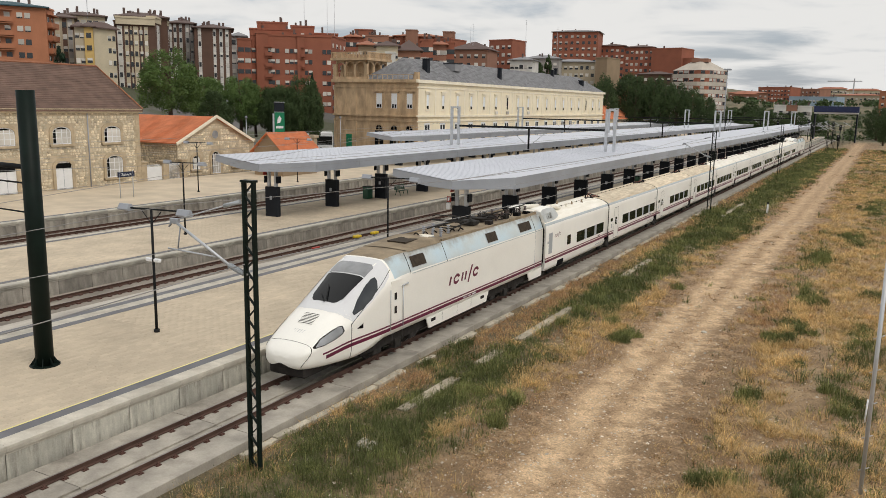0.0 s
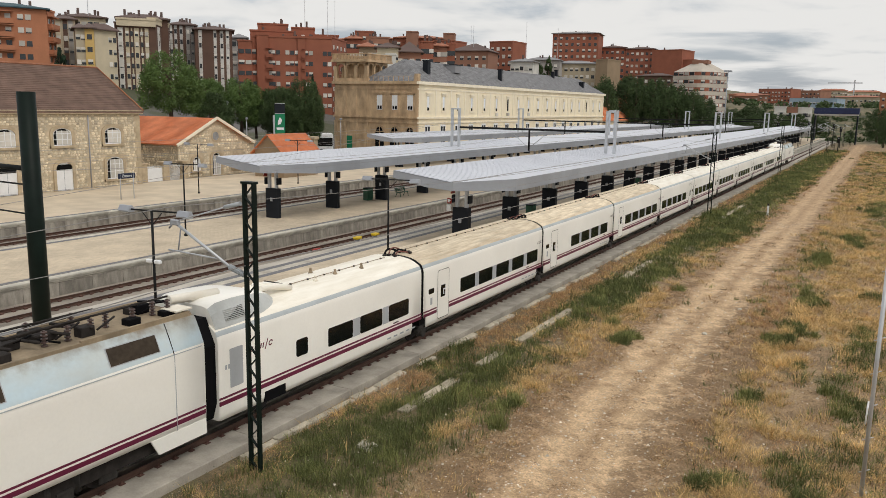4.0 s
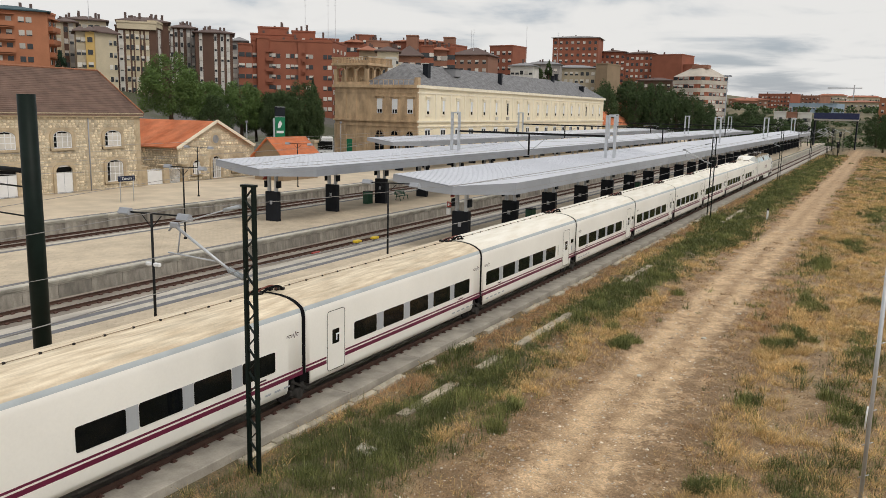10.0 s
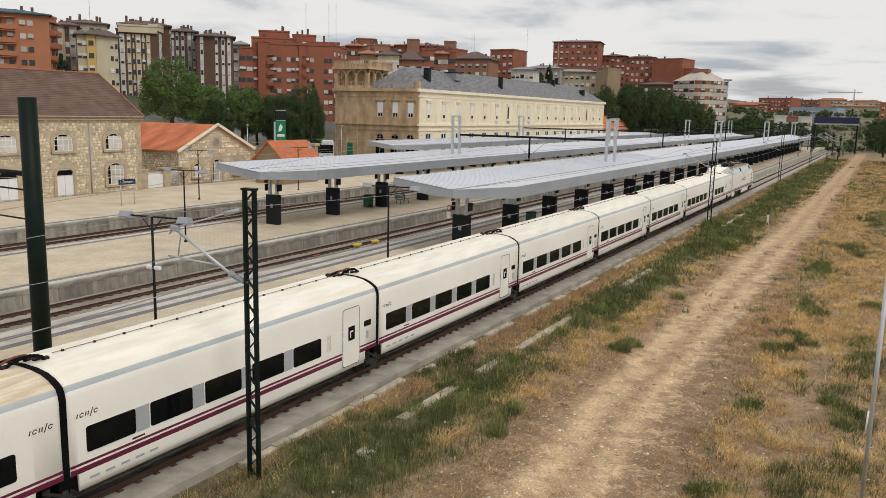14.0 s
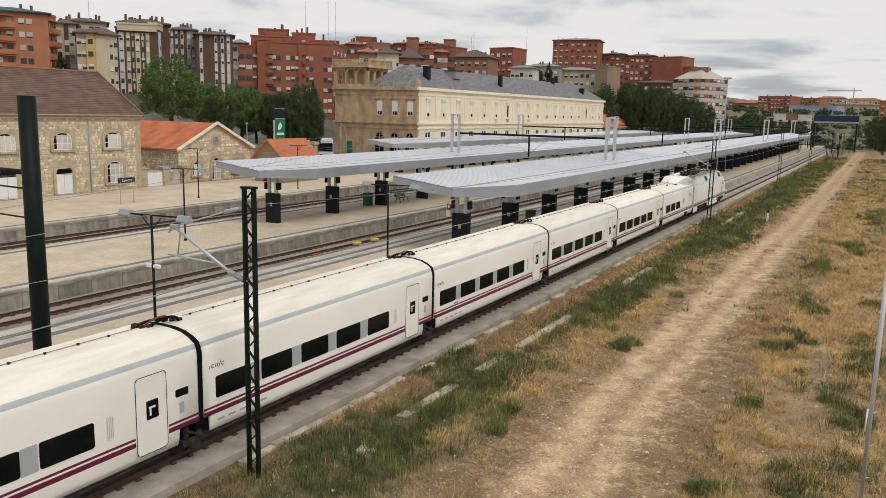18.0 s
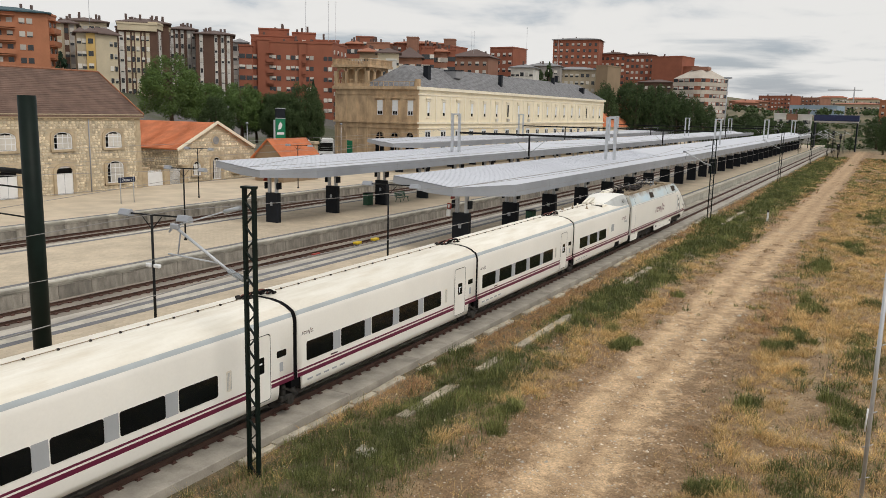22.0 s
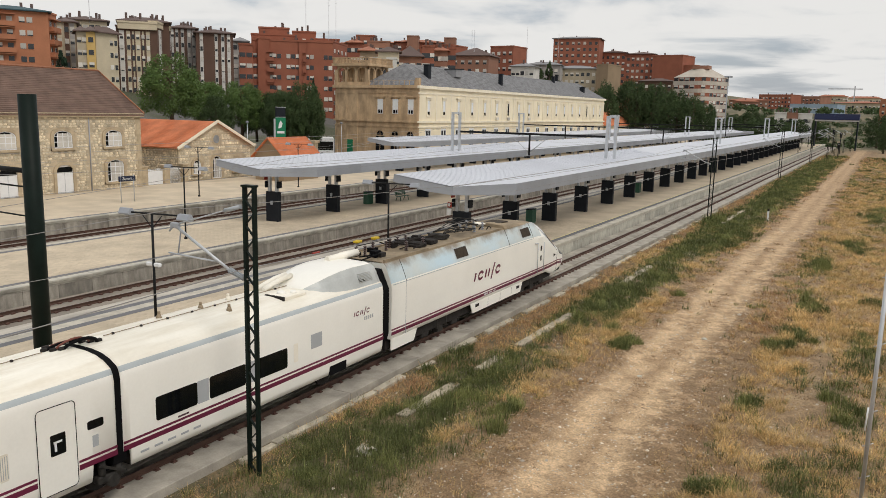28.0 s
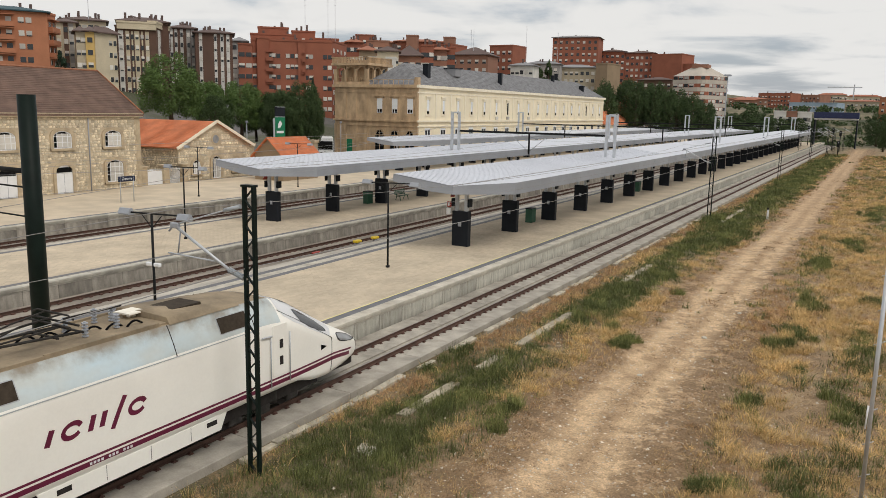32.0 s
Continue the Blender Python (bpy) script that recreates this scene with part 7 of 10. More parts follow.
def block(name, label, A, B, depth, z1, wall, floors=0, cols=0, win=(1.3, 1.3), roof="flat", roof_mat="roof_brown", side=0, floor_h=3.0, top_gap=1.0, z0=None, skip=(), bands=(), balcony=(), group="", left=False, chimneys=0, seed=0, margin=0.0, into=None):
    rnd = random.Random(seed + len(name) * 7 + int(abs(A[0])))
    d = Vector((B[0] - A[0], B[1] - A[1], 0))
    w = d.length
    ang = math.degrees(math.atan2(d.y, d.x))
    zg = min(ground_z(A[0], A[1]), ground_z(B[0], B[1])) - 1.0 if z0 is None else z0
    if into is None:
        t = thing(name, pose(A[0], A[1], zg, 0, 0, ang), label=label, category="building", group=group)
        org = Matrix.Identity(4)
    else:
        t = into
        org = t.matrix_basis.inverted() @ pose(A[0], A[1], zg, 0, 0, ang)
    H = z1 - zg

    def put(nm, bm, mt, par=None, lab=""):
        o = part(nm, bm, mt, par or t, lab)
        if par is None:
            o.matrix_basis = org
        return o
    bm = bm_new(); box(bm, 0, 0, 0, w, depth, H)
    put("wall", bm, M[wall])
    if roof == "flat":
        bm = bm_new(); box(bm, -0.15, -0.15, H, w + 0.15, depth + 0.15, H + 0.45)
        put("parapet", bm, M[wall])
    else:
        rise = {"hip": 2.6, "low": 1.4, "gable": 3.0}[roof]
        o_ = 0.7
        bm = bm_new()
        v = [bm.verts.new(p) for p in ((-o_, -o_, H), (w + o_, -o_, H), (w + o_, depth + o_, H), (-o_, depth + o_, H), (min(w / 2, depth * 0.45), depth / 2, H + rise), (max(w / 2, w - depth * 0.45), depth / 2, H + rise))]
        for f in ((0, 1, 5, 4), (1, 2, 5), (2, 3, 4, 5), (3, 0, 4), (3, 2, 1, 0)):
            bm.faces.new([v[i] for i in f])
        put("roof", fix(bm), M[roof_mat])
        bm = bm_new(); box(bm, -o_ - 0.05, -o_ - 0.05, H - 0.25, w + o_ + 0.05, depth + o_ + 0.05, H - 0.003)
        put("eave_board", bm, M[roof_mat])
    for k in range(chimneys):
        u, q = rnd.uniform(0.1, 0.9) * w, rnd.uniform(0.2, 0.7) * depth
        bm = bm_new(); box(bm, u - 0.3, q - 0.3, H, u + 0.3, q + 0.3, H + rnd.uniform(1.2, 2.4))
        put("chimney", bm, M["roof_brown"])
    for x0, x1, mt in bands:
        bm = bm_new(); box(bm, x0 * w, -0.06, 0, x1 * w, -0.002, H - 0.4)
        put("facade_band", bm, M[mt])
    for f in range(floors):
        z = H - top_gap - floor_h * (f + 1) + (floor_h - win[1]) / 2
        if z < 0.4:
            break
        for c in range(len(bands) if bands else cols):
            if (f, c) in skip or (-1, c) in skip:
                continue
            me = window_mesh(win[0], win[1], rnd.choice((0, 0, 1, 1, 2, 3)))
            o = shared("window", me, None, t)
            u = (bands[c][0] + bands[c][1]) / 2 * w if bands else margin * w + (w * (1 - 2 * margin)) * (c + 0.5) / cols
            o.matrix_basis = org @ Matrix.Translation((u, -0.07 if bands else -0.01, z))
        for c in range(side):
            me = window_mesh(win[0], win[1], rnd.choice((0, 1, 2, 3)))
            o = shared("window", me, None, t)
            u = depth * (c + 0.5) / side
            o.matrix_basis = org @ (Matrix.Translation((0 if left else w, u, z)) @ Matrix.Rotation(radians(-90 if left else 90), 4, "Z"))
        for x0, x1 in balcony:
            bm = bm_new()
            box(bm, x0 * w, -1.1, z - 0.95, x1 * w, -0.004, z - 0.80)
            box(bm, x0 * w, -1.1, z - 0.80, x1 * w, -0.98, z + 0.10)
            box(bm, x0 * w, -0.98, z - 0.80, x0 * w + 0.1, -0.004, z + 0.1); box(bm, x1 * w - 0.1, -0.98, z - 0.80, x1 * w, -0.004, z + 0.1)
            o = put("balcony", bm, M[wall])
            bm = bm_new(); box(bm, x0 * w, -1.1, z + win[1] + 0.35, x1 * w, -0.004, z + win[1] + 0.5)
            put("balcony_roof", bm, M[wall])
            span = (x1 - x0) * w
            n = max(1, int(span / 1.9))
            for c in range(n):
                o = shared("balcony_window", window_mesh(win[0], win[1] + 0.2, rnd.choice((0, 0, 1, 2))), None, t)
                o.matrix_basis = org @ Matrix.Translation((x0 * w + span * (c + 0.5) / n, -0.01, z - 0.2))
    return t


G = "apartment blocks on the hill"
t_ = block("apartment_block", "orange brick apartment block with long balconies and a teal roof", (-158.4, 104.7), (-149.3, 118.7), 14, 29.6, "brick_orange", 8, 11, (1.15, 1.2), "low", "roof_teal", 0, 2.85, 0.7, balcony=((0.08, 0.60),), skip={(f, c) for f in range(8) for c in range(11) if c not in (7, 8)}, chimneys=4, group=G)
block("balcony_wing", "", (-151.0, 119.8), (-154.9, 124.7), 8, 29.4, "brick_orange", 8, 2, (1.0, 1.3), "flat", "roof_teal", 0, 2.85, 0.9, balcony=((0.05, 0.95),), into=t_)
t_ = block("apartment_block", "pale apartment block with dark recessed galleries and a brown roof", (-162.3, 129.8), (-159.5, 133.5), 14, 29.2, "render_tan", 9, 5, (0.9, 1.25), "low", "roof_brown", 0, 2.85, 0.5, bands=((0.05, 0.28, "render_cream"), (0.40, 0.62, "brick_brown"), (0.66, 0.88, "render_grey")), chimneys=5, group=G)
block("roof_storey", "", (-169.4, 137.1), (-163.1, 145.3), 12, 30.8, "render_cream", 1, 7, (1.2, 1.3), "low", "roof_brown", 0, 2.9, 0.5, chimneys=6, into=t_)
t_ = block("apartment_block", "yellow and cream rendered apartment block with a brown roof overhang", (-149.2, 125.6), (-148.0, 127.3), 9, 26.2, "render_tan", 8, 2, (0.9, 1.15), "low", "roof_brown", 0, 2.85, 0.7, group=G)
block("yellow_wing", "", (-147.7, 127.0), (-146.5, 128.5), 9, 26.3, "render_yellow", 8, 1, (1.1, 1.15), "low", "roof_brown", 0, 2.85, 0.7, into=t_)
block("cream_wing", "", (-147.0, 129.0), (-146.9, 135.1), 3, 26.2, "render_cream", 8, 5, (0.85, 1.15), "low", "roof_brown", 0, 2.85, 0.9, skip={(f, c) for f in range(8) for c in (0, 1, 2)}, into=t_)
t_ = block("apartment_block", "brown brick apartment block with cream window bands and roof fascia", (-152.2, 139.7), (-146.3, 146.5), 14, 28.0, "brick_brown", 8, 5, (0.72, 1.15), "flat", "roof_brown", 0, 2.62, 0.5, bands=((0.02, 0.15, "render_white"), (0.21, 0.31, "render_cream"), (0.36, 0.40, "render_cream"), (0.44, 0.57, "render_cream"), (0.62, 0.66, "render_cream"), (0.72, 0.82, "render_cream")), group=G)
block("side_wing", "", (-146.3, 146.6), (-154.4, 158.4), 10, 28.7, "brick_brown", 8, 2, (0.72, 1.15), "flat", "roof_brown", 0, 2.62, 0.5, bands=((0.12, 0.30, "white_band"), (0.48, 0.66, "white_band")), into=t_)
block("roof_fascia", "", (-151.7, 139.2), (-145.7, 146.2), 2, 29.5, "render_cream", 0, 0, z0=28.0, into=t_)
block("roof_fascia", "", (-145.9, 146.4), (-154.3, 158.5), 2, 29.9, "render_cream", 0, 0, z0=28.7, into=t_)
block("roof_storey", "", (-156.6, 143.7), (-148.7, 152.8), 10, 30.7, "brick_brown", 0, 0, (1, 1), "low", "roof_brown", chimneys=12, into=t_)
t_ = block("apartment_block", "brown apartment block with pale vertical stripes and a dark roof", (-158.8, 162.5), (-154.1, 167.5), 12, 30.8, "brick_brown", 9, 4, (0.66, 1.2), "low", "roof_brown", 0, 2.75, 0.6, bands=((0.03, 0.12, "white_band"), (0.19, 0.30, "white_band"), (0.40, 0.52, "white_band"), (0.64, 0.80, "render_grey"), (0.82, 0.96, "render_grey")), chimneys=7, group=G)
t_ = block("apartment_block", "dark brown apartment block with tall white stripes and a sloping roof", (-149.2, 162.5), (-142.2, 169.4), 12, 29.3, "brick_brown", 9, 5, (0.62, 1.2), "low", "roof_brown", 0, 2.75, 0.3, bands=((0.10, 0.19, "white_band"), (0.50, 0.58, "white_band"), (0.67, 0.76, "white_band"), (0.83, 0.92, "white_band")), chimneys=6, group=G)
block("apartment_block", "grey apartment block behind the brown ones", (-162.2, 190.4), (-159.0, 193.4), 8, 29.6, "render_grey", 6, 3, (1.2, 1.4), "low", "roof_grey", 0, 2.9, 0.6, group=G)
# the large red brick complex
t_ = block("apartment_complex", "large stepped red brick apartment complex with white window frames", (-143.1, 178.1), (-125.6, 192.4), 16, 28.2, "brick_red", 6, 17, (1.1, 1.2), "flat", "roof_brown", 0, 2.98, 2.6, skip={(f, c) for f in range(6) for c in range(17) if c not in (0, 4, 5, 7, 8, 9, 11, 12, 15, 16)}, balcony=((0.17, 0.26), (0.62, 0.66)), chimneys=5, group=G)
block("left_wing", "", (-143.2, 172.6), (-140.4, 175.1), 12, 26.6, "brick_red", 6, 2, (1.6, 1.2), "flat", "roof_brown", 0, 2.98, 1.2, into=t_)
block("bay", "", (-141.5, 178.4), (-139.1, 180.6), 6, 28.7, "brick_red", 0, 0, (1.5, 1.2), "flat", into=t_)
block("bay", "", (-132.8, 185.9), (-131.1, 187.2), 6, 28.2, "brick_red", 0, 0, (1.5, 1.2), "flat", into=t_)
block("right_wing", "", (-125.6, 192.4), (-131.6, 207.9), 14, 28.6, "brick_red", 7, 4, (1.3, 1.25), "flat", "roof_brown", 0, 2.98, 1.0, chimneys=2, into=t_)
block("top_storey", "", (-147.4, 182.3), (-138.0, 190.3), 10, 30.3, "brick_red", 1, 6, (1.3, 1.2), "flat", "roof_brown", 0, 3.0, 1.2, chimneys=3, into=t_)
block("penthouse", "", (-148.4, 186.7), (-141.7, 192.5), 10, 32.6, "brick_red", 1, 3, (1.0, 1.0), "flat", "roof_brown", 0, 3.0, 0.8, chimneys=3, into=t_)
block("penthouse", "", (-141.0, 193.1), (-135.6, 197.4), 10, 31.8, "brick_red", 1, 3, (1.0, 1.0), "flat", "roof_brown", 0, 3.0, 0.8, chimneys=3, into=t_)
block("back_wing", "", (-141.9, 195.0), (-131.2, 203.3), 10, 30.0, "brick_red", 1, 6, (1.4, 1.1), "flat", "roof_brown", 0, 3.0, 1.0, chimneys=4, into=t_)
# houses along the ridge
for nm, lab, A, B, dep, z1, wl, fl, cl, rf, rm, ch in (
        ("row_house", "red brick terrace with a brown roof on the ridge", (-195.2, 290.2), (-169.6, 295.6), 14, 37.6, "brick_dull", 4, 9, "low", "roof_red", 4),
        ("row_house", "red brick stair tower on the ridge", (-184.4, 287.8), (-178.0, 292.1), 10, 40.2, "brick_red", 3, 1, "flat", "roof_red", 0),
        ("row_house", "red brick terrace with pale bands on the ridge", (-164.2, 287.2), (-146.1, 297.9), 14, 37.4, "brick_red", 4, 6, "low", "roof_red", 5),
        ("row_house", "brick lift tower on the ridge", (-157.2, 284.8), (-153.0, 287.0), 8, 39.0, "brick_dull", 0, 0, "flat", "roof_red", 0),
        ("row_house", "brick house with white bands below the ridge", (-137.2, 268.5), (-127.4, 268.2), 12, 33.6, "brick_red", 4, 4, "flat", "roof_red", 2),
        ("row_house", "dull brick house with a sloping roof", (-125.0, 263.9), (-111.2, 266.4), 14, 29.8, "brick_dull", 3, 5, "gable", "roof_brown", 2),
        ("row_house", "brick lift tower behind the ridge", (-142.1, 288.7), (-138.0, 290.4), 6, 38.2, "brick_dull", 0, 0, "flat", "roof_red", 0),
        ("row_house", "tan brick house with a steep gable", (-128.3, 227.1), (-115.2, 230.4), 12, 25.6, "tan_brick", 1, 4, "gable", "roof_brown", 1),
        ("row_house", "cream house under the ridge", (-141.0, 226.0), (-130.5, 229.0), 10, 26.2, "render_cream", 2, 3, "flat", "roof_brown", 1),
        ("brick_tower", "small red brick apartment tower", (-125.5, 297.3), (-115.1, 296.6), 12, 35.2, "brick_red", 6, 4, "flat", "roof_grey", 0),
        ("white_house", "low white house with a grey roof", (-105.4, 273.5), (-97.1, 275.0), 10, 26.4, "render_white", 1, 5, "low", "roof_grey", 1),
        ("grey_house", "grey roofed house behind the station", (-116.3, 313.7), (-103.0, 317.2), 10, 29.4, "render_grey", 1, 4, "low", "roof_grey", 2),
        ("brick_tower", "tall red brick apartment tower with a dark roof", (-135.4, 391.1), (-112.7, 395.0), 16, 47.0, "brick_red", 6, 8, "low", "roof_grey", 2),
        ("stepped_block", "grey stepped apartment block with red window bands", (-109.4, 326.1), (-91.9, 330.3), 14, 28.6, "render_tan", 4, 8, "low", "roof_grey", 3),
        ("row_house", "tan brick house with a blind side wall", (-89.4, 322.7), (-84.3, 321.9), 12, 29.4, "tan_brick", 0, 0, "flat", "roof_red", 0),
        ("long_block", "long red brick apartment block with white windows", (-116.2, 408.6), (-103.3, 410.5), 14, 41.0, "brick_red", 7, 5, "low", "roof_brown", 2),
        ("long_block", "red brick apartment block with paired windows", (-103.2, 410.5), (-89.0, 412.1), 14, 40.2, "brick_red", 7, 6, "low", "roof_brown", 2),
        ("brick_block", "windowless red brick apartment end", (-88.6, 406.3), (-73.3, 403.9), 16, 38.6, "brick_red", 0, 0, "flat", "roof_red", 1),
        ("brick_block", "lower windowless brick wing", (-73.2, 405.9), (-67.0, 405.0), 12, 33.8, "brick_red", 0, 0, "flat", "roof_red", 0),
        ("dark_house", "dark roofed row of houses", (-86.5, 375.8), (-70.8, 375.7), 14, 25.4, "brick_brown", 2, 6, "low", "roof_brown", 2),
        ("far_block", "distant red apartment row", (-76.2, 693.7), (-51.6, 686.5), 20, 27.6, "brick_red", 4, 10, "flat", "roof_red", 4),
        ("far_block", "distant pale red apartment row", (-54.5, 716.4), (-32.2, 708.2), 20, 27.0, "brick_dull", 3, 8, "flat", "roof_red", 3),
        ("far_hall", "distant pale blue industrial hall", (-38.8, 557.1), (-11.5, 554.2), 30, 18.4, "blue_wall", 2, 14, "flat", "roof_grey", 3),
        ("far_hall", "distant white industrial hall", (-18.1, 598.9), (11.8, 590.0), 30, 20.6, "render_tan", 2, 12, "low", "roof_red", 5),
        ("far_block", "orange brick block at the edge of the yard", (13.1, 419.9), (25.4, 410.0), 20, 19.0, "brick_orange", 3, 4, "flat", "roof_red", 0),
        ("far_house", "low white house at the far end of the yard", (-22.2, 342.7), (-18.0, 343.1), 8, 11.7, "render_white", 1, 4, "flat", "roof_red", 2),
        ("far_house", "low pink house at the far end of the yard", (-17.9, 345.2), (-14.1, 345.5), 8, 11.6, "brick_dull", 1, 4, "flat", "roof_red", 2),
        ("far_house", "low white shed with a long roof beyond the yard", (-14.0, 347.5), (-9.0, 348.0), 8, 11.5, "render_white", 1, 6, "flat", "roof_grey", 2),
        ("far_block", "distant orange-roofed town row", (-81.3, 612.0), (-65.6, 614.4), 8, 21.0, "brick_dull", 2, 9, "low", "roof_red", 2),
        ("far_block", "distant pale town row on the rise", (-36.7, 758.0), (-15.3, 759.3), 8, 28.8, "render_tan", 2, 12, "low", "roof_red", 2),
        ("far_block", "distant pale town row with red roofs", (-14.3, 739.3), (10.0, 740.0), 8, 27.2, "render_cream", 2, 12, "low", "roof_red", 2),
        ("small_house", "small cream house with a tiled roof below the ridge", (-100.6, 178.3), (-95.9, 181.3), 7, 24.7, "render_cream", 2, 4, "low", "roof_brown", 3),
        ("small_house", "white gable wall of a small house", (-94.3, 172.9), (-92.2, 174.2), 5, 22.2, "render_white", 0, 0, "flat", "roof_red", 0),
        ("small_house", "dull brick house with a broad brown gable roof", (-101.5, 189.6), (-95.9, 193.0), 9, 24.3, "brick_dull", 2, 4, "gable", "roof_brown", 3),
        ("small_house", "red brick house with a flat roof below the ridge", (-107.1, 211.9), (-103.9, 213.8), 8, 28.5, "brick_red", 3, 3, "flat", "roof_red", 4),
        ("small_house", "brick house with pale floor bands below the ridge", (-105.9, 217.3), (-102.3, 219.3), 8, 27.9, "brick_dull", 3, 4, "low", "roof_red", 4),
        ("small_house", "tan rendered house below the ridge", (-119.3, 197.0), (-115.1, 199.8), 8, 26.6, "tan_brick", 2, 4, "low", "roof_red", 3),
        ("small_house", "red brick terrace house with roof chimneys", (-139.7, 219.3), (-135.8, 222.0), 8, 31.1, "brick_red", 3, 4, "low", "roof_red", 5),
        ("small_house", "red brick terrace house with stepped roof", (-141.1, 233.0), (-134.7, 237.2), 8, 32.3, "brick_dull", 3, 6, "flat", "roof_red", 6),
        ("small_house", "red brick house beside the terrace", (-103.3, 221.0), (-101.1, 222.2), 7, 28.4, "brick_red", 3, 2, "flat", "roof_red", 2),
        ("far_block", "distant pink town row", (-90.0, 641.0), (-62.4, 644.3), 20, 22.5, "brick_dull", 2, 8, "low", "roof_red", 4)):
    block(nm, lab, A, B, dep, z1, wl, fl, cl, (1.3, 1.4), rf, rm, 0, 3.0, 1.1, group="houses on the hill", chimneys=ch)

# low tiled hall beyond the station's far end
_h = thing("goods_hall", pose(0, 0, 0), label="low cream hall with an orange tiled roof", category="building")
bm = bm_new(); box(bm, -66.0, 238.0, 0.4, -56.0, 262.0, 6.4)
part("wall", bm, M["cream"], _h)
bm = bm_new()
_v = [bm.verts.new(p) for p in ((-66.6, 237.4, 6.4), (-55.4, 237.4, 6.4), (-55.4, 262.6, 6.4), (-66.6, 262.6, 6.4), (-61.0, 241.5, 10.6), (-61.0, 257.0, 10.6))]
for f in ((0, 1, 4), (1, 2, 5, 4), (2, 3, 5), (3, 0, 4, 5), (3, 2, 1, 0)):
    bm.faces.new([_v[i] for i in f])
part("roof", fix(bm), M["tile_orange"], _h, "orange tiled hipped roof")


def make_round_block():
    """White apartment house with red brick bands and a curved end."""
    t = thing("banded_apartment_house", pose(-57.6, 321.3, 4.0), label="white apartment house with red brick bands and a curved end", category="building")
    d = Vector((12.4, -5.9, 0)); w = d.length; d.normalize(); n = Vector((-d.y, d.x, 0))
    base = [Vector((0, 0, 0)), d * (w - 4)] + [d * (w - 4) + n * 4 + (d * math.cos(a) - n * math.cos(math.pi / 2 - a) * 0 + Vector((0, 0, 0))) * 0 + (d * math.sin(a) * 4 - n * math.cos(a) * 4) for a in (0.4, 0.8, 1.2, 1.57)] + [d * w + n * 16, n * 16]
    H = 20.4
    for k in range(7):
        z = H - 2.9 * (k + 1)
        for nm, z0, z1, mt, s in (("floor_band", z, z + 1.5, "banded_white", 1.0), ("window_band", z + 1.5, z + 2.9, "brick_red", 0.985)):
            bm = bm_new()
            c = d * w / 2 + n * 8
            P = [c + (p - c) * s for p in base]
            A = [bm.verts.new((p.x, p.y, z0)) for p in P]; B = [bm.verts.new((p.x, p.y, z1)) for p in P]
            bm.faces.new(B); bm.faces.new(A[::-1])
            for i in range(len(P)):
                bm.faces.new((A[i], A[(i + 1) % len(P)], B[(i + 1) % len(P)], B[i]))
            part(nm, fix(bm), M[mt], t)
        for c in range(4):
            o = shared("window", window_mesh(2.0, 1.2, (c + k) % 3), None, t)
            p = d * (1.3 + c * 2.5) + n * 0.1
            o.matrix_basis = Matrix.Translation((p.x, p.y, z + 1.58)) @ Matrix.Rotation(math.atan2(d.y, d.x), 4, "Z")
        for c in range(5):
            o = shared("window", window_mesh(1.7, 1.2, (c + 2 * k) % 4), None, t)
            p = d * (w - 0.08) + n * (5.4 + c * 2.3)
            o.matrix_basis = Matrix.Translation((p.x, p.y, z + 1.58)) @ Matrix.Rotation(math.atan2(n.y, n.x), 4, "Z")
        p = d * (w - 4) + n * 4 + (d * math.sin(0.9) - n * math.cos(0.9)) * 3.9
        o = shared("window", window_mesh(1.5, 1.2, k % 3), None, t)
        o.matrix_basis = Matrix.Translation((p.x, p.y, z + 1.58)) @ Matrix.Rotation(math.atan2(d.y, d.x) + 0.9, 4, "Z")
    bm = bm_new()
    c = d * w / 2 + n * 8
    A = [bm.verts.new((p.x, p.y, H)) for p in base]
    B = [bm.verts.new((*(c + (p - c) * 0.35).xy, H + 3.4)) for p in base]
    bm.faces.new(B)
    for i in range(len(base)):
        bm.faces.new((A[i], A[(i + 1) % len(base)], B[(i + 1) % len(base)], B[i]))
    part("roof", fix(bm), M["banded_white"], t)
    bm = bm_new(); box(bm, c.x - 3, c.y - 3, H + 3.2, c.x + 3, c.y + 3, H + 4.6)
    part("roof_lantern", bm, M["brick_dull"], t)
    return t


make_round_block()


# ---- the far end of the yard ----
def make_bridge():
    t = thing("road_bridge", pose(0, 300, 0), label="dark blue steel road bridge across the far end of the yard", category="bridge")
    bm = bm_new(); box(bm, -4.6, -1, 9.6, 9.0, 6, 11.6, 0.05)
    part("girder", bm, M["navy"], t)
    bm = bm_new(); box(bm, -4.4, -0.6, 9.1, 8.8, 5.6, 9.598)
    part("deck_edge", bm, M["white_band"], t, "pale deck edge under the girder")
    for x in (-4.2, 8.6):
        bm = bm_new(); box(bm, x - 0.2, 0, -0.6, x + 0.2, 5, 9.099)
        part("pier", bm, M["cladding"], t)
    for k in range(14):
        bm = bm_new(); box(bm, -4.55 + k, -1.06, 9.65, -4.45 + k, -1.002, 11.55)
        part("stiffener", bm, M["navy"], t)
    return t


M["navy"] = mat("navy_steel", (0.012, 0.02, 0.075), 0.5, 0.1, 0.15, 1, 10, 0.05)
make_bridge()

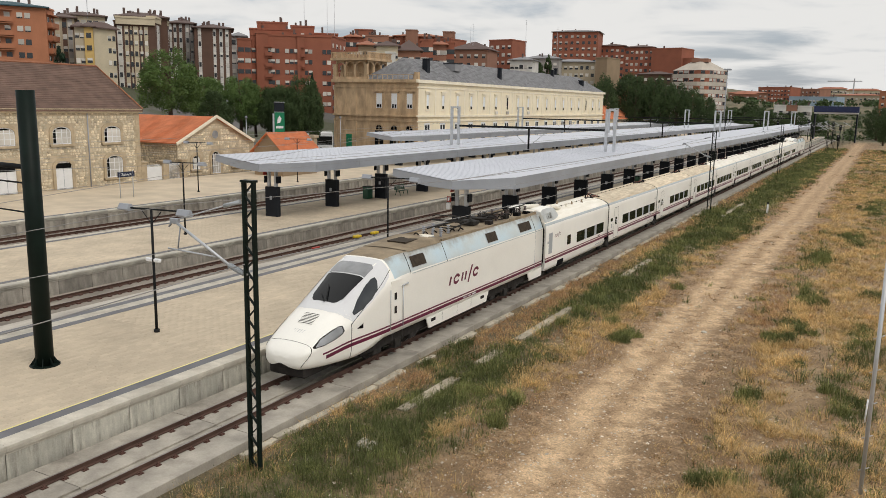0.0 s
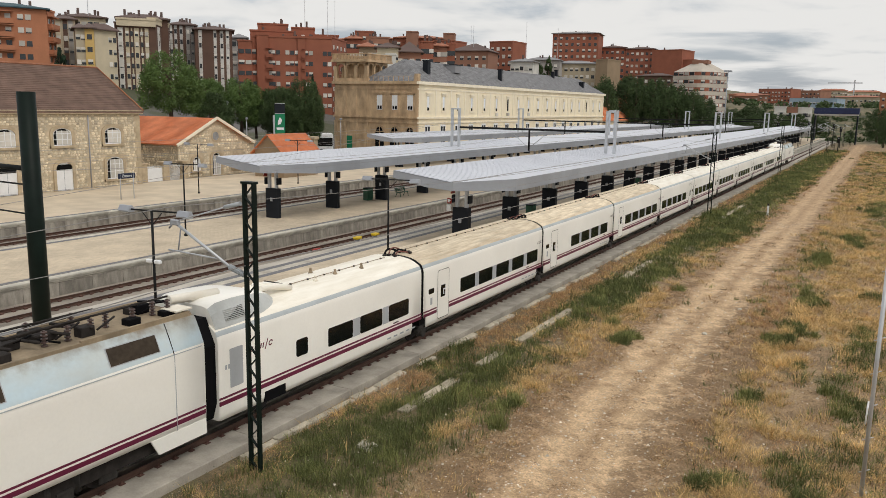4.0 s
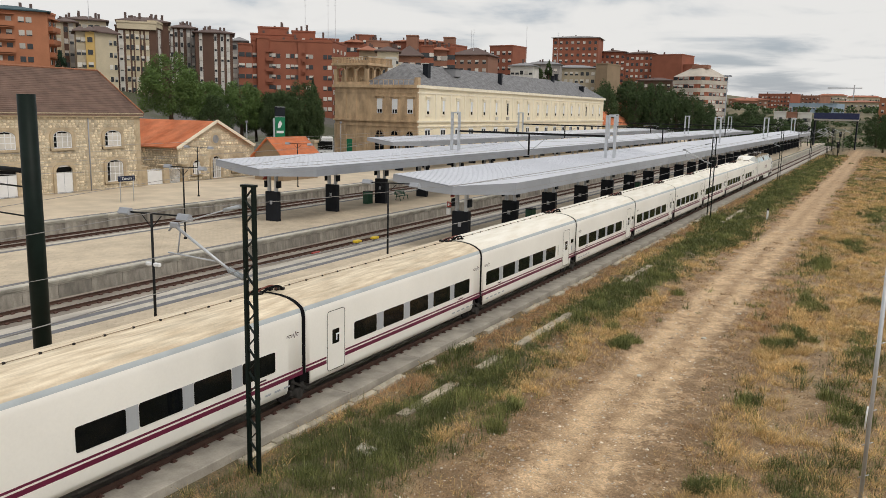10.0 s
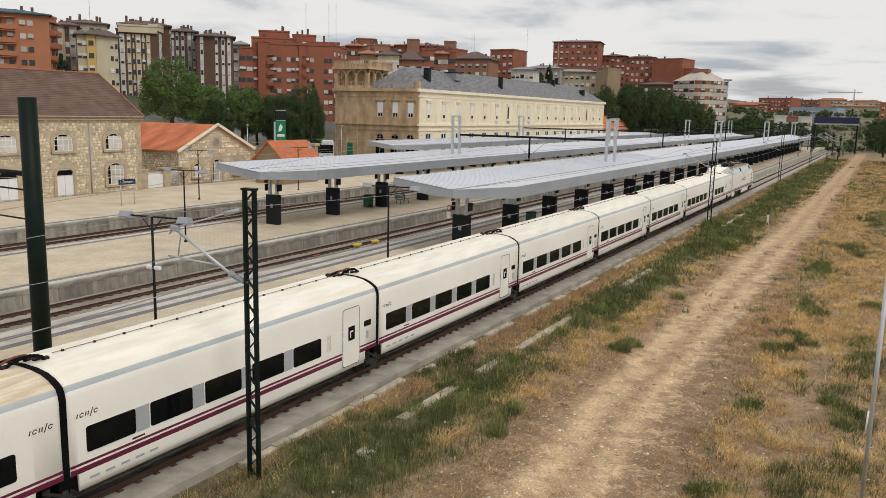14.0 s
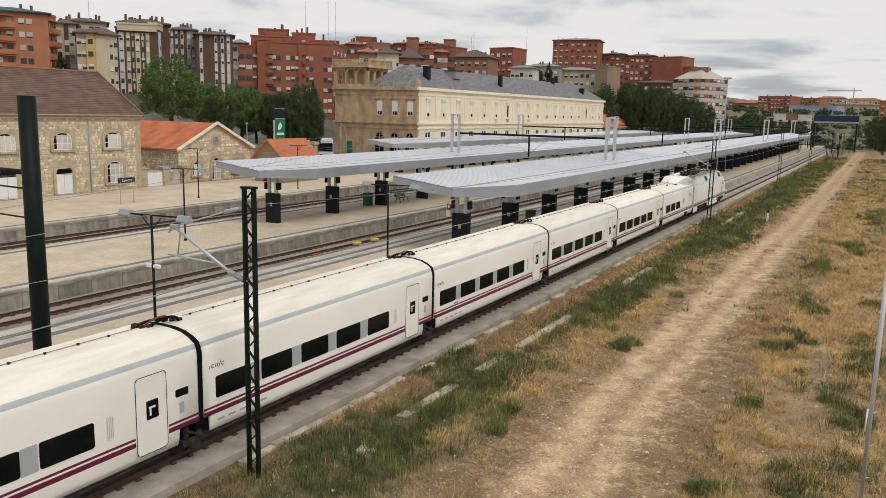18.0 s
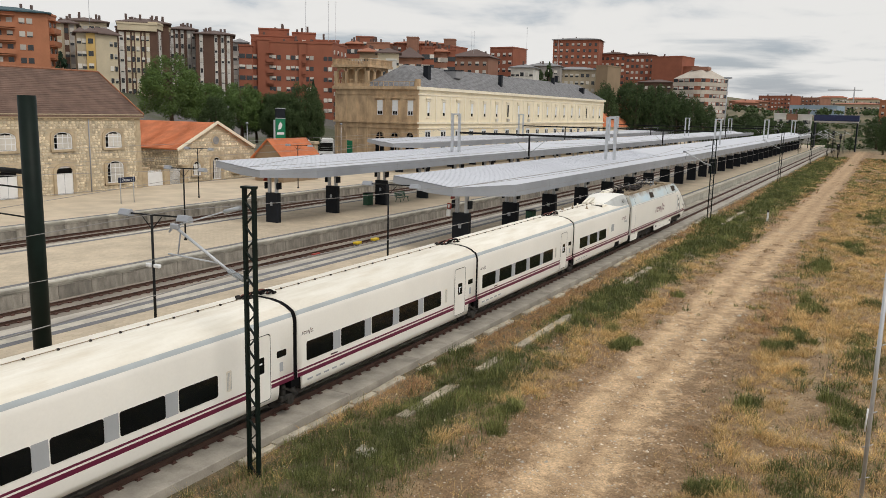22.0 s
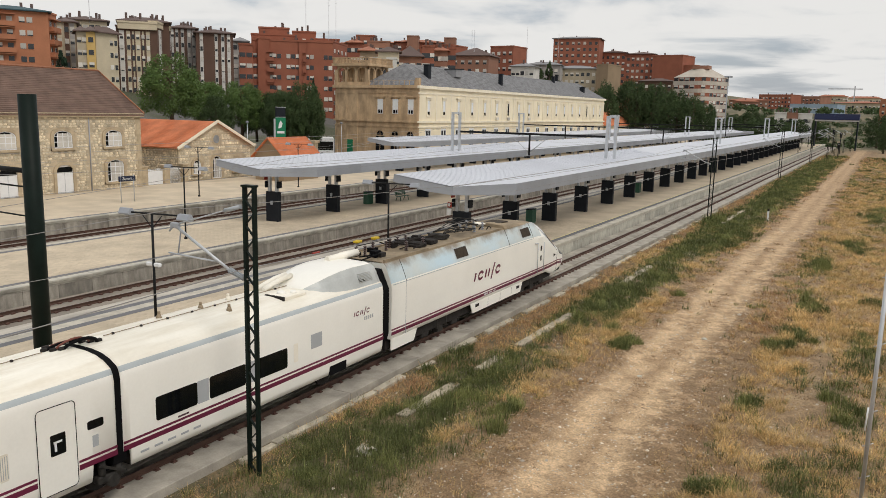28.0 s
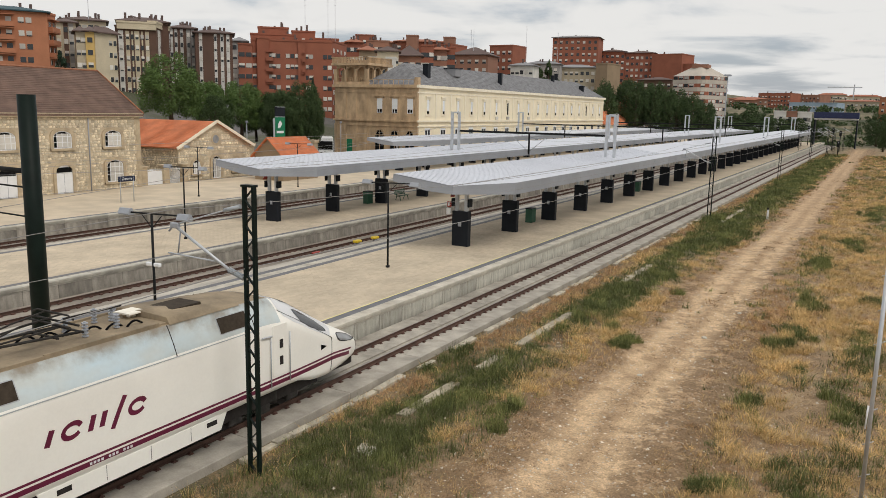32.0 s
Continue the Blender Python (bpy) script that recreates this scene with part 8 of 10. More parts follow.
for i, (sx, sy, hh) in enumerate(((5.5, 268, 6.5), (-2.6, 272, 6.5), (2.6, 285, 7.0), (-5.0, 290, 7.5), (6.5, 240, 4.2), (-13.5, 282, 7.0))):
    t = thing("signal_mast", pose(sx, sy, -0.5), label="black railway signal mast with a round target", category="signal", group="signal masts")
    bm = bm_new(); tube(bm, (0, 0, 0), (0, 0, hh), 0.12, n=8)
    part("mast", bm, M["black_steel"], t)
    bm = bm_new(); box(bm, -0.35, -0.25, hh - 1.6, 0.35, 0.05, hh, 0.1)
    part("signal_head", bm, M["black_steel"], t)
    bm = bm_new(); tube(bm, (0, -0.26, hh - 0.4), (0, -0.40, hh - 0.4), 0.13, n=10)
    part("hood", bm, M["galv"], t)

def make_far_mast(x, y, h, arm):
    t = thing("catenary_mast", pose(x, y, -0.5), label="thin dark catenary mast with a pale bracket arm", category="mast", group="catenary masts of the yard")
    bm = bm_new()
    for dx in (-0.14, 0.14):
        bar(bm, (dx, 0, 0), (dx, 0, h), 0.07)
    for k in range(int(h / 0.6)):
        bar(bm, (-0.14, 0, 0.3 + 0.6 * k), (0.14, 0, 0.6 + 0.6 * k), 0.04)
    part("mast", bm, M["black_steel"], t)
    bm = bm_new()
    tube(bm, (0, 0, h - 1.9), (arm, 0, h - 0.5), 0.06, n=6)
    tube(bm, (arm * 0.45, 0, h - 1.3), (arm * 1.05, 0, h - 1.9), 0.045, n=6)
    part("bracket_arm", bm, M["galv"], t)


for x, y, h, arm in ((4.4, 232, 7.4, -2.6), (-3.2, 238, 7.4, 2.6), (5.2, 246, 7.2, -2.8), (-4.0, 252, 7.4, 2.6), (3.4, 271, 7.6, -2.6), (-2.7, 277, 7.4, 2.4), (6.0, 279, 7.6, -3.0), (1.9, 290, 7.6, -2.2), (-6.4, 284, 7.4, 2.8), (7.4, 293, 7.6, -2.4)):
    make_far_mast(x, y, h, arm)

t = thing("floodlight_mast", pose(-32.8, 295.7, -0.5), label="tall thin grey floodlight mast", category="mast")
bm = bm_new(); tube(bm, (0, 0, 0), (0, 0, 24.2), 0.22, 0.14, n=8)
part("pole", bm, M["canopy_fascia"], t)
bm = bm_new(); box(bm, -1.2, -1.2, 23.8, 1.2, 1.2, 24.3)
part("lamp_ring", bm, M["canopy_fascia"], t)

t = thing("tower_crane", pose(-6.0, 640.0, 12.0), label="distant thin tower crane", category="crane")
bm = bm_new(); bar(bm, (0, 0, 0), (0, 0, 21), 0.8)
part("mast", bm, M["galv"], t)
bm = bm_new(); bar(bm, (-17, 0, 19.0), (5, 0, 19.0), 0.7)
part("jib", bm, M["galv"], t)

# antennas on the roofs
for x, y, z, h in ((-138.6, 196.5, 31.5, 10), (-133.1, 200.5, 29.8, 12), (-131.4, 201.8, 29.8, 12), (-110, 298, 30, 13), (-104.5, 318, 30, 12), (-165.5, 142, 33, 7), (-120, 270, 31, 8), (-118, 268, 30, 9)):
    t = thing("roof_antenna", pose(x, y, z - 3.0), label="thin grey antenna mast on a roof", category="antenna", group="roof antennas")
    bm = bm_new(); tube(bm, (0, 0, 0), (0, 0, h + 3.0), 0.09, 0.04, n=5)
    for k in range(3):
        bar(bm, (-0.4, 0, h + 2.6 - k * 0.7), (0.4, 0, h + 2.6 - k * 0.7), 0.04)
    part("mast", bm, M["galv"], t)

# ---- trees ----
def leaf_mat(name, col, var):
    m = mat(name, col, 0.75, 0, 0.3, 0.6, 6, 0.0, island=var, spec=0.3)
    b = m.node_tree.nodes["Principled BSDF"]
    b.inputs["Subsurface Weight"].default_value = 0.0
    return m


M["leaf"] = leaf_mat("leaves", (0.105, 0.17, 0.045), 0.32)
M["leaf_dark"] = leaf_mat("dark_leaves", (0.055, 0.088, 0.030), 0.45)
M["needle"] = leaf_mat("needles", (0.018, 0.042, 0.020), 0.35)
M["bark"] = mat("bark", (0.09, 0.065, 0.045), 0.95, 0, 0.3, 2, 14, 0.5)


def crown_mesh(seed, n, kind="round", size=0.06):
    """A crown in a unit space (1 high, 1 wide) of many small leaf sprays set in clumps."""
    rnd = np.random.RandomState(seed)
    if kind == "round":
        lobes = [(0, 0, 0.52, 0.36)]
        for k in range(70):
            a, z = rnd.uniform(0, 2 * math.pi), rnd.uniform(0.12, 0.92)
            r = 0.40 * math.sin(math.pi * min(0.98, z * 0.86 + 0.12)) * rnd.uniform(0.75, 1.08)
            lobes.append((r * math.cos(a), r * math.sin(a), z, rnd.uniform(0.06, 0.12)))
    else:
        lobes = []
        for k in range(34):
            z = rnd.uniform(0.04, 0.97)
            a = rnd.uniform(0, 2 * math.pi)
            r = 0.42 * (1 - z) ** 0.8 * rnd.uniform(0.6, 1.0)
            lobes.append((r * math.cos(a), r * math.sin(a), z, 0.05 + 0.09 * (1 - z)))
    vol = np.array([l[3] ** 2 for l in lobes]); vol /= vol.sum()
    pick = rnd.choice(len(lobes), n, p=vol)
    L = np.array(lobes)[pick]
    v = rnd.normal(size=(n, 3)); v /= np.linalg.norm(v, axis=1)[:, None]
    c = L[:, :3] + v * (L[:, 3] * rnd.uniform(0.55, 1.1, n))[:, None]
    u = rnd.normal(size=(n, 3)) + v * 0.0
    u -= v * (u * v).sum(1)[:, None] * 0.6
    u /= np.linalg.norm(u, axis=1)[:, None]
    w = np.cross(u, v + rnd.normal(size=(n, 3)) * 0.5); w /= np.linalg.norm(w, axis=1)[:, None]
    s = (size * rnd.uniform(0.5, 1.1, n))[:, None]
    verts = np.stack([c - u * s * 0.6, c + w * s * 0.5, c + u * s * 0.7, c - w * s * 0.45], 1).reshape(-1, 3)
    faces = np.arange(4 * n).reshape(-1, 4)
    me = bpy.data.meshes.new("crown")
    me.from_pydata(verts.tolist(), [], faces.tolist())
    return me


CROWNS = {"round": [crown_mesh(s, 20000, "round", 0.022) for s in (1, 2, 3)], "far": [crown_mesh(s, 10000, "round", 0.028) for s in (4, 5, 6)], "cone": [crown_mesh(s, 4500, "cone", 0.05) for s in (7, 8)]}


def make_tree(x, y, top, width, kind="round", leaf="leaf", base=None, seed=0, label=""):
    rnd = random.Random(seed)
    zb = ground_z(x, y) if base is None else base
    h = top - zb
    t = thing("tree", pose(x, y, zb, 0, 0, rnd.uniform(0, 360)), label=label or "full green broadleaf tree", category="tree", group="trees by the station")
    clear = h * (0.08 if kind == "round" else 0.06)
    bm = bm_new()
    r0 = 0.035 * h
    tube(bm, (0, 0, -0.3), (0.02 * h, 0, h * 0.45), r0, r0 * 0.55, n=8)
    tube(bm, (0.02 * h, 0, h * 0.45), (0, 0.02 * h, h * 0.85), r0 * 0.55, r0 * 0.15, n=6)
    for k in range(7):
        a = k * 2.4
        z = h * (0.22 + 0.08 * k)
        q = width * 0.22
        tube(bm, (0.015 * h, 0, z), (q * math.cos(a), q * math.sin(a), z + h * 0.16), r0 * 0.35, r0 * 0.08, n=5)
    part("trunk", bm, M["bark"], t)
    me = rnd.choice(CROWNS["far" if kind == "round" and y > 140 else kind])
    c = bpy.data.objects.new("crown", me)
    scene.collection.objects.link(c)
    c.parent = t
    while len(c.data.materials) < 1:
        c.data.materials.append(M[leaf])
    c.material_slots[0].link = "OBJECT"
    c.material_slots[0].material = M[leaf]
    c.matrix_basis = Matrix.Translation((0, 0, clear)) @ Matrix.Diagonal((width, width, h - clear, 1))
    return t


TREES = (
    (-81.7, 91.3, 17.8, 10.8, "round", "leaf", 6.5), (-78.5, 97.5, 11.5, 6.5, "round", "leaf_dark", 4.0),
    (-88.0, 106.0, 14.0, 9.0, "round", "leaf", 5.5), (-82.0, 107.4, 14.2, 10.0, "round", "leaf", 4.5), (-78.2, 111.5, 12.4, 8.0, "round", "leaf_dark", 4.0), (-84.5, 114.0, 11.8, 8.0, "round", "leaf_dark", 4.0),
    (-74.6, 108.0, 12.3, 6.0, "round", "leaf_dark", 3.5), (-72.4, 108.0, 12.6, 6.0, "round", "leaf_dark", 2.5), (-70.4, 109.4, 14.2, 6.0, "round", "leaf_dark", 3.0), (-68.8, 110.4, 14.0, 5.2, "round", "leaf_dark", 3.0), (-70.0, 112.4, 14.8, 3.0, "cone", "needle", 3.0), (-80.0, 116.0, 13.0, 8.0, "round", "leaf_dark", 3.5),
    (-135.9, 111.7, 20.4, 6.0, "cone", "needle", 10.0), (-139.0, 150.0, 19.0, 7.0, "round", "leaf_dark", 8.0),
    (-64.1, 255.9, 20.6, 11.0, "round", "leaf_dark", 2.5), (-58.5, 264.5, 21.4, 12.0, "round", "leaf_dark", 2.5), (-54.0, 259.0, 20.0, 11.0, "round", "leaf_dark", 2.5), (-49.2, 262.5, 20.0, 12.0, "round", "leaf_dark", 2.5), (-44.6, 259.0, 19.0, 11.0, "round", "leaf_dark", 2.0), (-40.6, 258.3, 18.0, 11.0, "round", "leaf_dark", 2.0), (-36.0, 256.8, 16.6, 10.0, "round", "leaf_dark", 2.0), (-33.0, 262.0, 14.5, 10.0, "round", "leaf_dark", 1.0), (-61.0, 249.0, 18.0, 10.0, "round", "leaf_dark", 2.0),
    (-101.0, 300.0, 30.0, 5.5, "cone", "leaf_dark", 20.0), (-104.0, 296.0, 27.5, 6.0, "round", "leaf_dark", 20.0), (-75.5, 240.5, 21.0, 9.0, "round", "leaf_dark", 10.0),
    (-36.0, 330.0, 10.5, 14.0, "round", "leaf_dark", 0.0), (-27.0, 335.0, 10.8, 14.0, "round", "leaf_dark", 0.0), (-19.0, 330.0, 9.4, 12.0, "round", "leaf_dark", 0.0), (-23.0, 360.0, 10.5, 14.0, "round", "leaf_dark", 0.0),
    (-46.0, 345.0, 12.0, 12.0, "round", "leaf_dark", 0.0), (-32.0, 352.0, 12.6, 13.0, "round", "leaf_dark", 0.0), (-14.0, 345.0, 9.6, 11.0, "round", "leaf_dark", 0.0), (-8.0, 352.0, 9.4, 10.0, "round", "leaf_dark", 0.0), (-40.0, 318.0, 9.0, 9.0, "round", "leaf_dark", 0.0), (14.5, 330.0, 12.0, 9.0, "round", "leaf_dark", 0.0), (-15.0, 318.0, 7.5, 9.0, "round", "leaf_dark", 0.0), (-24.0, 316.0, 8.0, 9.0, "round", "leaf_dark", 0.0),
    (18.5, 245.0, 13.0, 7.0, "round", "leaf_dark", -0.3), (21.5, 234.0, 11.0, 7.0, "round", "leaf_dark", -0.3), (17.0, 285.0, 9.0, 6.0, "round", "leaf_dark", -0.3), (24.5, 228.0, 13.5, 10.0, "round", "leaf_dark", -0.3),
)
for i, (x, y, top, wd, kind, lf, base) in enumerate(TREES):
    make_tree(x, y, top, wd, kind, lf, base - 0.4 if base > ground_z(x, y) else ground_z(x, y), i, {"leaf": "full bright green broadleaf tree", "leaf_dark": "dense dark green broadleaf tree", "needle": "dark green pointed conifer tree"}[lf])


def far_scrub():
    """Hedges and scrub far off, too many to count."""
    rnd = np.random.RandomState(5)
    vs, fs = [], []
    spots = [(rnd.uniform(-70, 60), rnd.uniform(440, 545), rnd.uniform(1.0, 2.6)) for _ in range(90)] + [(rnd.uniform(-60, 45), rnd.uniform(316, 430), rnd.uniform(0.7, 1.7)) for _ in range(300)] + [(rnd.uniform(-130, -70), rnd.uniform(200, 300), rnd.uniform(1.5, 3.5)) for _ in range(50)] + [(rnd.uniform(26, 60), rnd.uniform(60, 260), rnd.uniform(0.8, 2.2)) for _ in range(60)]
    for x, y, r in spots:
        z = ground_z(x, y)
        n = 60
        v = rnd.normal(size=(n, 3)); v /= np.linalg.norm(v, axis=1)[:, None]
        c = np.array((x, y, z + r * 0.5)) + v * np.array((r * 1.5, r * 1.5, r * 0.8)) * rnd.uniform(0.6, 1, (n, 1))
        for p in c:
            a, b = rnd.normal(size=3), rnd.normal(size=3)
            a, b = a / np.linalg.norm(a) * r * 0.3, b / np.linalg.norm(b) * r * 0.3
            k = len(vs)
            vs += [tuple(p - a), tuple(p + b), tuple(p + a), tuple(p - b)]
            fs.append((k, k + 1, k + 2, k + 3))
    me = bpy.data.meshes.new("far_scrub")
    me.from_pydata(vs, [], fs)
    tagged(shared("far_scrub", me, M["leaf_dark"], None), "scattered dark scrub and hedges in the distance", "scrub", kind="stuff")


far_scrub()

# ---- weeds, dry grass and stones beside the track ----
for _k, _n, _c, _v in (("grass_green", "green_grass", (0.235, 0.250, 0.090), 0.55), ("grass_dark", "dark_weeds", (0.128, 0.146, 0.056), 0.55), ("grass_dry", "dry_grass", (0.68, 0.475, 0.215), 0.5),
                       ("grass_rust", "rust_coloured_weeds", (0.50, 0.305, 0.165), 0.45), ("litter", "brown_plant_litter", (0.25, 0.160, 0.082), 0.55)):
    M[_k] = mat(_n, _c, 0.85, 0, 0.25, 0.5, 5, 0, island=_v, spec=0.15)
M["pebble"] = mat("pebbles", (0.62, 0.55, 0.45), 0.9, 0, 0.2, 2, 20, 0.2, island=0.45)


M["concrete_warm"] = mat("old_concrete", (0.46, 0.40, 0.30), 0.9, 0, 0.3, 3, 25, 0.3, stain=0.8, obrand=0.2)


def grass_field(name, label, material, tufts, seed, leafy=0.0, lean=(0.15, 0.95), leaf=1.0, thick=1.0):
    """tufts: (x, y, radius, height, blades). Blades lean outwards from each tuft; a share of them are small leaves."""
    rnd = np.random.RandomState(seed)
    T = np.array([(x, y, r, h, n, ground_z(x, y) - 0.02) for x, y, r, h, n in tufts])
    T = np.repeat(T, T[:, 4].astype(int), axis=0)
    n = len(T)
    x, y, r, h, pz = T[:, 0], T[:, 1], T[:, 2], T[:, 3], T[:, 5]
    a = rnd.uniform(0, 2 * np.pi, n)
    q = r * np.sqrt(rnd.uniform(0, 1, n))
    px, py = x + q * np.cos(a), y + q * np.sin(a)
    hh = h * rnd.uniform(0.4, 1.1, n)
    ln = rnd.uniform(lean[0], lean[1], n) * hh
    la = a + rnd.normal(0, 0.7, n)
    wd = (0.0022 + 0.00021 * y) * rnd.uniform(0.6, 1.4, n) * thick
    wa = rnd.uniform(0, np.pi, n)
    dx, dy = np.cos(wa) * wd, np.sin(wa) * wd
    mx, my = px + np.cos(la) * ln * 0.35, py + np.sin(la) * ln * 0.35
    tx, ty = px + np.cos(la) * ln, py + np.sin(la) * ln
    st = lambda *c: np.stack(c, 1)
    V = np.stack([st(px - dx, py - dy, pz), st(px + dx, py + dy, pz), st(mx + dx * 0.8, my + dy * 0.8, pz + hh * 0.6), st(mx - dx * 0.8, my - dy * 0.8, pz + hh * 0.6), st(tx, ty, pz + hh)], 1)
    m = rnd.uniform(0, 1, n) < leafy
    k = int(m.sum())
    if k:
        f = rnd.uniform(0.05, 1.0, k) ** 0.75
        size = (0.008 + 0.00040 * y[m]) * rnd.uniform(0.5, 1.5, k) * leaf
        c = st(px[m] + np.cos(la[m]) * ln[m] * f, py[m] + np.sin(la[m]) * ln[m] * f, pz[m] + hh[m] * f * rnd.uniform(0.7, 1.08, k))
        u, w = rnd.normal(size=(k, 3)), rnd.normal(size=(k, 3))
        u /= np.linalg.norm(u, axis=1)[:, None]; w /= np.linalg.norm(w, axis=1)[:, None]
        u *= (size * 1.25)[:, None]; w *= (size * 0.75)[:, None]
        V[m] = np.stack([c - u, c - u * 0.2 + w, c + u * 0.5 + w * 0.6, c - u * 0.2 - w, c + u], 1)
    me = bpy.data.meshes.new(name)
    me.vertices.add(5 * n)
    me.vertices.foreach_set("co", V.reshape(-1))
    idx = (np.arange(n)[:, None] * 5 + np.array([0, 1, 2, 3, 3, 2, 4])[None, :]).reshape(-1)
    me.loops.add(7 * n)
    me.loops.foreach_set("vertex_index", idx.astype(np.int32))
    me.polygons.add(2 * n)
    me.polygons.foreach_set("loop_start", (np.arange(n)[:, None] * 7 + np.array([0, 4])[None, :]).reshape(-1).astype(np.int32))
    me.update(calc_edges=True)
    ob = shared(name, me, material, None)
    tagged(ob, label, "grass", kind="stuff")
    return ob


def patch_value(x, y, s, seed):
    return 0.5 + 0.5 * (smooth_noise(x, y, s, seed) + 0.5 * smooth_noise(x, y, s * 0.4, seed + 3))


# stands of each growth: x, y and half-widths across and along the line
STANDS = {
    "green": ((4.9, 15.5, 2.3, 4.5), (4.4, 20.5, 1.7, 2.6), (4.9, 26.6, 1.5, 3.2), (2.7, 29.0, 0.9, 2.6), (7.4, 23.8, 0.55, 1.8), (5.2, 41.0, 1.1, 6.0), (5.8, 49.5, 1.1, 6.5), (4.9, 59.0, 1.6, 6.0), (5.6, 69.0, 1.9, 8.0), (3.8, 81.0, 1.6, 5.0), (6.3, 82.0, 1.5, 9.0), (5.5, 100.0, 2.0, 16.0), (5.2, 132.0, 2.4, 24.0), (5.6, 185.0, 2.6, 40.0), (8.3, 34.5, 0.5, 1.6),
              (15.0, 48.5, 0.9, 2.6), (14.9, 41.0, 0.8, 1.3), (16.9, 32.2, 0.5, 1.2), (17.7, 40.5, 0.7, 4.0), (16.4, 23.0, 1.0, 1.2), (14.4, 22.0, 0.5, 0.9), (14.3, 29.5, 0.5, 0.8), (14.4, 38.3, 0.5, 0.9), (17.6, 30.0, 0.5, 1.2), (14.6, 62.0, 0.9, 4.0), (16.5, 72.0, 1.3, 6.0), (17.0, 95.0, 1.6, 9.0)),
    "dry": ((6.6, 21.7, 0.9, 1.3), (7.2, 27.6, 1.1, 1.8), (6.3, 34.5, 1.6, 3.4), (7.6, 33.0, 0.8, 2.2), (6.4, 56.0, 1.3, 5.0), (3.2, 58.0, 1.0, 7.0), (7.5, 44.0, 0.8, 4.0), (14.9, 34.0, 0.9, 3.4), (15.0, 26.6, 1.3, 2.4), (16.2, 45.0, 1.6, 6.0), (17.8, 57.0, 2.0, 12.0), (15.6, 90.0, 2.0, 25.0), (15.5, 20.5, 2.4, 2.4)),
    "rust": ((2.9, 24.2, 0.8, 2.2), (3.3, 31.0, 0.6, 2.0), (2.9, 37.5, 0.9, 5.5), (2.5, 48.5, 0.9, 7.0), (2.6, 64.0, 0.8, 8.0), (3.0, 110.0, 1.0, 15.0), (13.6, 45.0, 0.8, 6.0)),
    "litter": ((12.9, 28.0, 0.8, 4.5), (13.0, 23.5, 1.2, 3.5), (13.0, 35.0, 0.7, 6.0), (8.6, 33.6, 0.5, 3.0), (7.9, 27.0, 0.7, 3.0), (8.1, 22.6, 0.8, 2.4), (8.0, 18.5, 0.9, 2.4), (8.0, 45.0, 0.6, 6.0)),
    "bare": ((16.2, 36.5, 0.5, 3.6), (15.8, 28.6, 0.8, 1.5), (15.7, 40.4, 0.4, 1.4), (16.4, 32.0, 0.4, 1.3)),
}


LIDS = ((21.0, 25.2), (27.4, 28.8), (31.6, 38.4), (47.0, 53.6), (80.0, 93.0))


def growth(x, y, jitter):
    """Which growth holds this spot."""
    best, kind = 0.0, "bare"
    for i, (k, base) in enumerate((("green", 0.09), ("dry", 0.17), ("rust", 0.06), ("litter", 0.10), ("bare", 0.10))):
        v = base + 0.42 * patch_value(x, y, 1.6, 2.2 + 3.1 * i) + jitter[i] + (0.13 if k == "green" and 3.9 < x < 6.6 else 0.20 if k == "rust" and x < 3.7 else 0.08 if k == "dry" and x < 3.9 else 0.0)
        for sx, sy, rx, ry in STANDS[k]:
            d = ((x - sx) / rx) ** 2 + ((y - sy) / ry) ** 2
            if d < 4.0:
                v += 0.50 * math.exp(-0.9 * d)
        if v > best:
            best, kind = v, k
    return kind


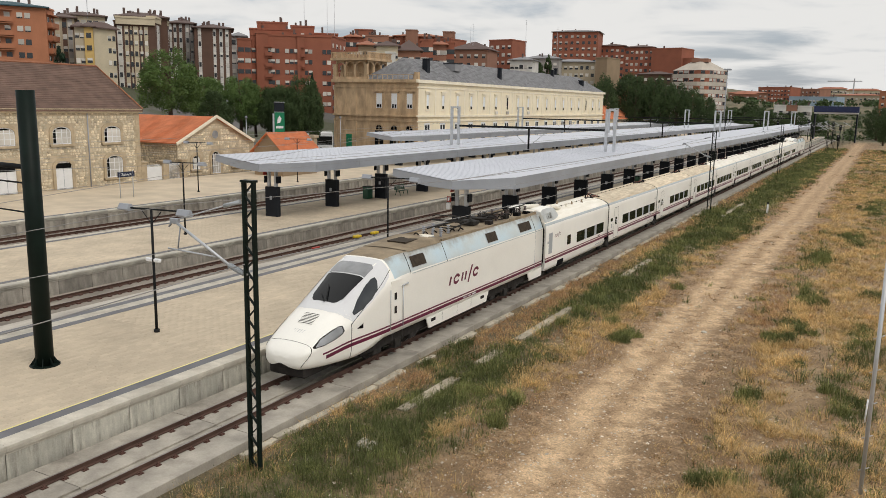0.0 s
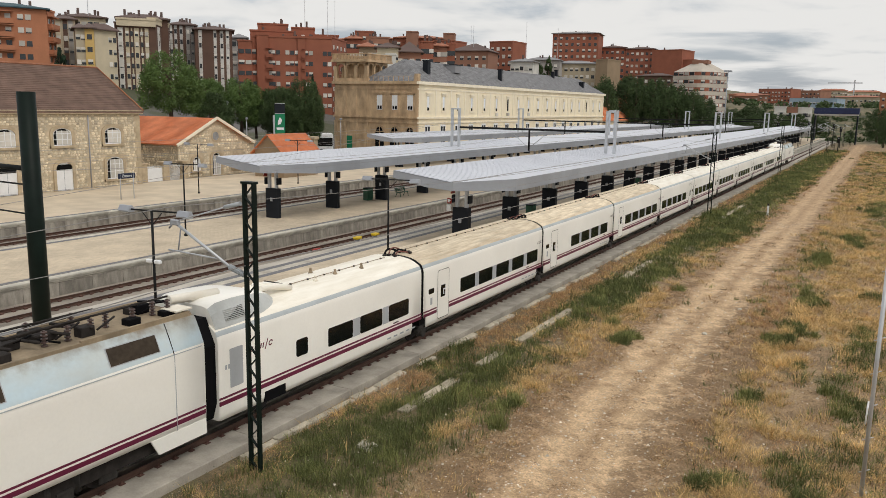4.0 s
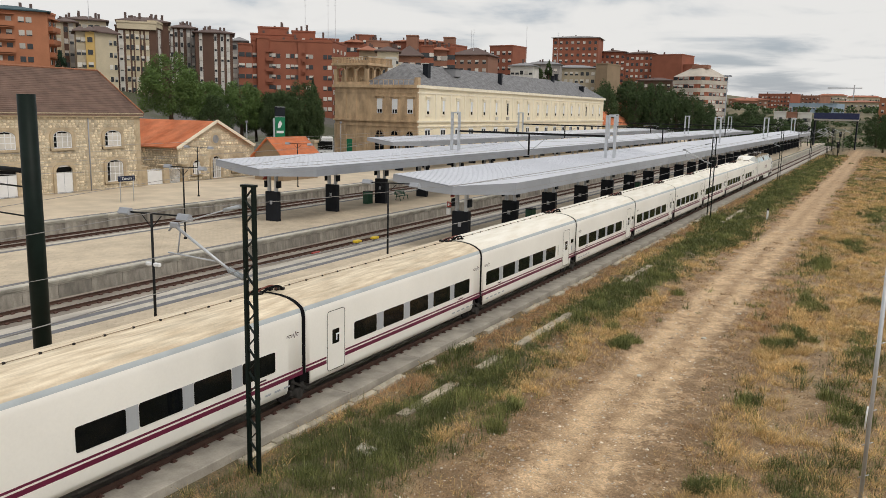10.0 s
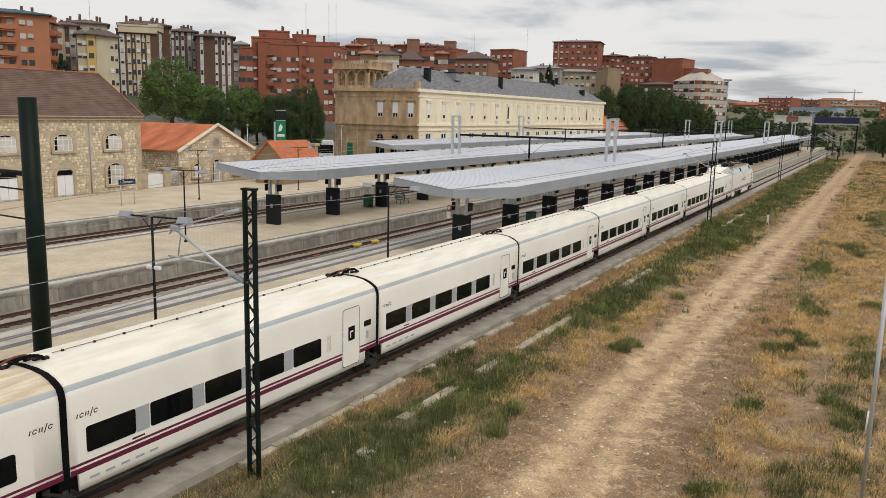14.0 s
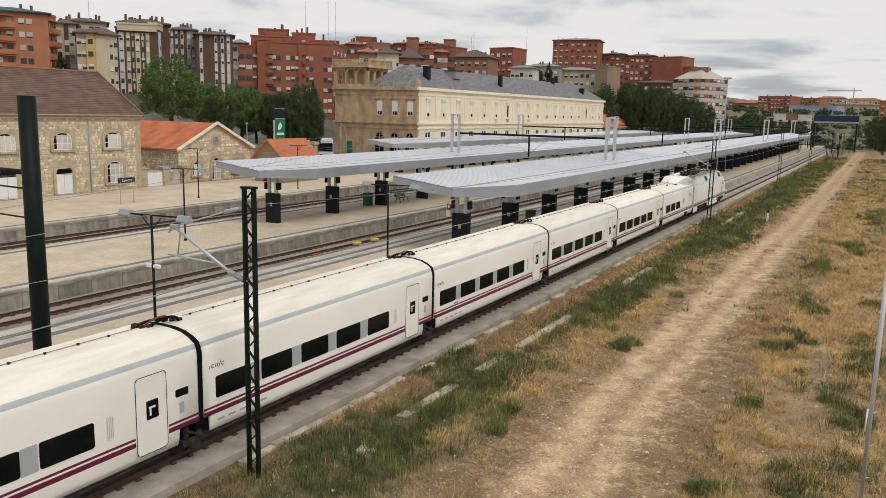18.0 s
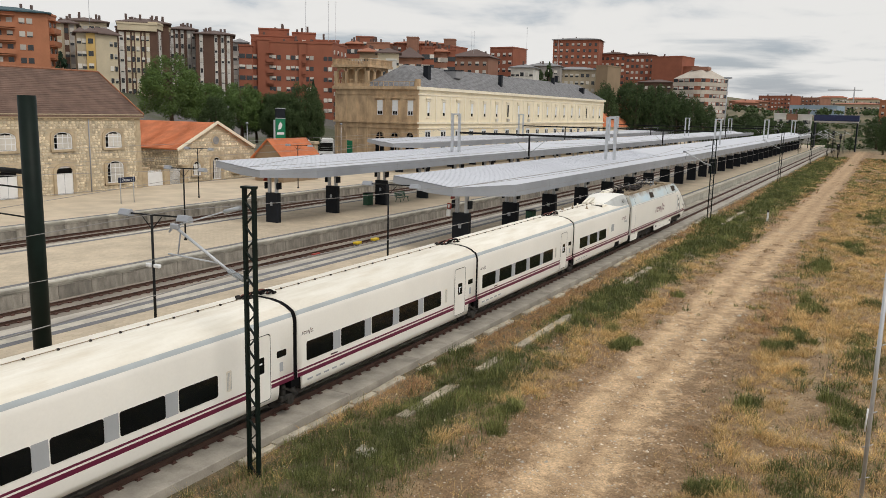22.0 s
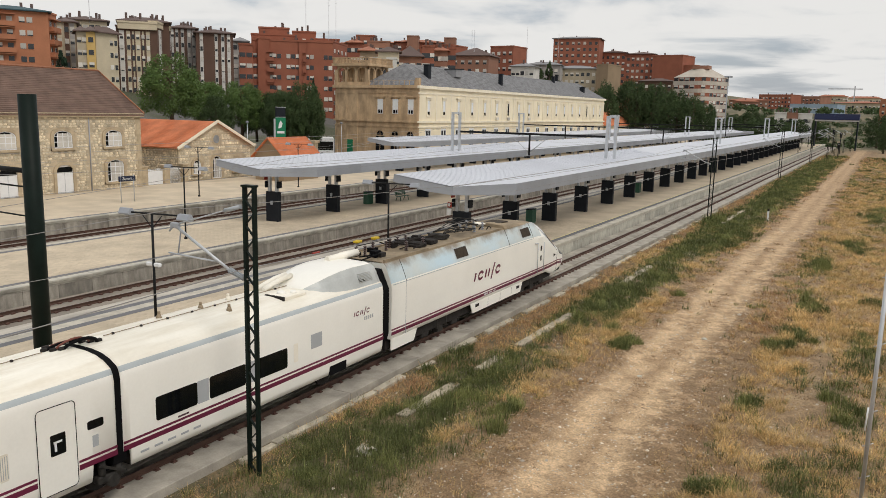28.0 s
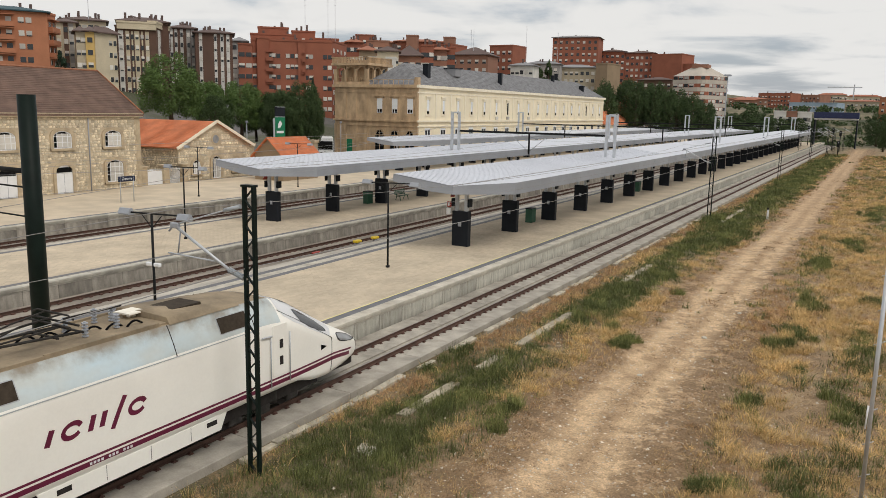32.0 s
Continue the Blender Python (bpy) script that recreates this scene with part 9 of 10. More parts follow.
def plant_verges():
    rnd = random.Random(11)
    green, dark, dry, rust, litter = [], [], [], [], []
    for y0, y1, dens in ((9, 27, 1.0), (27, 46, 0.62), (46, 80, 0.27), (80, 150, 0.11), (150, 250, 0.045)):
        big = 1.0 if y0 < 27 else 1.25 if y0 < 46 else 1.8 if y0 < 80 else 2.8
        for _ in range(int((y1 - y0) * 17.0 * 40 * dens)):
            x, y = rnd.uniform(2.0, 19.0), rnd.uniform(y0, y1)
            off = x - path_x(y)
            wob = 0.55 * smooth_noise(x, y, 1.7, 6.6) + 0.35 * smooth_noise(x, y, 0.7, 2.6)
            if abs(off) < 1.75 + wob and rnd.random() < 0.985:
                continue
            if x < 2.25 + 0.25 * smooth_noise(0, y, 1.1, 3.0):
                continue
            # the cable trough's lids lie open in places
            if any(a <= y <= b for a, b in LIDS) and 4.0 < x - 0.0035 * (y - 16) < 4.75 and rnd.random() < 0.78:
                continue
            kind = growth(x, y, [rnd.gauss(0, 0.12) for _ in range(5)])
            if abs(off) < 2.5 + wob and kind in ("green", "dry") and rnd.random() < 0.75:
                kind = "litter"
            r = rnd.uniform(0.10, 0.24) * big
            tall = max(0.3, 0.1 + 1.55 * (patch_value(x, y, 0.75, 4.4) + rnd.uniform(-0.12, 0.12)))
            clump = patch_value(x, y, 0.85, 21.0) + rnd.uniform(-0.1, 0.1)
            if kind == "dry" and clump < 0.47:
                kind = "litter" if rnd.random() < 0.75 else "rust"
            if kind == "green":
                n = 36
                shade = patch_value(x, y, 0.9, 12.2) + rnd.uniform(-0.2, 0.2)
                h = rnd.uniform(0.22, 0.50) * tall
                if shade > 0.41:
                    dark.append((x, y, r * 1.1, h, n))
                elif shade > 0.12:
                    green.append((x, y, r, h, n))
                else:
                    (dry if rnd.random() < 0.6 else rust).append((x, y, r, h * 0.9, 20))
            elif kind == "dry":
                dry.append((x, y, r, rnd.uniform(0.14, 0.30) * (0.4 + 1.3 * max(0.0, clump - 0.25)) * 1.5, 28))
                if rnd.random() < 0.10:
                    green.append((x, y, r, rnd.uniform(0.14, 0.3), 16))
                if rnd.random() < 0.18:
                    litter.append((x, y, r, rnd.uniform(0.06, 0.16), 16))
            elif kind == "rust":
                rust.append((x, y, r, rnd.uniform(0.10, 0.32) * tall, 22))
                if rnd.random() < 0.25:
                    dry.append((x, y, r, rnd.uniform(0.12, 0.3), 14))
            elif kind == "litter":
                litter.append((x, y, r * 1.2, rnd.uniform(0.025, 0.11) * tall, 10))
                if rnd.random() < 0.22:
                    (rust if rnd.random() < 0.6 else dry).append((x, y, r, rnd.uniform(0.06, 0.2), 14))
            elif rnd.random() < 0.35:
                litter.append((x, y, r, rnd.uniform(0.02, 0.07), 12))
    # single bushy weeds and feathery bushes that stand clear of the rest
    bushes = [(7.7, 22.4, 0.28, 0.85), (7.3, 24.8, 0.30, 0.6), (8.2, 34.6, 0.35, 0.6), (7.0, 36.8, 0.4, 0.6), (8.0, 46.4, 0.4, 0.55), (8.9, 51.0, 0.35, 0.5), (5.0, 20.0, 0.6, 0.6), (5.6, 24.5, 0.8, 0.6), (5.4, 27.5, 0.8, 0.6), (16.0, 24.5, 0.35, 0.45), (15.1, 47.0, 0.8, 0.6), (14.9, 41.0, 0.6, 0.5), (18.0, 50.0, 0.7, 0.6), (3.6, 82.5, 0.9, 1.0), (3.2, 80.5, 0.6, 0.9), (7.6, 66.0, 0.6, 0.8), (7.9, 72.0, 0.6, 0.8), (15.6, 34.6, 0.25, 0.4), (14.5, 22.0, 0.4, 0.5)]
    for _ in range(90):
        sx, sy, rx, ry = rnd.choice(STANDS["green"])
        bushes.append((sx + rnd.gauss(0, rx * 0.5), sy + rnd.gauss(0, ry * 0.5), rnd.uniform(0.18, 0.45), rnd.uniform(0.35, 0.65)))
    for x, y, r, h in bushes:
        if x < 2.4 or abs(x - path_x(y)) < 1.9:
            continue
        tone = rnd.random()
        for k in range(int(30 * max(1, r * 2.6))):
            a, q = rnd.uniform(0, 2 * math.pi), r * math.sqrt(rnd.random())
            hh = h * (1.05 - 0.6 * (q / r) ** 2) * rnd.uniform(0.7, 1.1)
            (dark if tone < 0.55 else green).append((x + q * math.cos(a), y + q * math.sin(a), 0.12, hh, 18))
    # wisps between the ruts
    for _ in range(420):
        y = 12 + 60 * rnd.random() ** 1.4
        if smooth_noise(0, y, 2.2, 2.9) > 0.0:
            litter.append((path_x(y) + rnd.gauss(0, 0.26), y, 0.16, rnd.uniform(0.03, 0.10), 14))
    # pale seed stalks over the nearest weeds
    stalks = [(rnd.gauss(4.9, 1.1), rnd.uniform(13.5, 19.5), 0.10, rnd.uniform(0.4, 0.7), 4) for _ in range(26)] + [(rnd.uniform(14.5, 18.0), rnd.uniform(17.5, 30.0), 0.12, rnd.uniform(0.4, 0.7), 4) for _ in range(50)]
    grass_field("green_grass", "tufts of green grass between the track and the path", M["grass_green"], green, 1, 0.6, (0.1, 0.6), 0.85)
    grass_field("dark_weeds", "dark green weeds along the track bed", M["grass_dark"], dark, 2, 0.68, (0.1, 0.6), 0.9)
    grass_field("dry_grass", "straw-coloured dry grass in tufts", M["grass_dry"], dry, 3, 0.4, (0.4, 1.5), 0.75, 0.75)
    grass_field("rust_weeds", "rust-brown dried weeds beside the slab", M["grass_rust"], rust, 4, 0.75, leaf=0.8)
    grass_field("plant_litter", "dark brown plant litter beside the cart track", M["litter"], litter, 5, 0.35, (0.8, 2.6))
    grass_field("seed_stalks", "pale dry seed stalks above the weeds", M["grass_dry"], [p for p in stalks if p[0] > 2.6], 6, 0.3, (0.0, 0.4), 0.8, 0.8)


plant_verges()


def strew_pebbles():
    rnd = random.Random(3)
    V, F = [], []
    unit = [(0.5, 0, 0), (0, 0.5, 0), (-0.5, 0, 0), (0, -0.5, 0), (0.1, 0.05, 0.35)]
    for k in range(16000):
        y = 12 + 70 * rnd.random() ** 1.6
        x = path_x(y) + rnd.gauss(0, 4.0)
        if x < 2.3 or rnd.random() > 0.35 + patch_value(x, y, 1.4, 9.3) * 0.8:
            continue
        s = rnd.uniform(0.025, 0.095) * (1.8 if rnd.random() < 0.04 else 1)
        a = rnd.uniform(0, 6.28)
        c, q = math.cos(a), math.sin(a)
        z = ground_z(x, y) - 0.005
        b = len(V)
        for u, v, w in unit:
            u, v = u * rnd.uniform(0.7, 1.3), v * rnd.uniform(0.6, 1.1)
            V.append((x + (u * c - v * q) * s, y + (u * q + v * c) * s, z + w * s))
        F += [(b, b + 1, b + 4), (b + 1, b + 2, b + 4), (b + 2, b + 3, b + 4), (b + 3, b, b + 4)]
    me = bpy.data.meshes.new("pebbles")
    me.from_pydata(V, [], F)
    tagged(shared("pebbles", me, M["pebble"], None), "pale pebbles strewn over the cart track", "pebbles", kind="stuff")


strew_pebbles()


def make_stone(x, y, s, mt="coping"):
    rnd = random.Random(int(x * 100))
    bm = bm_new()
    bmesh.ops.create_icosphere(bm, subdivisions=2, radius=s)
    for v in bm.verts:
        v.co *= 1 + 0.35 * noise.noise(v.co * (2.0 / s) + Vector((x, y, 0)))
        v.co.z *= 0.55
    ob = part("stone", bm, M[mt], None)
    ob.location = (x, y, ground_z(x, y) + s * 0.15)
    tagged(ob, "pale limestone lump lying in the weeds", "stone", "loose stones")


for x, y, s in ((4.75, 19.0, 0.22), (4.95, 19.2, 0.16), (4.6, 19.3, 0.13), (5.05, 18.85, 0.12), (11.2, 37.8, 0.14), (10.1, 30.6, 0.10), (11.9, 43.5, 0.12), (8.2, 29.0, 0.09)):
    make_stone(x, y, s)

# lids of a buried cable trough beside the track
bm = bm_new(); box(bm, -0.20, 0.01, -0.12, 0.20, 0.97, 0.0, 0.015)
_lid = mesh_of("lid", bm)
trough = thing("cable_trough", pose(4.30, 0, -0.285), label="line of pale concrete cable trough lids half hidden in weeds", category="cable trough")
for k in range(84):
    y = 16.0 + 0.98 * k
    if not any(a <= y <= b for a, b in LIDS):
        continue
    o = shared("lid", _lid, M["concrete_warm"], trough)
    o.location = (0.0035 * (y - 16), y, 0)


def make_marker_post():
    t = thing("marker_post", pose(7.95, 86.5, -0.45), label="white marker post with a black top", category="post")
    bm = bm_new(); box(bm, -0.09, -0.06, 0, 0.09, 0.06, 1.0, 0.01)
    part("post", bm, M["white_paint"], t)
    bm = bm_new(); box(bm, -0.095, -0.065, 1.001, 0.095, 0.065, 1.2, 0.01)
    part("cap", bm, M["black_steel"], t)


make_marker_post()

# ---- wires ----
def make_wire(label, pts, r, sag=0.0, group="overhead wires", kind="overhead_wire"):
    bm = bm_new()
    line = [Vector(pts[0])]
    for (a, b) in zip(pts, pts[1:]):
        a, b = Vector(a), Vector(b)
        n = 10 if sag else 1
        line += [a.lerp(b, k / n) - Vector((0, 0, sag * 4 * (k / n) * (1 - k / n))) for k in range(1, n + 1)]
    sweep(bm, line, r, 5)
    ob = part(kind, bm, M["wire"], None)
    tagged(ob, label, "wire", group)
    return ob


SUPPORT_Y = (-45.0, 16.1, 81.8, 139.6, 197.5, 255.0, 310.0)
make_wire("thin pale feeder wire strung between the lattice posts", [(2.9, y, 5.55 if y > 0 else 4.2) for y in SUPPORT_Y], 0.014, 0.25)
make_wire("contact wire over the near track", [(0.1, y, 5.62) for y in SUPPORT_Y], 0.009)
make_wire("messenger wire over the near track", [(0.15, y, 6.95) for y in SUPPORT_Y], 0.010, 0.7)
for x in (-17.4, -35.7):
    make_wire("contact wire over a station track", [(x, y, 5.5) for y in SUPPORT_Y], 0.010)
    make_wire("messenger wire over a station track", [(x + 0.1, y, 6.8) for y in SUPPORT_Y], 0.011, 0.7)
make_wire("pale cable across the yard", [(-10.4, 16.8, 6.0), (-25.3, 81.2, 8.4)], 0.012, 0.3)
make_wire("pale cable along the far platform", [(-41.0, 20.0, 6.2), (-43.0, 140.5, 7.8)], 0.014, 0.5)
make_wire("pale cable along the far platform", [(-40.5, 20.0, 4.6), (-43.0, 140.5, 7.0)], 0.014, 0.5)


# ---- things on the platforms ----
def make_name_sign():
    t = thing("station_name_sign", pose(-44.5, 51.45, PZ), label="dark blue station name sign on two pale posts", category="sign")
    for y in (-0.75, 0.75):
        bm = bm_new(); tube(bm, (0, y, 0), (0, y, 2.55), 0.045, n=8)
        part("post", bm, M["galv"], t)
    bm = bm_new(); box(bm, -0.04, -0.95, 1.95, 0.04, 0.95, 2.45, 0.01)
    p = part("panel", bm, M["navy_sign"], t)
    cu = bpy.data.curves.new("name", "FONT")
    cu.body, cu.size, cu.align_x, cu.align_y, cu.extrude = "Zamora", 0.36, "CENTER", "CENTER", 0.004
    o = new("name", cu)
    me = bpy.data.meshes.new_from_object(o)
    bpy.data.objects.remove(o)
    w = shared("name", me, M["white_paint"], p)
    w.matrix_basis = Matrix.Translation((0.05, 0, 2.2)) @ Euler((radians(90), 0, radians(90))).to_matrix().to_4x4()
    return t


M["navy_sign"] = mat("navy_sign", (0.012, 0.02, 0.05), 0.45, 0, 0.1, 2, 20, 0.02)
M["red_paint"] = mat("red_paint", (0.36, 0.035, 0.02), 0.45, 0, 0.1, 2, 20, 0.02)
M["yellow_paint"] = mat("yellow_paint", (0.72, 0.50, 0.02), 0.5, 0, 0.12, 2, 20, 0.03)
M["bench_green"] = mat("bench_green", (0.02, 0.09, 0.05), 0.5, 0, 0.15, 2, 20, 0.03)
make_name_sign()

for x, y in ((-16.0, 48.4), (-15.9, 50.6)):
    t = thing("point_machine", pose(x, y, -0.18), label="yellow track box on a grey foot beside the rails", category="track box", group="track boxes")
    bm = bm_new(); box(bm, -0.10, -0.14, 0, 0.10, 0.14, 0.20)
    part("foot", bm, M["canopy_fascia"], t)
    bm = bm_new(); box(bm, -0.20, -0.34, 0.201, 0.20, 0.34, 0.38, 0.04)
    part("lid", bm, M["yellow_paint"], t)
t = thing("track_magnet", pose(-16.3, 43.8, -0.18), label="low orange track magnet beside the rail", category="track magnet")
bm = bm_new(); box(bm, -0.10, -0.38, 0, 0.10, 0.38, 0.14, 0.03)
part("housing", bm, M["red_paint"], t)


def make_bench(x, y):
    t = thing("bench", pose(x, y, PZ), label="green slatted metal platform bench", category="bench", group="platform benches")
    for k in range(4):
        bm = bm_new(); box(bm, -0.05 + k * 0.12, -1.0, 0.44, 0.04 + k * 0.12, 1.0, 0.47)
        part("seat_slat", bm, M["bench_green"], t)
    for k in range(4):
        bm = bm_new(); box(bm, -0.12 - k * 0.03, -1.0, 0.55 + k * 0.12, -0.09 - k * 0.03, 1.0, 0.64 + k * 0.12)
        part("back_slat", bm, M["bench_green"], t)
    for s in (-0.75, 0.75):
        bm = bm_new()
        bar(bm, (-0.2, s, 1.0), (0.0, s, 0.44), 0.05); bar(bm, (0.0, s, 0.44), (-0.15, s, 0), 0.05); bar(bm, (0.0, s, 0.43), (0.4, s, 0.43), 0.05); bar(bm, (0.35, s, 0.43), (0.45, s, 0), 0.05)
        part("leg", bm, M["bench_green"], t)
    return t


make_bench(-25.4, 69.6)
make_bench(-25.4, 94.0)
for x, y in ((-7.9, 62.2), (-26.2, 64.8), (-7.9, 95.2)):
    t = thing("litter_bin", pose(x, y, PZ), label="dark green litter bin beside a column", category="bin", group="litter bins")
    bm = bm_new(); box(bm, -0.3, -0.45, 0, 0.3, 0.45, 1.15, 0.04)
    part("body", bm, M["bench_green"], t)
    bm = bm_new(); box(bm, -0.32, -0.47, 1.152, 0.32, 0.47, 1.22, 0.02)
    part("lid", bm, M["cladding"], t)


def make_column_fittings(cx, cols, red):
    for i, y in enumerate(cols):
        t = thing("column_sign", pose(cx, y, 3.4), label="small dark platform signs and loudspeaker on a column head", category="sign", group="column signs")
        for s in (-1, 1):
            bm = bm_new(); box(bm, s * 0.62 - 0.06, -0.28, 0.0, s * 0.62 + 0.06, 0.28, 0.55, 0.02)
            part("sign_box", bm, M["cladding"], t)
            bm = bm_new(); bar(bm, (s * 0.45, 0, 0.28), (s * 0.58, 0, 0.28), 0.05)
            part("bracket", bm, M["black_steel"], t)
        if i == 0 and red:
            bm = bm_new(); box(bm, -0.72, -0.32, 0.62, -0.66, 0.18, 1.12)
            p = part("red_panel", bm, M["red_paint"], t, "red and white notice panel")
            bm = bm_new(); box(bm, -0.70, -0.326, 0.74, -0.68, -0.321, 1.0)
            part("white_mark", bm, M["white_paint"], p)
        bm = bm_new(); box(bm, -0.14, -0.23, -1.35, 0.10, -0.225, -1.05)
        part("notice", bm, M["canopy_fascia"], t)
        if i > 5:
            break


make_column_fittings(-7.2, COLS1, True)
make_column_fittings(-25.35, COLS2, True)

# sensors half-way up the nearest lamp post
t = thing("camera_pair", pose(-7.15, 21.7, PZ + 2.95), label="two small white platform cameras on a lamp post", category="camera")
for s in (-1, 1):
    bm = bm_new(); box(bm, s * 0.22 - 0.16, -0.08, -0.07, s * 0.22 + 0.16, 0.08, 0.08, 0.03)
    part("housing", bm, M["white_paint"], t)
bm = bm_new(); tube(bm, (-0.12, 0, 0), (0.12, 0, 0), 0.04, n=8)
part("bracket", bm, M["galv"], t)


def make_fence_pole():
    t = thing("steel_pole", pose(18.16, 23.4, -0.4), label="tall grey galvanised pole with short wire brackets", category="pole")
    bm = bm_new(); tube(bm, (0, 0, 0), (0, 0, 7.4), 0.055, n=12)
    part("pole", bm, M["galv"], t)
    for k in range(7):
        z = 0.75 + k * 0.93
        bm = bm_new(); tube(bm, (-0.12, 0, z - 0.06), (0.14, 0, z + 0.08), 0.013, n=6)
        part("bracket", bm, M["galv"], t)
    bm = bm_new(); tube(bm, (-0.10, -0.06, 2.1), (-0.08, -0.06, 2.75), 0.022, n=8)
    part("marker_tube", bm, M["white_paint"], t, "white plastic marker tube")


make_fence_pole()


# ---- the forecourt behind the canopies ----
def make_totem():
    t = thing("station_totem", pose(-70.0, 103.5, 0.5), label="tall green station totem with a white emblem", category="sign")
    d = Matrix.Rotation(radians(52), 4, "Z")
    bm = bm_new(); box(bm, -0.8, -0.25, 3.2, 0.8, 0.25, 7.6)
    p = part("panel", bm, M["green_sign"], t); p.matrix_basis = d
    bm = bm_new(); box(bm, -0.8, -0.25, 7.604, 0.8, 0.25, 9.3)
    q = part("display_box", bm, M["cladding"], t, "dark display box"); q.matrix_basis = d
    bm = bm_new()
    for zz in (7.62, 9.22):
        box(bm, -0.84, -0.29, zz, 0.84, -0.252, zz + 0.08)
    part("box_rim", bm, M["galv"], q)
    bm = bm_new(); box(bm, -1.1, -0.2, 0, -0.84, 0.2, 7.4)
    q = part("post", bm, M["galv"], t); q.matrix_basis = d
    bm = bm_new(); box(bm, -0.65, -0.2, 0, 0.65, 0.2, 3.2)
    q = part("base", bm, M["green_sign"], t); q.matrix_basis = d
    bm = bm_new()
    pts = [(-0.40, 5.8), (0.08, 5.95), (0.32, 6.6), (-0.02, 7.1), (-0.34, 6.5)]
    bm.faces.new([bm.verts.new((x, -0.262, z)) for x, z in pts])
    box(bm, -0.6, -0.262, 5.0, 0.6, -0.256, 5.4)
    part("emblem", bm, M["white_paint"], p)


make_totem()


def make_bus():
    t = thing("bus", pose(-77.5, 118.0, 0.62, 0, 0, 40), label="white coach bus with dark windows parked behind the station", category="bus")
    bm = bm_new(); box(bm, -6, -1.25, 0.35, 6, 1.25, 3.85, 0.15)
    part("body", bm, M["white_paint"], t)
    bm = bm_new(); box(bm, -5.8, -1.27, 1.5, 5.9, 1.27, 3.05, 0.02)
    part("windows", bm, M["pane"], t)
    for x in (-4, 3.8):
        for s in (-1, 1):
            bm = bm_new(); tube(bm, (x, s * 1.0, 0.5), (x, s * 1.28, 0.5), 0.5, n=16)
            part("wheel", bm, M["rubber"], t)


make_bus()


def make_car(x, y, rz, col, label):
    z = ground_z(x, y)
    t = thing("car", pose(x, y, z + 0.05, 0, 0, rz), label=label, category="car", group="parked cars")
    bm = bm_new()
    prof = [(-2.0, 0.35), (2.05, 0.35), (2.1, 0.75), (1.1, 0.9), (-2.0, 0.9), (-2.08, 0.6)]
    A = [[bm.verts.new((u, s, zz)) for u, zz in prof] for s in (-0.85, 0.85)]
    n = len(prof)
    for i in range(n):
        bm.faces.new((A[0][i], A[0][(i + 1) % n], A[1][(i + 1) % n], A[1][i]))
    bm.faces.new(A[0][::-1]); bm.faces.new(A[1])
    part("body", fix(bm), M[col], t)
    bm = bm_new()
    prof = [(-1.85, 0.902), (1.05, 0.902), (0.3, 1.42), (-1.3, 1.45)]
    A = [[bm.verts.new((u, s * (1 if zz < 1 else 0.86), zz)) for u, zz in prof] for s in (-0.8, 0.8)]
    for i in range(4):
        bm.faces.new((A[0][i], A[0][(i + 1) % 4], A[1][(i + 1) % 4], A[1][i]))
    bm.faces.new(A[0][::-1]); bm.faces.new(A[1])
    part("cabin", fix(bm), M["pane"], t)
    for u in (-1.3, 1.3):
        for s in (-1, 1):
            bm = bm_new(); tube(bm, (u, s * 0.68, 0.31), (u, s * 0.87, 0.31), 0.31, n=14)
            part("wheel", bm, M["rubber"], t)


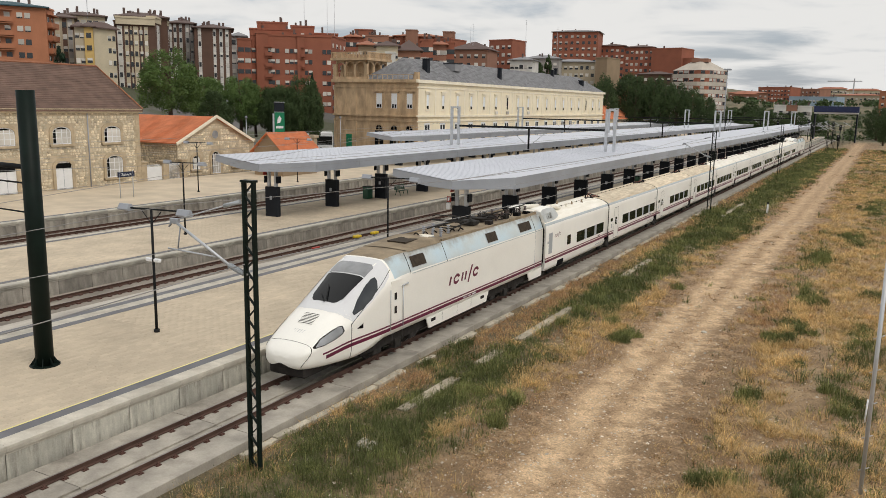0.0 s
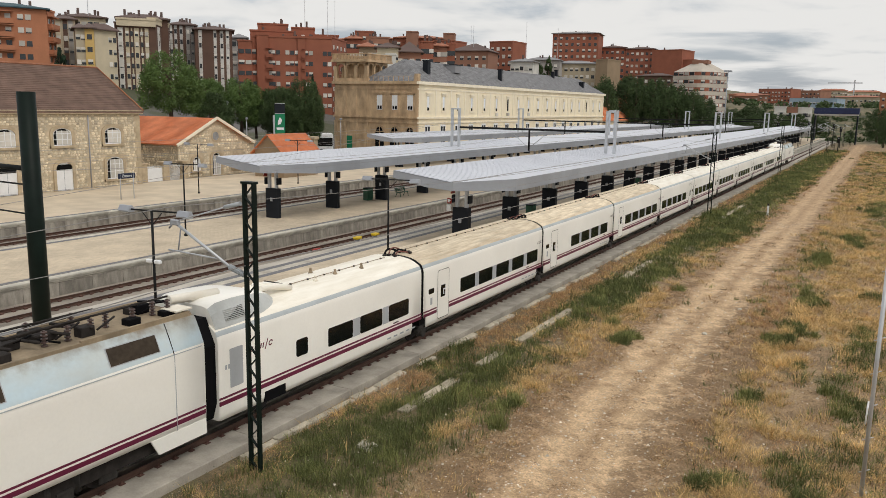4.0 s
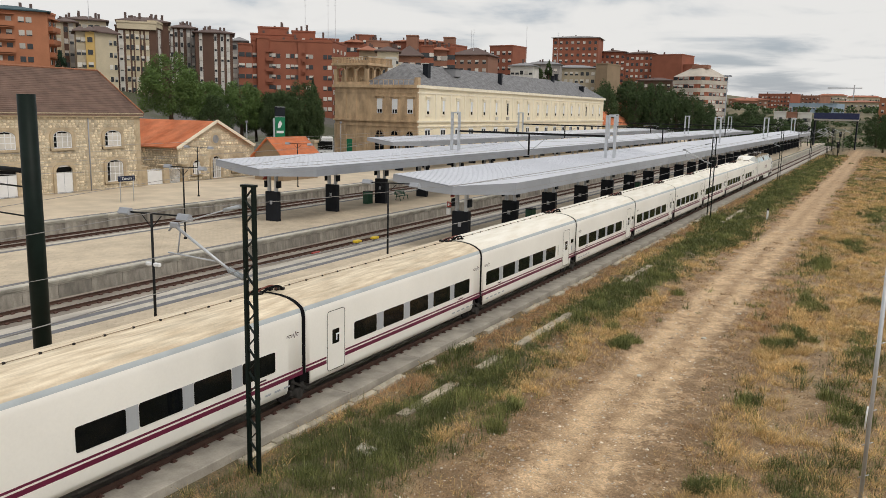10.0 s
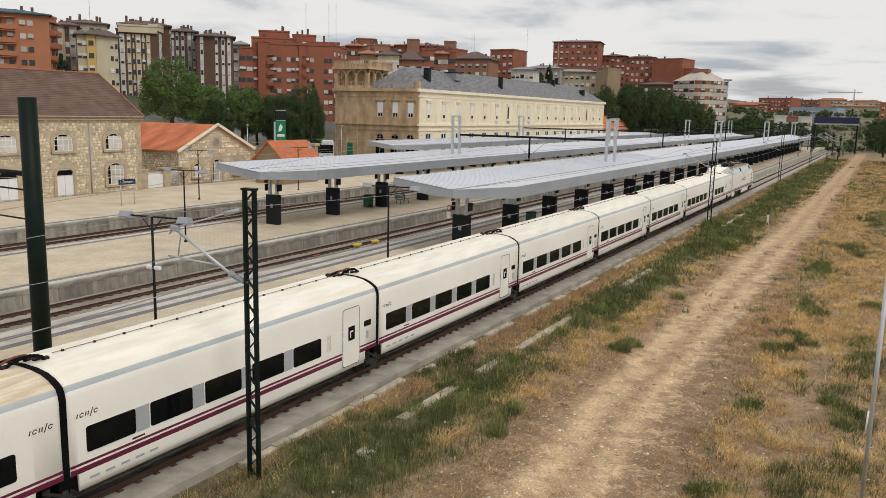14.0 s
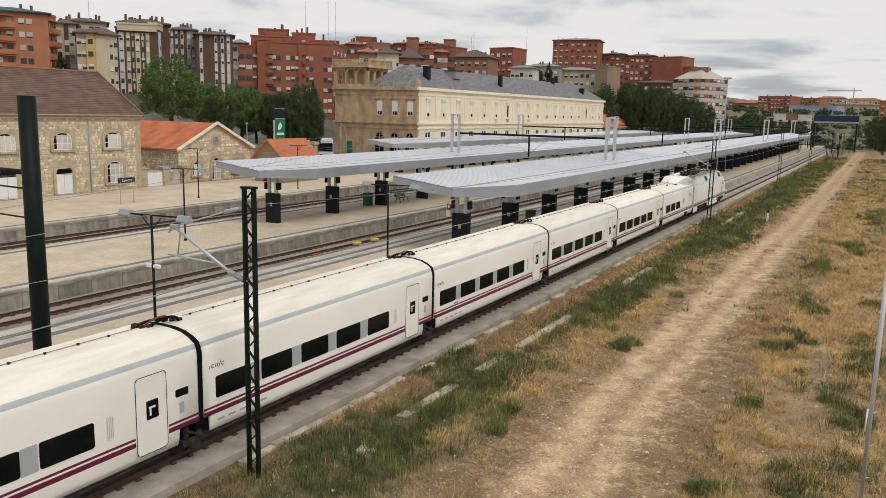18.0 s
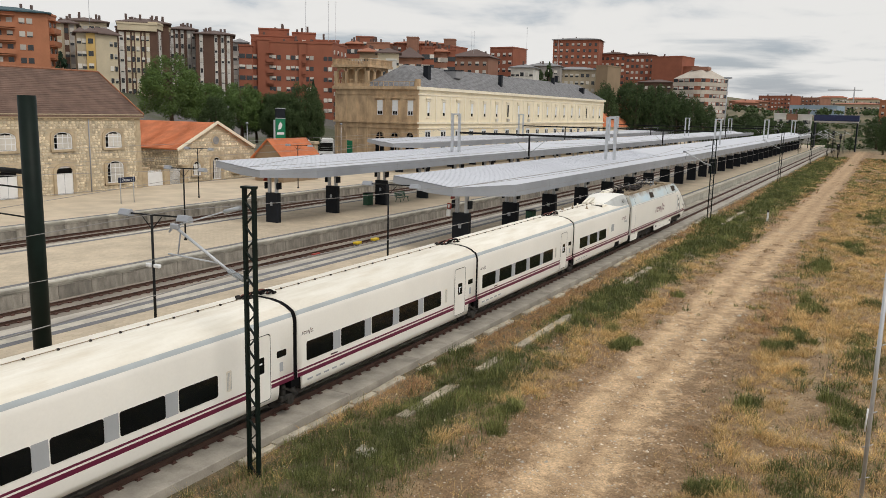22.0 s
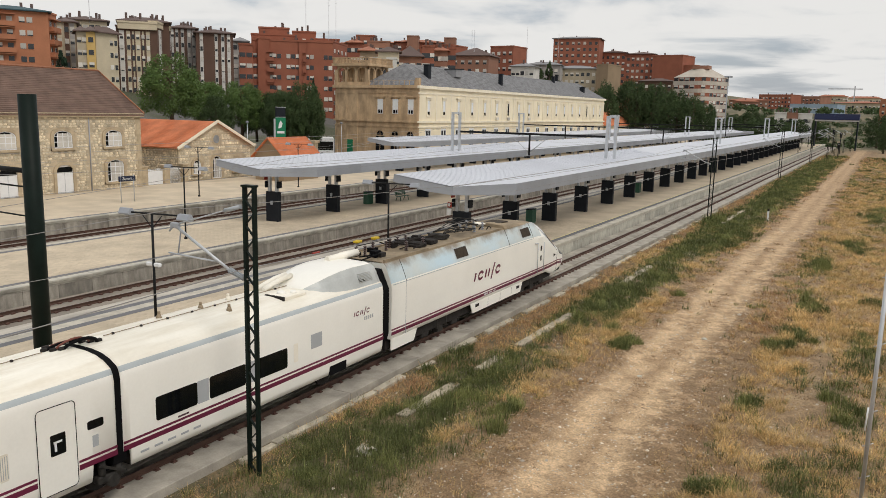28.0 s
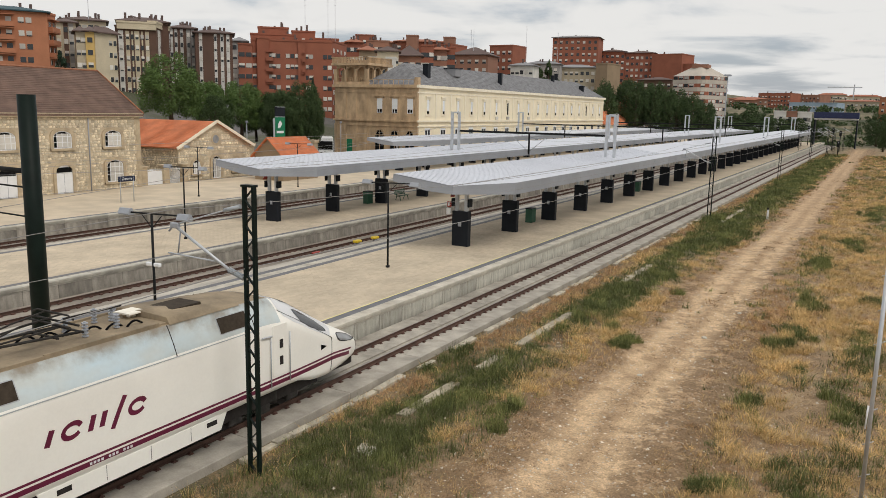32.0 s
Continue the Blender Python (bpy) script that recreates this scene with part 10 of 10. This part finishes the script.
make_car(-78.6, 88.0, 50, "cladding", "dark parked car under the big tree")
make_car(-80.8, 84.8, 45, "roof_grey", "grey parked car beside the road")
make_car(-96.0, 110.0, 70, "render_white", "white parked car on the hill road")

for x, y in ((-62.5, 88.0), (-63.0, 93.0), (-63.5, 98.5), (-64.2, 105.0)):
    t = thing("gate_pillar", pose(x, y, 0.5), label="pale stone gate pillar with a cap", category="pillar", group="forecourt pillars")
    bm = bm_new(); box(bm, -0.45, -0.45, 0, 0.45, 0.45, 3.6, 0.03)
    part("shaft", bm, M["dressed"], t)
    bm = bm_new(); box(bm, -0.65, -0.65, 3.602, 0.65, 0.65, 4.1, 0.06)
    part("cap", bm, M["dressed"], t)
for x, y, h in ((-80.0, 102.0, 9.0), (-74.0, 100.0, 6.5), (-69.5, 113.0, 7.5), (-66.8, 116.0, 6.5), (-86.0, 95.0, 7.0)):
    t = thing("street_lamp", pose(x, y, ground_z(x, y)), label="slender grey street lamp in the forecourt", category="street lamp", group="forecourt lamps")
    bm = bm_new(); tube(bm, (0, 0, 0), (0, 0, h), 0.07, 0.05, n=8)
    part("pole", bm, M["galv"], t)
    bm = bm_new(); tube(bm, (0, 0, h), (0, 0, h + 0.35), 0.28, 0.16, n=10)
    part("lantern", bm, M["lens"], t)
t = thing("forecourt_wall", pose(-61.5, 96.0, 0.5), label="low dark railing wall behind the platform", category="wall")
bm = bm_new(); box(bm, -0.2, -9.5, 0, 0.2, 16, 1.6)
part("wall", bm, M["mortar"], t)

# fire point on the near platform's first column
t = thing("extinguisher_point", pose(-7.9, COLS1[0] - 0.5, PZ + 2.35), label="red and white fire point sign above a small cabinet", category="sign")
bm = bm_new(); box(bm, -0.16, -0.03, 0.34, 0.16, 0.0, 0.72, 0.008)
part("sign", bm, M["red_paint"], t, "red square sign")
bm = bm_new(); box(bm, -0.10, -0.036, 0.42, 0.02, -0.031, 0.64); box(bm, 0.02, -0.036, 0.52, 0.11, -0.031, 0.56)
part("pictogram", bm, M["white_paint"], t)
bm = bm_new(); box(bm, -0.15, -0.16, -0.16, 0.15, 0.0, 0.28, 0.02)
part("cabinet", bm, M["white_paint"], t)

motions()
